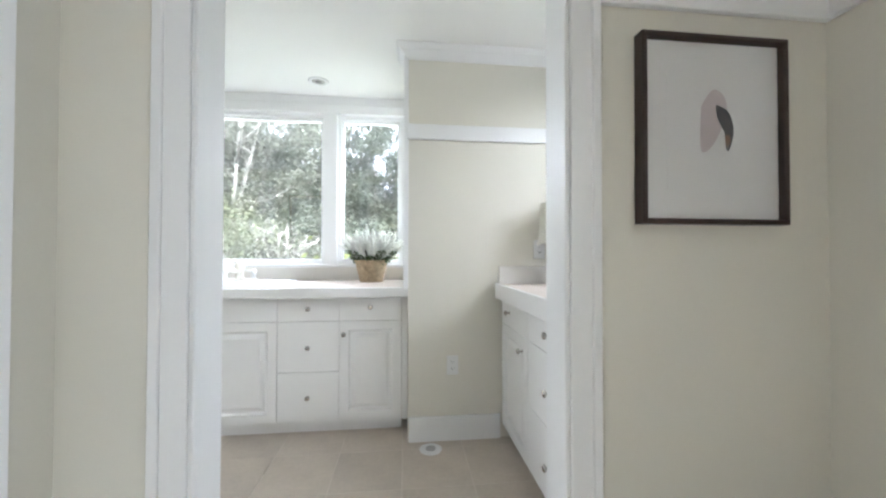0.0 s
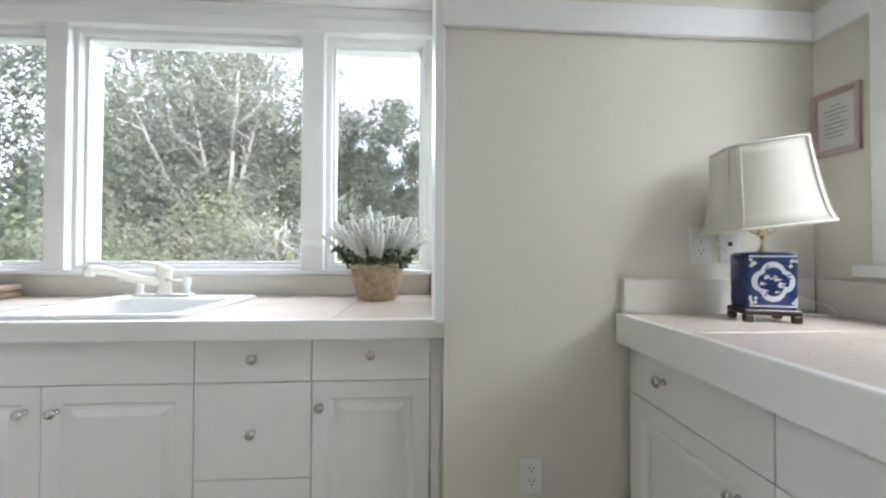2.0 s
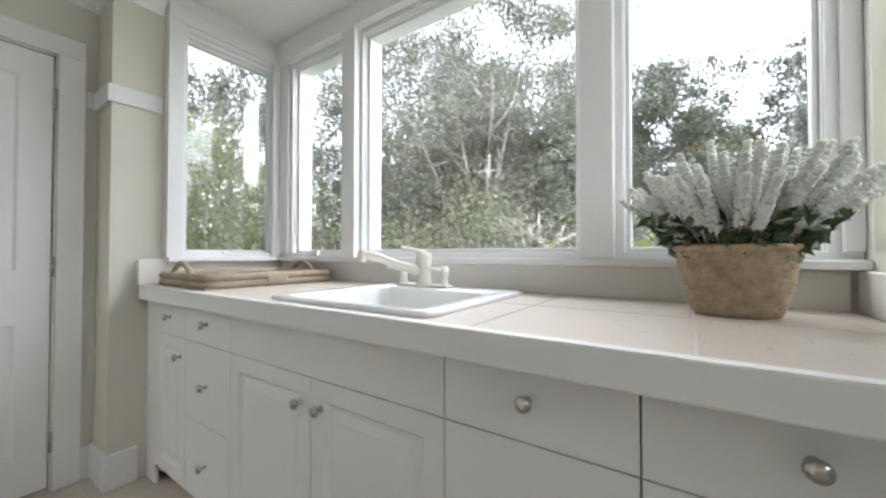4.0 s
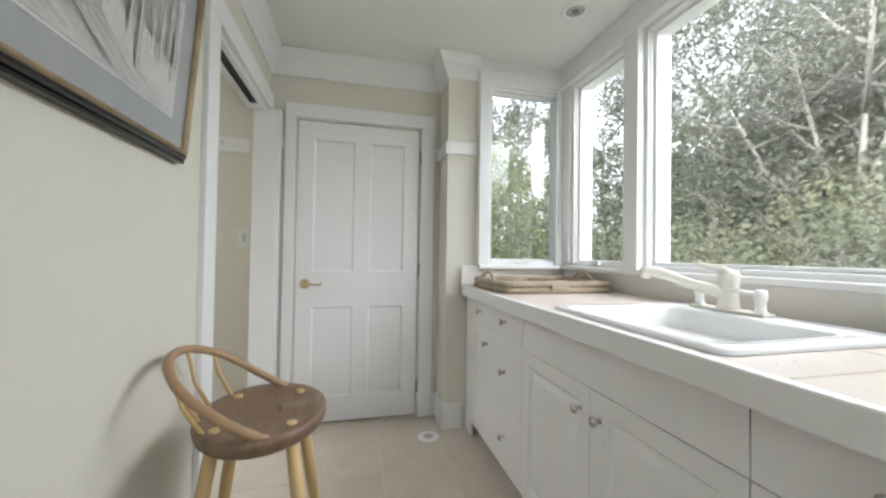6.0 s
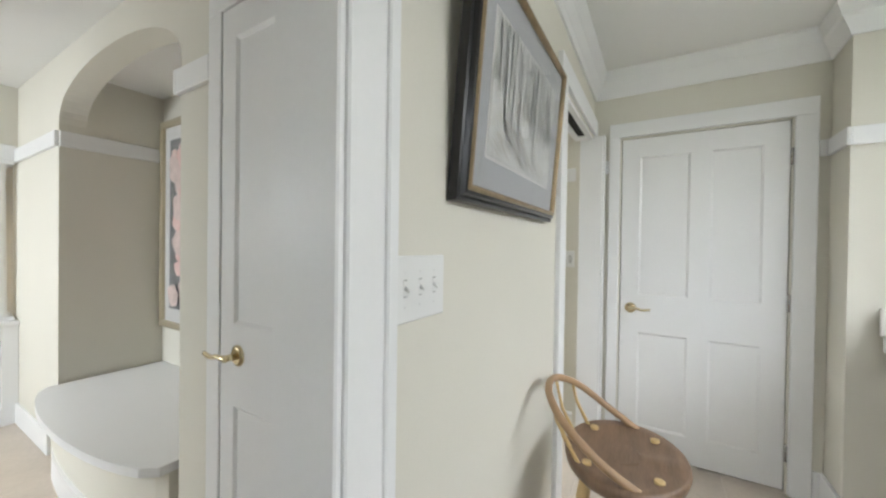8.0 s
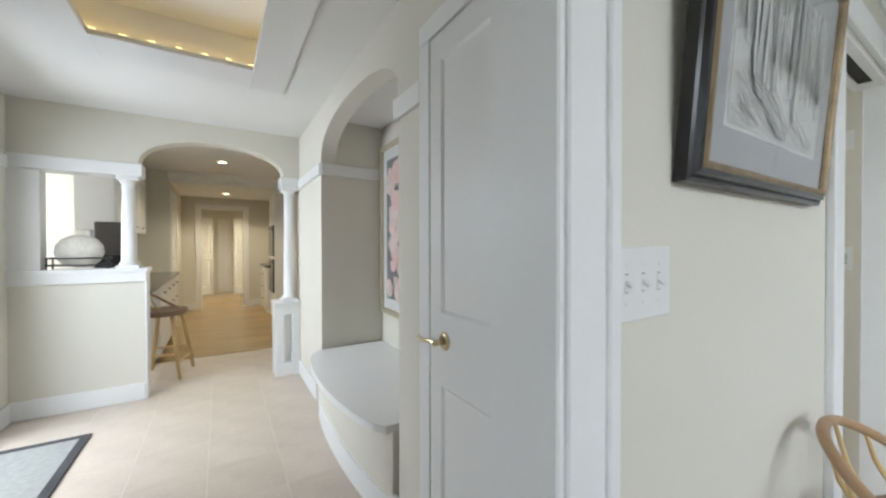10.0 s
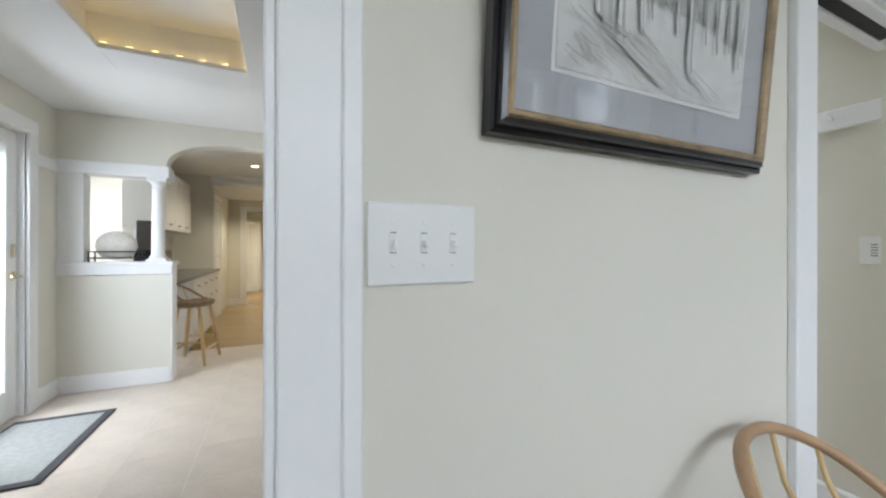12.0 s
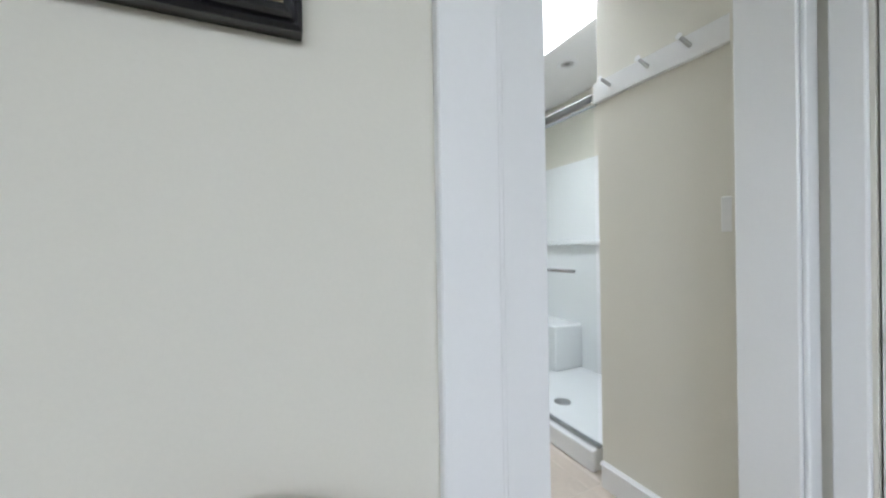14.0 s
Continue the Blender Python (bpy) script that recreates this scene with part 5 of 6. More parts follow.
wall_y("wall_hall_west_south", HW - 0.12, HW, HS - 0.14, -1.14, CH + 0.5, [], WALL, "cream painted hall wall beside the niche")
wall_y("wall_hall_east", HE, HE + 0.14, HS - 0.14, -0.30, CH + 0.5, [(-1.60, -0.62, 0, 2.06)], WALL, "cream painted hall wall with a glazed door")
wall_y("wall_hall_east_north", 1.385, 1.525, -0.44, HY, CH + 0.5, [], WALL, "cream painted hall wall")
structure("wall_hall_north_east", bm_box(EX + 0.12, 1.525, HY, SY, 0, CH + 0.5), WALL, "cream painted end of the hall wall")
arch_wall("wall_hall_south", 'x', HS - 0.14, HS, HW - 0.12, HE + 0.14, -0.585, 0.525, 1.965, 0.25, CH + 0.5, "cream wall over the arch to the kitchen", z0=1.965, legs=True)
bm = bmesh.new()
gx0, gx1, gy0, gy1 = -0.23, 0.52, -0.62, 0.25
for b in ((HW - 0.12, gx0, HS - 0.14, HY), (gx1, 1.525, HS - 0.14, HY), (gx0, gx1, HS - 0.14, gy0), (gx0, gx1, gy1, HY)):
    box(bm, *b, CH - 0.05, CH - 0.035)
structure("ceiling_hall", bm, CEIL, "white hall ceiling with a raised tray", "ceiling")
tq, th = 0.085, 0.17
bm = bm_box(gx0 - tq, gx1 + tq, gy0 - tq, gy1 + tq, CH + th, CH + th + 0.06)
for b in ((gx0 - tq - 0.02, gx0 - tq, gy0 - tq, gy1 + tq), (gx1 + tq, gx1 + tq + 0.02, gy0 - tq, gy1 + tq),
          (gx0 - tq, gx1 + tq, gy0 - tq - 0.02, gy0 - tq), (gx0 - tq, gx1 + tq, gy1 + tq, gy1 + tq + 0.02)):
    box(bm, *b, CH - 0.035, CH + th + 0.06)
structure("ceiling_tray", bm, CEIL, "white raised tray of the hall ceiling", "ceiling")
strip("trim_ceiling_tray", TRIM, "flat white band round the ceiling tray",
      [(gx0 - 0.2, gx0, gy0 - 0.3, gy1 + 0.3, CH - 0.066, CH - 0.05), (gx1, gx1 + 0.2, gy0 - 0.3, gy1 + 0.3, CH - 0.066, CH - 0.05),
       (gx0, gx1, gy0 - 0.3, gy0, CH - 0.066, CH - 0.05), (gx0, gx1, gy1, gy1 + 0.3, CH - 0.066, CH - 0.05)], bevel=0.002)
cove = thing("cove_light", ((gx0 + gx1) / 2, gy0 - 0.055, CH), "amber rope light hidden in the ceiling tray", "ceiling light")
gq = 0.055
for a, b in (((gx0 - gq, gy0 - gq), (gx1 + gq, gy0 - gq)), ((gx0 - gq, gy1 + gq), (gx1 + gq, gy1 + gq)),
             ((gx0 - gq, gy0 - 0.03), (gx0 - gq, gy1 + 0.03)), ((gx1 + gq, gy0 - 0.03), (gx1 + gq, gy1 + 0.03))):
    rope = part("rope_light", tube(bmesh.new(), [(*a, CH - 0.024), (*b, CH - 0.024)], 0.010, 8), COVE, cove)
    a, b = Vector((*a, CH - 0.020)), Vector((*b, CH - 0.020))
    count = round((b - a).length / 0.13)
    along = (b - a).normalized() * 0.014
    for k in range(count):
        c = a.lerp(b, (k + 0.5) / count)
        part("rope_bulb", tube(bmesh.new(), [c - along, c + along], 0.0125, 8), COVE_BULB, rope)

R0, R1 = 1.85, 1.94
strip("trim_rail_hall", TRIM, "white rail board round the hall",
      [(HW, HW + 0.02, 0.40, 0.632, R0, R1), (HW - 0.12, HW + 0.02, 0.382, 0.40, R0, R1), (HW, HW + 0.02, HS, -1.06, R0, R1), (NB, HW, -1.06, -1.042, R0, R1),
       (NB, NB + 0.018, 0.2, 0.382, R0, R1), (DR + 0.10, 1.385, HY - 0.02, HY, 1.855, 1.945), (1.365, 1.385, -0.29, HY - 0.02, 1.855, 1.945), (HE - 0.02, HE, HS + 0.026, -1.712, R0, R1),
       (HW, -0.56, HS - 0.16, HS + 0.025, 1.86, 1.965), (0.50, HE, HS - 0.16, HS + 0.025, 1.86, 1.965)])
strip("baseboard_hall", TRIM, "white baseboard round the hall",
      [(HW, HW + 0.018, 0.30, 0.632, 0, 0.14), (HW, HW + 0.018, 1.338, HY, 0, 0.14), (DR + 0.1, 1.385, HY - 0.018, HY, 0, 0.14), (1.367, 1.385, -0.29, HY - 0.018, 0, 0.14),
       (HE - 0.018, HE, HS + 0.02, -1.712, 0, 0.14), (0.49, HE, HS, HS + 0.018, 0, 0.14), (HW, HW + 0.018, HS, -1.2, 0, 0.14)], category="baseboard")

hall_door = thing("door_hall_east", (1.385, 0.72, 0.012), "white four-panel wooden door, closed, in the hall wall", "door")
hall_door["kind"] = "structure"
part("door_leaf", panelled(bmesh.new(), 0.76, 2.02, 0.02, [(0.10, 0.34, 0.18, 0.80), (0.42, 0.66, 0.18, 0.80), (0.10, 0.34, 1.02, 1.90), (0.42, 0.66, 1.02, 1.90)],
                           lambda u, v, d: (1.362 - d, 1.14 - u, 0.014 + v), raised=False), TRIM, hall_door)
lever(hall_door, (1.362, 0.46, 0.95), (-1, 0, 0), (0, 1, 0))
strip("trim_hall_east_door", TRIM, "white casing of the hall door", [(1.360, 1.364, 1.144, 1.23, 0, 2.04), (1.360, 1.364, 0.29, 0.376, 0, 2.04), (1.360, 1.364, 0.29, 1.23, 2.04, 2.12)])
# half walls with columns
strip("wall_half_east", WALL, "cream half wall beside the arch", [(0.49, HE, HS - 0.14, HS, 0, 0.99)], bevel=0.004, category="wall")
strip("trim_half_east", TRIM, "white ledge of the half wall", [(0.468, HE, HS - 0.20, HS + 0.03, 1.07, 1.10), (0.478, HE, HS - 0.16, HS + 0.018, 0.99, 1.07), (0.474, 0.49, HS - 0.14, HS + 0.01, 0, 0.99), (1.10, HE, HS - 0.12, HS, 1.10, 1.86)])
ped_top = 0.70
strip("wall_half_west", TRIM, "white panelled pedestal beside the arch",
      [(-0.51, -0.50, HS - 0.17, HS + 0.05, 0, ped_top), (HW, -0.51, HS - 0.17, HS + 0.012, 0, ped_top), (-0.655, -0.51, HS + 0.012, HS + 0.05, 0.0, 0.13), (-0.655, -0.51, HS + 0.012, HS + 0.05, 0.60, ped_top),
       (-0.585, -0.51, HS + 0.012, HS + 0.05, 0.13, 0.60), (HW, -0.655, HS + 0.012, HS + 0.05, 0, ped_top), (HW, -0.485, HS - 0.19, HS + 0.075, ped_top, ped_top + 0.03)], category="wall")


def column(x, y, z0, z1):
    o = thing("column", (x, y, z0), "white round column with square base and capital", "column", "white hall columns")
    part("base", bm_box(x - 0.075, x + 0.075, y - 0.075, y + 0.075, z0, z0 + 0.025, bevel=0.003), TRIM, o)
    part("shaft", lathe(bmesh.new(), [(0.068, z0 + 0.025), (0.070, z0 + 0.035), (0.060, z0 + 0.05), (0.052, z0 + 0.06), (0.050, z0 + 0.3), (0.044, z1 - 0.11),
                                      (0.050, z1 - 0.10), (0.044, z1 - 0.09), (0.046, z1 - 0.06), (0.062, z1 - 0.035), (0.066, z1 - 0.03)], (x, y, 0), sides=24), TRIM, o)
    part("capital", bm_box(x - 0.075, x + 0.075, y - 0.075, y + 0.075, z1 - 0.03, z1, bevel=0.003), TRIM, o)
    return o


column(0.60, HS - 0.07, 1.10, 1.86)
column(-0.645, HS - 0.06, ped_top + 0.03, 1.86)

# bench in the niche, with a bowed front
bench = thing("window_bench", (HW, -0.33, 0), "white built-in bench with a bowed front in the niche", "bench")


def bow(u, out):
    """The bench front's x at y = u."""
    t = (u + 0.33) / 0.70
    return HW + 0.02 + out * max(0.0, 1 - t * t) ** 0.6


ys = [-1.03 + 1.40 * k / 24 for k in range(25)]
for nm, z0, z1, out, m in (("front", 0.0, 0.43, 0.06, WALL), ("top", 0.43, 0.465, 0.13, TRIM), ("skirting", 0.0, 0.13, 0.078, TRIM)):
    bm = bmesh.new()
    rows = []
    for y in ys:
        x = bow(y, out) + (0.03 if nm == "top" else 0)
        back = NB + 0.002 if nm == "top" else (HW - 0.1)
        rows.append([bm.verts.new(c) for c in ((back, y, z0), (x, y, z0), (x, y, z1), (back, y, z1))])
    for a, b in zip(rows, rows[1:]):
        for k in range(4):
            bm.faces.new((a[k], a[(k + 1) % 4], b[(k + 1) % 4], b[k]))
    bm.faces.new(rows[0]), bm.faces.new(rows[-1])
    part(nm, bm, m, bench)

FLOWER = material("pink_peony_print", (0.66, 0.40, 0.36), 0.7, vary=0.25, scale=14, fine=40, bump=0.0, hue=(0.72, 0.58, 0.54))
FLOWER2 = material("pale_peony_print", (0.74, 0.60, 0.55), 0.7, vary=0.12, scale=14, bump=0.0)
SLATE = material("grey_print_ground", (0.23, 0.235, 0.24), 0.8, vary=0.2, scale=6, bump=0.0)


def peony_put(u, v, d):
    return (NB + 0.002 + d, -1.03 + u, 0.72 + v)


def peony_art(o, rect):
    part("print_ground", rect(0.11, 0.69, 0.13, 1.27, 0.011, 0.0125), SLATE, o)
    r = np.random.default_rng(5)
    for k in range(46):
        u, v, s = r.uniform(0.17, 0.63), r.uniform(0.20, 1.20), r.uniform(0.055, 0.095)
        loop = [(u + s * (1 + 0.2 * math.sin(3 * a + k)) * math.cos(a), v + s * (1 + 0.2 * math.cos(2 * a + k)) * math.sin(a)) for a in (2 * math.pi * j / 12 for j in range(12))]
        petal_art(o, peony_put, [((FLOWER, FLOWER2)[k % 2], "petal", [(min(max(a, 0.115), 0.685), b) for a, b in loop], 0.013 + 0.0003 * k)])


framed("framed_flower_print", "gold framed print of pink peonies on grey", peony_put, 0.80, 1.40,
       [("outer_frame", [(0, 0), (0, 0.03), (0.012, 0.034), (0.035, 0.03), (0.042, 0.012)], material("champagne_gold", (0.60, 0.53, 0.38), 0.4, metal=0.5, vary=0.1, bump=0.05))], 0.07, (PAPER, 0.011), peony_art)

# glazed hall door
strip("trim_hall_door", TRIM, "white casing of the glazed hall door",
      [(HE - 0.022, HE, -1.71, -1.605, 0, 2.07), (HE - 0.022, HE, -0.615, -0.52, 0, 2.07), (HE - 0.022, HE, -1.71, -0.52, 2.07, 2.17),
       (HE, HE + 0.14, -1.612, -1.594, 0, 2.06), (HE, HE + 0.14, -0.622, -0.608, 0, 2.06)])
gdoor = thing("door_glazed", (HE + 0.06, -1.07, 0.01), "white full-glass exterior door with brass hardware", "door")
gdoor["kind"] = "structure"
bm = bmesh.new()
for b in ((-1.59, -1.475, 0.012, 2.05), (-0.74, -0.625, 0.012, 2.05), (-1.475, -0.74, 0.012, 0.22), (-1.475, -0.74, 1.93, 2.05)):
    box(bm, HE + 0.04, HE + 0.085, *b, bevel=0.004)
part("door_leaf", bm, TRIM, gdoor)
g = part("pane", bm_box(HE + 0.058, HE + 0.064, -1.475, -0.74, 0.22, 1.93), GLASS, gdoor)
g.visible_shadow = False
lever(gdoor, (HE + 0.04, -1.54, 1.02), (-1, 0, 0), (0, 1, 0))
part("lock_plate", bm_box(HE + 0.034, HE + 0.04, -1.56, -1.52, 1.15, 1.25, bevel=0.002), BRASS, gdoor)
mat_o = thing("door_mat", (0.95, -0.96, 0), "grey doormat with a charcoal border on the tiles", "mat")
part("mat_field", bm_box(0.75, 1.23, -1.40, -0.54, 0.002, 0.010, bevel=0.002), RUG, mat_o)
bm = bmesh.new()
for b in ((0.70, 1.25, -1.45, -1.40), (0.70, 1.25, -0.54, -0.49), (0.70, 0.75, -1.40, -0.54), (1.23, 1.25, -1.40, -0.54)):
    box(bm, *b, 0.002, 0.012, bevel=0.002)
part("mat_border", bm, RUG_EDGE, mat_o)

# stone egg in an iron ring, on the ledge
egg = thing("stone_ornament", (0.90, HS - 0.07, 1.10), "smooth cream stone egg in a black iron ring stand", "ornament")
part("stone", lathe(bmesh.new(), [(0.02, 1.118), (0.08, 1.128), (0.125, 1.17), (0.148, 1.23), (0.14, 1.29), (0.105, 1.34), (0.055, 1.368), (0.01, 1.375)], (0.90, HS - 0.07, 0), sides=28, squash=(1, 0.55)), STONE, egg)
for z, r in ((1.135, 0.19), (1.19, 0.19)):
    lp = [(0.90 + r * math.cos(2 * math.pi * k / 28), HS - 0.07 + 0.62 * r * math.sin(2 * math.pi * k / 28), z) for k in range(28)]
    part("iron_ring", tube(bmesh.new(), lp + lp[:2], 0.006, 8, cap=False), IRON, egg)
for a in (0.4, 2.7, 3.6, 5.8):
    x, y = 0.90 + 0.19 * math.cos(a), HS - 0.07 + 0.118 * math.sin(a)
    part("iron_leg", tube(bmesh.new(), [(x, y, 1.10), (x, y, 1.195)], 0.006, 8), IRON, egg)

# ---- kitchen beyond the arch ----
KS, KW, KE = -6.9, -1.35, 2.6
structure("ceiling_kitchen", bm_box(KW - 0.1, KE + 0.1, KS - 0.12, HS - 0.14, CH, CH + 0.1), CEIL, "white kitchen ceiling", "ceiling")
structure("ceiling_soffit", bm_box(KW, 0.62, KS, -5.0, 2.27, CH), CEIL, "lowered white kitchen soffit", "ceiling")
structure("trim_soffit", crown_run([(0.62, -5.0), (KW, -5.0)][::-1], [0.085, 0.085]), TRIM, "white crown moulding on the soffit", "trim")
wall_y("wall_kitchen_west", KW - 0.1, KW, KS, HS - 0.14, CH, [], WALL, "cream kitchen wall")
structure("wall_kitchen_return", bm_box(KW, -1.0, -3.1, HS - 0.14, 0, CH), WALL, "cream kitchen wall return")
wall_y("wall_kitchen_east", KE, KE + 0.14, KS, HS - 0.14, CH, [(-4.6, -2.35, 0.95, 2.15)], WALL, "cream kitchen wall with a wide window")
wall_x("wall_kitchen_south", KW - 0.1, KE + 0.1, KS - 0.12, KS, CH, [(-0.47, 0.26, 0, 2.03)], WALL, "cream kitchen wall with a cased opening")
structure("wall_kitchen_block", bm_box(0.60, KE, KS, -5.0, 0, CH), WALL, "cream wall at the end of the kitchen counter")
structure("wall_kitchen_northeast", bm_box(HE + 0.14, KE + 0.1, HS - 0.28, HS - 0.14, 0, CH), WALL, "cream kitchen wall behind the half wall")
strip("trim_kitchen_opening", TRIM, "white casing of the far opening", casing_boxes_x(-0.47, 0.26, 2.03, KS, 1) + [(0.58, 0.60, -5.9, -5.82, 0, 2.06), (0.58, 0.60, -5.12, -5.04, 0, 2.06), (0.58, 0.60, -5.9, -5.04, 2.06, 2.14)])
strip("baseboard_kitchen", TRIM, "white kitchen baseboard", [(-1.2, -0.57, KS, KS + 0.02, 0, 0.13), (0.36, 0.6, KS, KS + 0.02, 0, 0.13), (0.56, 0.6, -5.0, -4.82, 0, 0.13)], category="baseboard")
kd = thing("door_kitchen", (0.595, -5.48, 0.01), "cream painted door in the kitchen passage", "door")
kd["kind"] = "structure"
part("door_leaf", panelled(bmesh.new(), 0.70, 2.04, 0.03, [(0.10, 0.60, 0.2, 0.85), (0.10, 0.60, 1.05, 1.9)], lambda u, v, d: (0.596 - d - 0.004, -5.82 + u, 0.012 + v)), TRIM, kd)
window("window_7", 'y', -4.55, -2.40, 0.98, 2.12, KE + 0.07, -1, "bright white kitchen window", crank=False)
strip("trim_kitchen_window", TRIM, "white mullions of the kitchen window", [(KE - 0.02, KE + 0.1, -4.55 + 0.43 * k - 0.03, -4.55 + 0.43 * k + 0.03, 0.98, 2.12) for k in range(1, 5)])

kc = thing("kitchen_counter", (0.8, -3.6, 0), "white kitchen counter with a dark granite top", "cabinet")
part("body", bm_box(0.52, 1.12, -4.78, -3.0, 0.09, 0.86), CABINET, kc)
part("plinth", bm_box(0.57, 1.12, -4.78, -3.0, 0, 0.09), CABINET, kc)
part("countertop", bm_box(0.47, 1.14, -4.80, HS - 0.15, 0.86, 0.90, bevel=0.004), GRANITE, kc, "dark polished granite top")
for k in range(4):
    y1 = -3.02 - 0.44 * k
    front("drawer", kc, 'y', y1 - 0.43, y1, 0.66, 0.85, 0.52, -1, False, (y1 - 0.215, 0.76))
    front("drawer", kc, 'y', y1 - 0.43, y1, 0.10, 0.66, 0.52, -1, False, (y1 - 0.215, 0.56))
structure("backsplash_kitchen", bm_box(1.125, 1.16, -4.98, -3.35, 0.90, 1.45), TRIM, "white tiled kitchen backsplash", "wall")
structure("wall_kitchen_counter", bm_box(1.16, 1.26, -5.0, -3.35, 0, CH), WALL, "cream wall behind the counter")
up = thing("wall_cabinet", (0.98, -3.9, 1.45), "white kitchen wall cabinets above the counter", "cabinet")
part("body", bm_box(0.86, 1.158, -4.7, -3.0, 1.45, 2.2), CABINET, up)
for k in range(4):
    front("door", up, 'y', -3.005 - 0.42 * (k + 1), -3.005 - 0.42 * k, 1.455, 2.195, 0.86, -1, True, (-3.05 - 0.42 * k, 1.52))
cm = thing("coffee_machine", (0.78, -2.65, 0.90), "black and steel coffee machine on the counter", "appliance")
part("body", bm_box(0.66, 0.92, -2.80, -2.52, 0.90, 1.20, bevel=0.01), BLACK_GLASS, cm)
part("backplate", bm_box(0.76, 0.98, -2.86, -2.81, 0.90, 1.52, bevel=0.006), BRONZE, cm)
ov = thing("wall_oven", (-0.98, -5.4, 0.3), "stainless wall oven tower in white cabinetry", "oven")
part("cabinet", bm_box(KW, -0.86, -5.75, -5.0, 0, 2.2, bevel=0.003), CABINET, ov)
for z0, z1 in ((0.45, 1.05), (1.10, 1.65)):
    d = part("oven_door", bm_box(-0.86, -0.835, -5.70, -5.05, z0, z1, bevel=0.004), BLACK_GLASS, ov, "black glass oven door")
    part("oven_handle", tube(bmesh.new(), [(-0.80, -5.66, z1 - 0.06), (-0.80, -5.09, z1 - 0.06)], 0.011, 10), STEEL, d)
kw = thing("kitchen_counter", (-1.05, -6.3, 0), "cream kitchen counter with dark top beside the oven", "cabinet")
part("body", bm_box(KW, -0.82, KS + 0.002, -5.76, 0, 0.86), CABINET, kw)
part("countertop", bm_box(KW, -0.79, KS + 0.002, -5.76, 0.86, 0.90, bevel=0.004), GRANITE, kw, "dark polished granite top")
for k in range(3):
    front("drawer", kw, 'y', -6.85, -5.8, 0.10 + 0.25 * k, 0.345 + 0.25 * k, -0.82, 1, False, (-6.3, 0.22 + 0.25 * k))
kitchen_stool = copy_thing(main_stool, pose(0.42, -2.62, 0, 0, 0, 78))
tagged(kitchen_stool, "wooden hoop-back bar stool at the kitchen counter")

# passage beyond
structure("ceiling_passage", bm_box(-1.2, 1.2, -9.8, KS - 0.12, 2.35, CH), CEIL, "white passage ceiling", "ceiling")
for nm, b in (("wall_passage_west", (-1.0, -0.9, -9.8, KS - 0.12)), ("wall_passage_east", (0.55, 0.65, -9.8, KS - 0.12)), ("wall_passage_south", (-1.0, 0.65, -9.9, -9.8))):
    structure(nm, bm_box(*b, 0, 2.35), WALL, "cream passage wall")
for x0, x1, y, lab in ((-0.32, 0.0, -9.75, "white closet door at the passage end"), (-0.78, -0.36, -9.2, "cream door standing ajar at the passage end"), (0.10, 0.45, -9.4, "cream panelled door in the passage")):
    d = thing("door_passage", ((x0 + x1) / 2, y, 0.01), lab, "door")
    d["kind"] = "structure"
    part("door_leaf", panelled(bmesh.new(), x1 - x0, 2.0, 0.03, [(0.06, x1 - x0 - 0.06, 0.2, 0.9), (0.06, x1 - x0 - 0.06, 1.05, 1.9)], lambda u, v, q, x0=x0, y=y: (x0 + u, y + q, 0.01 + v)), TRIM, d)
for x, y, z in ((-0.085, -3.91, CH), (-0.15, -6.1, 2.27), (-0.16, -7.6, 2.35), (-0.17, -8.4, 2.35)):
    can_light(x, y, z, lit=True)
    spot("kitchen_can_lamp", (x, y, z - 0.012), 9.0, (1.0, 0.83, 0.56), 140)

# ---- shower room beyond the pocket door ----
SX = -2.778
structure("wall_shower_west", bm_box(SX - 0.085, SX, 0.845, HY, 0, CH), WALL, "cream shower room wall with a peg rail")
structure("wall_shower_east", bm_box(-1.45, -1.36, -1.2, HY, 0, CH), WALL, "cream shower room wall")
structure("wall_shower_south", bm_box(-4.0, -1.36, -1.3, -1.2, 0, CH), WALL, "cream shower room wall")
bm = bmesh.new()
kx0, kx1, ky0, ky1 = -3.11, -2.27, -0.32, 0.72
for b in ((-4.0, kx0, -1.2, HY), (kx1, -1.36, -1.2, HY), (kx0, kx1, -1.2, ky0), (kx0, kx1, ky1, HY)):
    box(bm, *b, CH, CH + 0.10)
for b in ((kx0 - 0.02, kx0, ky0, ky1), (kx1, kx1 + 0.02, ky0, ky1), (kx0, kx1, ky0 - 0.02, ky0), (kx0, kx1, ky1, ky1 + 0.02)):
    box(bm, *b, CH + 0.1, CH + 0.45)
structure("ceiling_shower", bm, CEIL, "white shower ceiling with a skylight shaft", "ceiling")
sk = thing("skylight", ((kx0 + kx1) / 2, (ky0 + ky1) / 2, CH + 0.45), "bright skylight over the shower", "skylight")
sk["kind"] = "structure"
g = part("pane", bm_box(kx0, kx1, ky0, ky1, CH + 0.45, CH + 0.456), GLASS, sk)
g.visible_shadow = False
shower = thing("shower_stall", (-3.35, 0, 0), "white moulded shower stall with a glass sliding door", "shower")
part("pan", bm_box(-3.80, -2.90, -1.19, 0.75, 0, 0.06, bevel=0.01), ENAMEL, shower)
part("curb", bm_box(-2.90, -2.80, -1.19, 0.765, 0, 0.11, bevel=0.012, seg=2), ENAMEL, shower)
part("back_panel", bm_box(-3.82, -3.80, -1.19, 0.77, 0, 1.85, bevel=0.004), ENAMEL, shower)
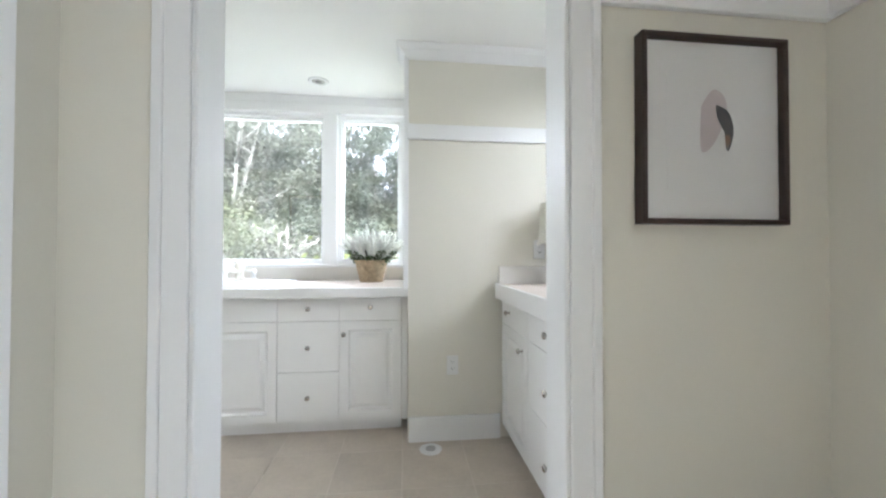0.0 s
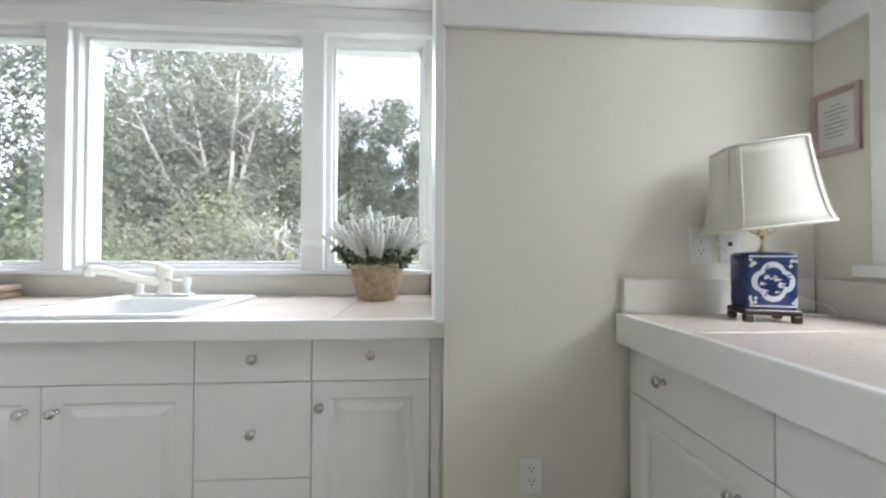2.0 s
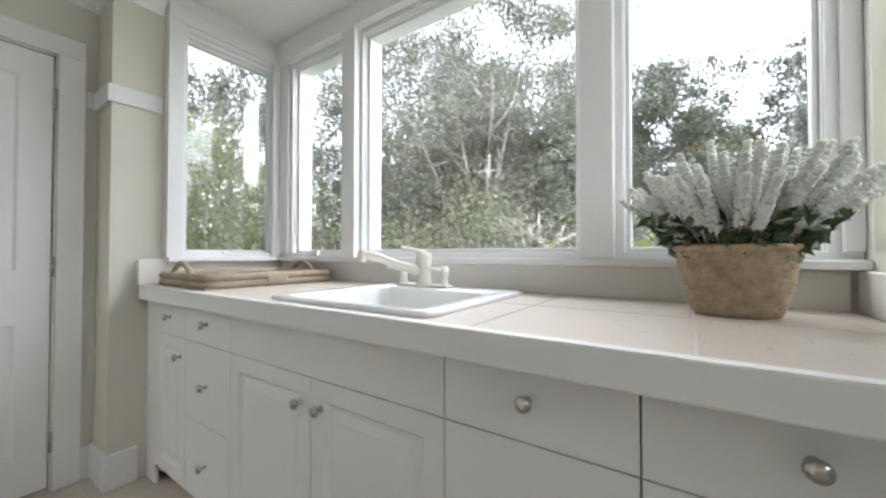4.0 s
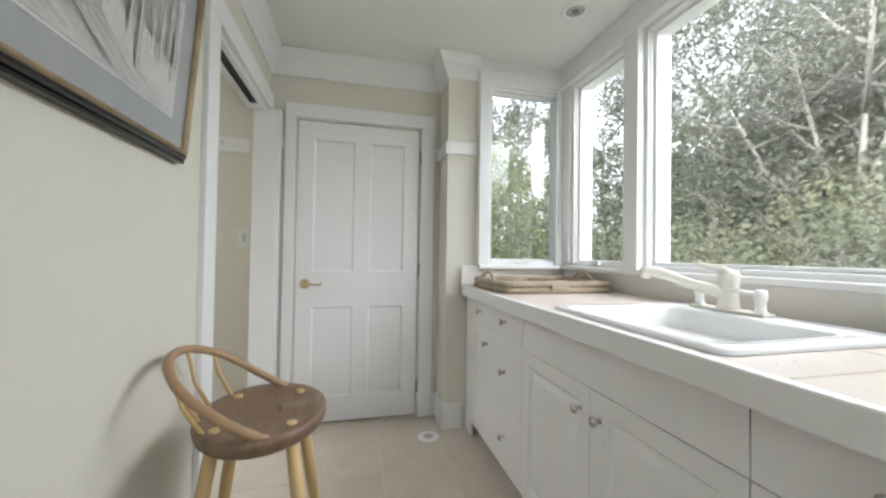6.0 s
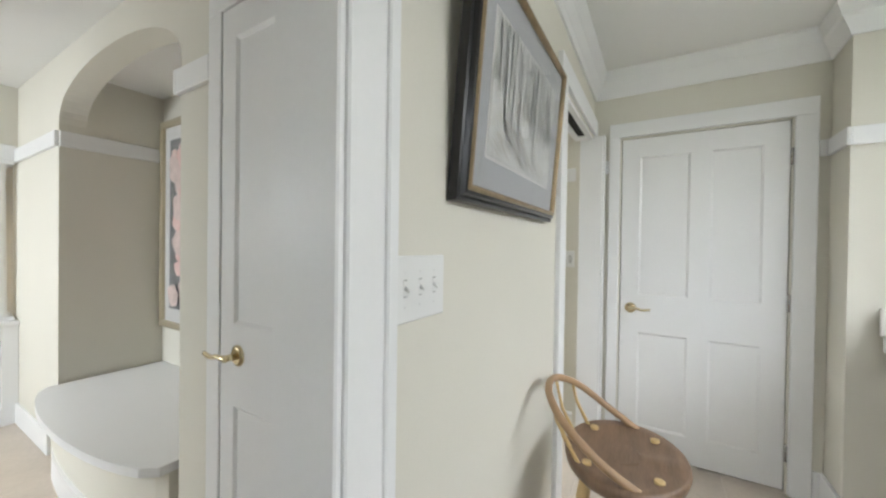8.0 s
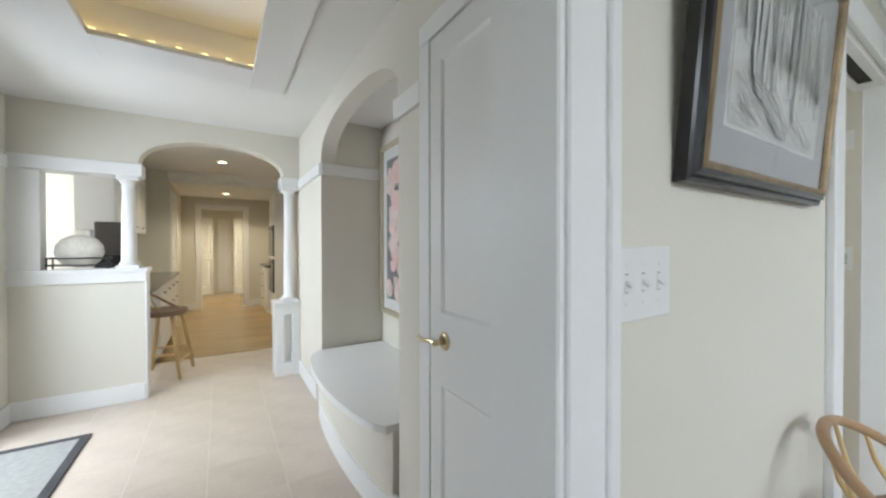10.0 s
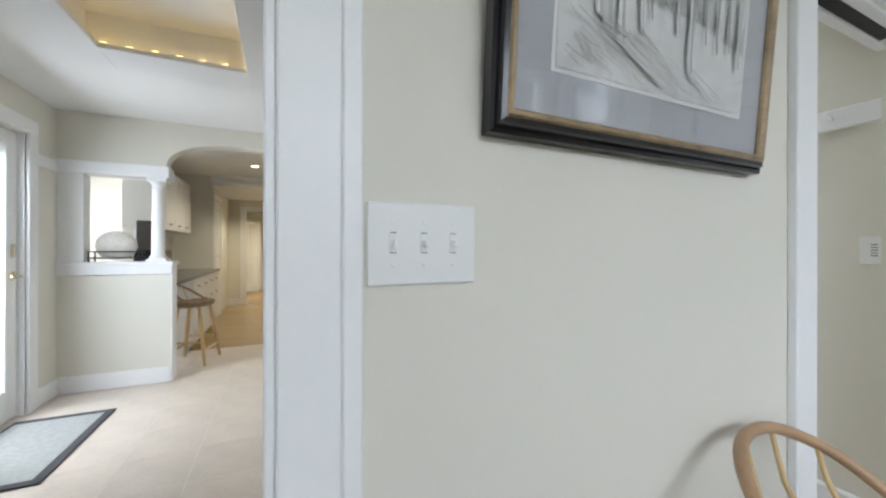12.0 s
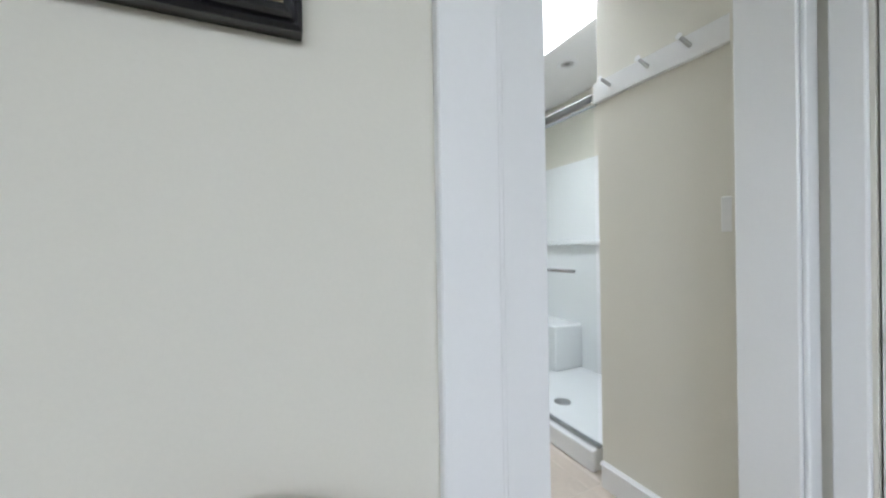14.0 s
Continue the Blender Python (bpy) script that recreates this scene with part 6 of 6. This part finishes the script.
part("end_panel", bm_box(-3.80, -2.90, -1.198, -1.18, 0.06, 1.85, bevel=0.004), ENAMEL, shower)
part("end_panel", bm_box(-3.80, -2.88, 0.75, 0.768, 0.06, 1.85, bevel=0.004), ENAMEL, shower)
part("seat", bm_box(-3.80, -3.50, -1.18, -0.28, 0.06, 0.44, bevel=0.02, seg=2), ENAMEL, shower)
part("ledge", bm_box(-3.80, -3.74, -0.8, 0.75, 1.12, 1.16, bevel=0.01), ENAMEL, shower)
part("drain", lathe(bmesh.new(), [(0.055, 0.058), (0.055, 0.063), (0.03, 0.064)], (-3.15, 0.18, 0)), STEEL, shower, "steel shower drain")
g = part("glass_door", bm_box(-2.856, -2.848, -1.18, 0.75, 0.12, 1.81), CLEAR, shower, "clear sliding glass panel")
g.visible_shadow = False
part("head_rail", bm_box(-2.875, -2.825, -1.18, 0.765, 1.81, 1.86, bevel=0.006), STEEL, shower, "steel head rail")
part("sill_rail", bm_box(-2.87, -2.83, -1.18, 0.765, 0.11, 0.125, bevel=0.003), STEEL, shower)
part("towel_bar", tube(bmesh.new(), [(-2.80, -0.9, 0.985), (-2.80, 0.66, 0.985)], 0.009, 10), STEEL, shower, "steel towel bar on the glass")
structure("wall_shower_back", bm_box(-3.95, -3.821, -1.2, 0.86, 0, CH), WALL, "cream wall above the shower stall")
structure("wall_shower_north", bm_box(-3.82, SX - 0.085, 0.77, 0.86, 0, CH), WALL, "cream wall beside the shower stall")
peg = thing("peg_rail", (SX, 1.10, 1.80), "white painted peg rail on the shower room wall", "peg rail")
part("rail", bm_box(SX, SX + 0.02, 0.835, HY - 0.01, 1.774, 1.865, bevel=0.003), TRIM, peg)
for y in (0.93, 1.11, 1.27):
    part("peg", tube(bmesh.new(), [(SX + 0.015, y, 1.822), (SX + 0.07, y, 1.840), (SX + 0.08, y, 1.842)], [0.008, 0.006, 0.012], 10), TRIM, peg)
strip("baseboard_shower", TRIM, "white shower room baseboard", [(SX, SX + 0.018, 0.85, HY, 0, 0.12), (SX, SX + 0.026, 0.85, HY, 0.10, 0.115)], category="baseboard")
plate("wall_control", (SX, 1.393, 1.217), 0.075, 0.118, 'e', "white keypad control on the shower room wall", "wall control",
      [("keypad", 0.008, 0, 0.04, 0.07, 0.009, PLASTIC)] + [("key", 0.008, -0.024 + 0.012 * k, 0.022, 0.004, 0.0095, DARK) for k in range(5)])
can_light(-3.34, 0.07, CH)

# ---- outdoors ----
structure("ground", bm_box(-120, 120, -120, 160, -0.9, -0.72), GRASS, "rough lawn around the house", "ground")
structure("wall_house_outer", bm_box(-4.15, -3.96, -10.5, HY + 0.0, -0.72, 3.0), SHINGLE, "grey shingled outer wall of the house", "wall")
# unseen slab, added so that sky light doesn't leak in from above
structure("roof", box(bm_box(-4.15, 2.85, -10.5, 1.5, 2.95, 3.07), -2.57, 1.55, 1.504, 3.68, 2.955, 3.075), SHINGLE, "unseen flat shingled slab added over the house to keep sky light out", "roof")
side = thing("shingle_wall", (-3.3, 2.9, -0.72), "grey weathered shingle wall of the house beside the bay", "wall")
side["kind"] = "structure"
part("sheathing", bm_box(-4.15, -2.575, 2.86, 2.90, -0.72, 2.95), SHINGLE, side)
for k in range(27):
    z = -0.72 + 0.136 * k
    bm = bmesh.new()
    v = [bm.verts.new(c) for c in ((-4.15, 2.928, z), (-2.575, 2.928, z), (-2.575, 2.903, z + 0.15), (-4.15, 2.903, z + 0.15), (-4.15, 2.901, z), (-2.575, 2.901, z))]
    for q in ((0, 1, 2, 3), (0, 4, 5, 1), (0, 3, 4), (1, 5, 2)):
        bm.faces.new([v[i] for i in q])
    part("shingle_course", bm, SHINGLE, side)
# two unseen boxes, added to stop daylight leaking round the closed west door
structure("light_block_top", bm_box(-2.96, -2.58, HY, 2.85, 2.45, 2.52), CEIL, "unseen plain slab that blocks sky light above the gap behind the closed door", "ceiling")
structure("light_block_back", bm_box(-2.96, -2.86, HY, 2.85, -0.1, 2.45), WALL, "unseen plain panel that blocks outdoor light behind the closed door")


def tree(name, x, y, height, spread, base, seed, leaf, leaves, size, label, limbs=7, low=0.25, trunk_r=0.13, lean=0.0, clump=0.30):
    r = np.random.default_rng(seed)
    o = thing(name, (x, y, base), label, "tree" if height > 2.6 else "shrub")
    bm = bmesh.new()
    top = Vector((x + lean, y, base + height * 0.72))
    root = Vector((x, y, base))
    tube(bm, [root, root.lerp(top, 0.35) + Vector((0.08, 0.05, 0)), root.lerp(top, 0.7) + Vector((-0.06, 0.06, 0)), top], [trunk_r, trunk_r * 0.8, trunk_r * 0.5, trunk_r * 0.2], 9)
    part("trunk", bm, BARK, o)
    tips = []
    for k in range(limbs):
        f = low + (0.9 - low) * k / max(1, limbs - 1)
        a = k * 2.4 + r.uniform(-0.4, 0.4)
        p = root.lerp(top, f)
        L = spread * (1.1 - 0.45 * f) * r.uniform(0.8, 1.15)
        q = p + Vector((math.cos(a) * L * 0.55, math.sin(a) * L * 0.55, height * 0.12))
        e = p + Vector((math.cos(a) * L, math.sin(a) * L, height * r.uniform(0.12, 0.28)))
        bend = Vector(r.normal(0, 0.07 * spread, 3))
        part("limb", tube(bmesh.new(), [p, p.lerp(q, 0.5) - bend, q, q.lerp(e, 0.5) + bend, e], [trunk_r * c for c in (0.34, 0.26, 0.18, 0.1, 0.04)], 7), BARK, o)
        for t in (0.45, 0.7, 0.9, 1.0):
            c = p.lerp(q, t * 2) if t < 0.5 else q.lerp(e, t * 2 - 1)
            for j in range(2):
                w = c + Vector(r.normal(0, spread * 0.22, 3)) + Vector((0, 0, 0.1 * spread))
                tips.append(w)
    for k in range(limbs * 5):
        u = r.normal(size=3)
        u /= np.linalg.norm(u)
        rr = r.uniform(0.5, 1.0) ** 0.5
        tips.append(Vector((x + lean * 0.8 + u[0] * rr * spread, y + u[1] * rr * spread, base + height * (0.64 + 0.36 * u[2] * rr))))
    tips = np.array([list(t) for t in tips if t[2] > base + 0.1])
    idx = r.integers(0, len(tips), leaves)
    c = tips[idx] + r.normal(0, clump * spread * 0.28, (leaves, 3)) * np.array([1, 1, 0.75])
    out = (c - tips[idx]) / (clump * spread * 0.28) * 0.8 + np.array([0, 0, 0.55])
    keep = c[:, 2] > base + 0.02
    leaf_mesh("crown", c[keep], out[keep], size, leaf, o, 0.62, seed + 1)
    return o


G = -0.72
LB = "tall leafy oak with pale branches and a thin crown"
tree("oak_tree", -4.4, 11.2, 9.4, 3.1, G, 11, LEAF_A, 40000, 0.085, LB, 14, 0.2, 0.17, -0.5)
tree("oak_tree", -8.8, 12.2, 9.8, 3.3, G, 13, LEAF_A, 34000, 0.09, LB, 13, 0.25, 0.17, 0.4)
tree("oak_tree", -12.4, 11.4, 9.6, 3.2, G, 25, LEAF_A, 30000, 0.09, LB, 12, 0.2, 0.17)
tree("oak_tree", -6.2, 16.0, 10.0, 3.4, G, 14, LEAF_A, 28000, 0.11, LB, 10, 0.25, 0.2)
tree("oak_tree", -1.3, 14.2, 7.2, 2.2, G, 12, LEAF_A, 20000, 0.09, LB, 10, 0.15, 0.12)
tree("oak_tree", 1.2, 15.5, 6.6, 2.3, G, 22, LEAF_B, 18000, 0.10, "dense dark green tree in the wood", 9, 0.15, 0.12)
tree("oak_tree", -9.4, 6.4, 6.2, 2.1, G, 24, LEAF_A, 20000, 0.085, "light green leafy tree beside the house", 10, 0.1, 0.12)
for k in range(9):
    tree("oak_tree", -15.5 + 2.0 * k, 19.5 + 1.5 * (k % 2), (8.6, 7.6, 9.2, 8.2, 9.0, 7.4, 6.6, 4.6, 5.0)[k], 2.2, G, 90 + k, (LEAF_A, LEAF_B)[k % 3 == 1], 8000, 0.24, "tall green tree in the back row of the wood", 9, 0.1, 0.16, clump=0.6)
tree("cedar_tree", -0.9, 13.0, 6.9, 1.7, G, 18, LEAF_B, 24000, 0.10, "dense dark green cedar in the wood", 10, 0.05, 0.14, clump=0.45)
tree("cedar_tree", -3.0, 12.6, 6.2, 1.5, G, 16, LEAF_B, 15000, 0.10, "dense dark green cedar in the wood", 9, 0.05, 0.14)
tree("cedar_tree", -6.4, 10.0, 4.7, 1.6, G, 15, LEAF_B, 14000, 0.09, "dense dark green cedar behind the shrubs", 9, 0.05, 0.12)
tree("cedar_tree", 3.4, 14.6, 8.2, 1.9, G, 17, LEAF_B, 11000, 0.12, "dense dark green cedar in the wood", 9, 0.1, 0.14)
tree("oak_tree", -13.0, 8.2, 7.4, 2.8, G, 19, LEAF_A, 15000, 0.12, "broad green oak beside the garden", 9, 0.15, 0.15)
tree("oak_tree", -11.0, 3.4, 6.8, 2.4, G, 20, LEAF_A, 20000, 0.11, "light green leafy tree beside the house", 9, 0.1, 0.13)
tree("oak_tree", 9.0, 5.0, 4.4, 2.3, G, 21, LEAF_C, 13000, 0.11, "light green leafy tree beside the house", 9, 0.1, 0.13)
tree("oak_tree", 10.5, 9.0, 5.0, 2.5, G, 23, LEAF_A, 12000, 0.12, "broad green oak beside the garden", 8, 0.15, 0.13)
SH = "dense rounded green shrub under the trees"
for k, (x, y, hgt, sp, m) in enumerate(((-3.2, 7.6, 2.5, 1.3, LEAF_C), (-1.4, 8.2, 2.3, 1.25, LEAF_A), (0.4, 8.0, 2.4, 1.25, LEAF_A), (2.2, 8.8, 2.7, 1.4, LEAF_B), (-5.4, 7.4, 2.4, 1.4, LEAF_C),
                                        (-7.4, 6.2, 2.5, 1.3, LEAF_B), (-5.4, 3.4, 3.2, 1.1, LEAF_E), (-6.6, 4.8, 3.7, 1.35, LEAF_E), (4.4, 4.0, 2.4, 1.2, LEAF_C), (5.0, 6.2, 2.7, 1.3, LEAF_C), (3.6, 9.6, 2.6, 1.4, LEAF_A), (-2.4, 9.6, 2.9, 1.5, LEAF_B))):
    tree("shrub", x, y, hgt, sp, G, 40 + k, m, 9000, 0.072, SH, 7, 0.05, 0.05, clump=0.8)
tree("rose_shrub", -0.66, 4.75, 1.92, 0.42, G, 60, LEAF_D, 700, 0.10, "bright green garden shrub just below the window", 6, 0.1, 0.02, clump=0.9)
tree("rose_shrub", 0.05, 4.7, 1.92, 0.42, G, 61, LEAF_D, 700, 0.10, "bright green garden shrub just below the window", 6, 0.1, 0.02, clump=0.9)


def forked_tree(name, x, y, base, seed, stems, height, label, leaves, twiggy=1.0):
    """Several pale leaning stems from one foot, forking into fine twigs, with thin foliage above."""
    r = np.random.default_rng(seed)
    o = thing(name, (x, y, base), label, "tree")
    ends = []
    for k in range(stems):
        a = 2 * math.pi * k / stems + r.uniform(-0.4, 0.4)
        out = r.uniform(0.12, 0.30) * height
        foot = Vector((x + 0.12 * math.cos(a), y + 0.12 * math.sin(a), base))
        tip = Vector((x + out * math.cos(a), y + out * math.sin(a) * 0.7, base + height * r.uniform(0.75, 0.95)))
        bow_ = Vector((math.cos(a), math.sin(a), 0)) * (-0.05 * height)
        pts = smooth_path([foot, foot.lerp(tip, 0.33) + bow_, foot.lerp(tip, 0.66) + bow_ * 0.6, tip], 5)
        n = len(pts)
        part("stem", tube(bmesh.new(), pts, [0.085 * (1 - 0.85 * i / (n - 1)) for i in range(n)], 8), PALE_BARK, o)
        for j in range(int(9 * twiggy)):
            i = int(n * (0.25 + 0.7 * j / (9 * twiggy)))
            p = Vector(pts[min(i, n - 1)])
            d = Vector((r.normal(), r.normal() * 0.7, 0.75)).normalized()
            L = height * r.uniform(0.10, 0.20)
            q = p + d * L * 0.5 + Vector(r.normal(0, 0.05, 3))
            e = p + d * L + Vector((0, 0, L * 0.15))
            b = part("branch", tube(bmesh.new(), [p, q, e], [0.03, 0.018, 0.006], 6), PALE_BARK, o)
            bm = bmesh.new()
            for m in range(5):
                w = q.lerp(e, m / 4)
                t = w + Vector((r.normal(), r.normal(), 0.5)) * L * 0.28
                tube(bm, [w, w.lerp(t, 0.5) + Vector(r.normal(0, 0.03, 3)), t], [0.008, 0.005, 0.003], 4)
                ends.append(list(t))
            part("twigs", bm, PALE_BARK, b)
            ends.append(list(e))
    ends = np.array(ends)
    up = ends[ends[:, 2] > base + height * 0.42]
    if leaves:
        c = up[r.integers(0, len(up), leaves)] + r.normal(0, 0.26, (leaves, 3))
        leaf_mesh("crown", c, np.array([0, 0, 0.5]), 0.085, LEAF_A, o, 0.62, seed + 1)
    return o


forked_tree("forked_tree", -3.85, 9.0, G, 31, 6, 6.4, "pale-barked forked tree with thin leaves behind the shrubs", 9000)
forked_tree("twiggy_shrub", -2.3, 7.6, G, 32, 9, 2.7, "bare twiggy grey shrub under the trees", 500, 1.4)
# far wood
r = np.random.default_rng(77)
pts = []
for k in range(260):
    a = r.uniform(-1.9, 1.9)
    d = r.uniform(24, 40)
    hgt = r.uniform(3.5, 6.5) * (0.7 + 0.3 * abs(math.sin(3 * a)))
    cx, cy = d * math.sin(a), 2 + d * math.cos(a)
    q = r.normal(size=(240, 3)) * np.array([1.7, 1.7, hgt * 0.25]) + np.array([cx, cy, G + hgt * 0.55])
    pts.append(q)
pts = np.concatenate(pts)
far = leaf_mesh("far_wood", pts[pts[:, 2] > G], np.array([0, -0.4, 0.5]), 0.44, LEAF_A, None, 0.7, 78)
tagged(far, "distant belt of green woodland", "woods", kind="stuff")

# white clapboard wing and rail outside the glazed door
wing = thing("neighbour_wing", (4.0, -1.2, G), "white clapboard wing of the house across the deck", "house")
part("wall", bm_box(4.02, 4.3, -5.5, 1.6, G, 2.6), CLAPBOARD, wing)
for k in range(24):
    z = G + 0.14 * k
    bm = bmesh.new()
    v = [bm.verts.new(c) for c in ((4.0, -5.5, z), (4.0, 1.6, z), (4.02, 1.6, z + 0.14), (4.02, -5.5, z + 0.14), (4.03, -5.5, z), (4.03, 1.6, z))]
    for q in ((0, 1, 2, 3), (0, 4, 5, 1), (0, 3, 4), (1, 5, 2)):
        bm.faces.new([v[i] for i in q])
    part("clapboard", bm, CLAPBOARD, wing)
structure("deck", bm_box(HE + 0.14, 4.0, -5.5, 1.5, -0.2, -0.06), material("grey_deck_boards", (0.30, 0.29, 0.28), 0.8, vary=0.15, bump=0.2), "grey deck outside the glazed door", "ground")
rail = thing("deck_railing", (2.6, -2.0, -0.06), "white painted deck railing", "railing")
part("handrail", bm_box(2.55, 2.65, -4.8, 0.4, 0.82, 0.87, bevel=0.004), CLAPBOARD, rail)
part("bottom_rail", bm_box(2.57, 2.63, -4.8, 0.4, 0.04, 0.08, bevel=0.004), CLAPBOARD, rail)
for k in range(38):
    y = -4.75 + 0.135 * k
    part("baluster", bm_box(2.58, 2.62, y, y + 0.04, 0.08, 0.82), CLAPBOARD, rail)
for y in (-4.8, 0.32):
    part("post", bm_box(2.54, 2.66, y, y + 0.1, -0.06, 0.95, bevel=0.004), CLAPBOARD, rail)

# ---- floor pieces: tiles and oak strips ----
floor_ob = bpy.data.objects["floor"]
tile_cache = {}


def floor_tile(x0, x1, y0, y1):
    g = 0.0029
    wd, dp = round(x1 - x0 - 2 * g, 4), round(y1 - y0 - 2 * g, 4)
    if wd < 0.01 or dp < 0.01:
        return
    if (wd, dp) not in tile_cache:
        bm = bm_box(0, wd, 0, dp, -0.008, 0, bevel=0.0010)
        bmesh.ops.recalc_face_normals(bm, faces=bm.faces)
        me = bpy.data.meshes.new("tile")
        bm.to_mesh(me)
        bm.free()
        me.materials.append(TILE)
        tile_cache[wd, dp] = me
    o = new("tile", tile_cache[wd, dp])
    o.location = (x0 + g, y0 + g, 0)
    o.parent = floor_ob


def tiles(x0, x1, y0, y1, fx, fy, step):
    xs, ys = cut(x0, x1, fx, step), cut(y0, y1, fy, step)
    for a, b in zip(xs, xs[1:]):
        for c, d in zip(ys, ys[1:]):
            floor_tile(a, b, c, d)


tiles(WX, EX, SY, 2.93, 0.092, 2.63, 0.357)
tiles(DL + 0.006, DR - 0.006, HY, SY, 0.092, 2.63, 0.357)
tiles(HW, 1.385, HS - 0.14, HY, 0.018, -0.58, 0.372)
tiles(-1.0, 0.48, -3.1, HS - 0.14, 0.018, -0.58, 0.372)
tiles(SX, -1.45, -1.2, HY, -2.70, 0.84, 0.357)
tiles(-2.48, -1.75, HY, SY, -2.70, 0.84, 0.357)
bm = bmesh.new()
y, k = -3.1, 0
rr = np.random.default_rng(9)
while y > -9.9:
    x = -1.4 - rr.uniform(0, 0.8)
    while x < 2.6:
        L = rr.uniform(0.6, 1.6)
        box(bm, max(x, -1.35) + 0.0006, min(x + L, 2.6) - 0.0006, y - 0.0565, y - 0.0005, -0.004, 0.002 + rr.uniform(0, 0.0004))
        x += L
        if x > 2.6:
            break
    y -= 0.057
oak_floor = structure("floor_oak", bm, OAK, "honey oak strip floor of the kitchen", "floor")
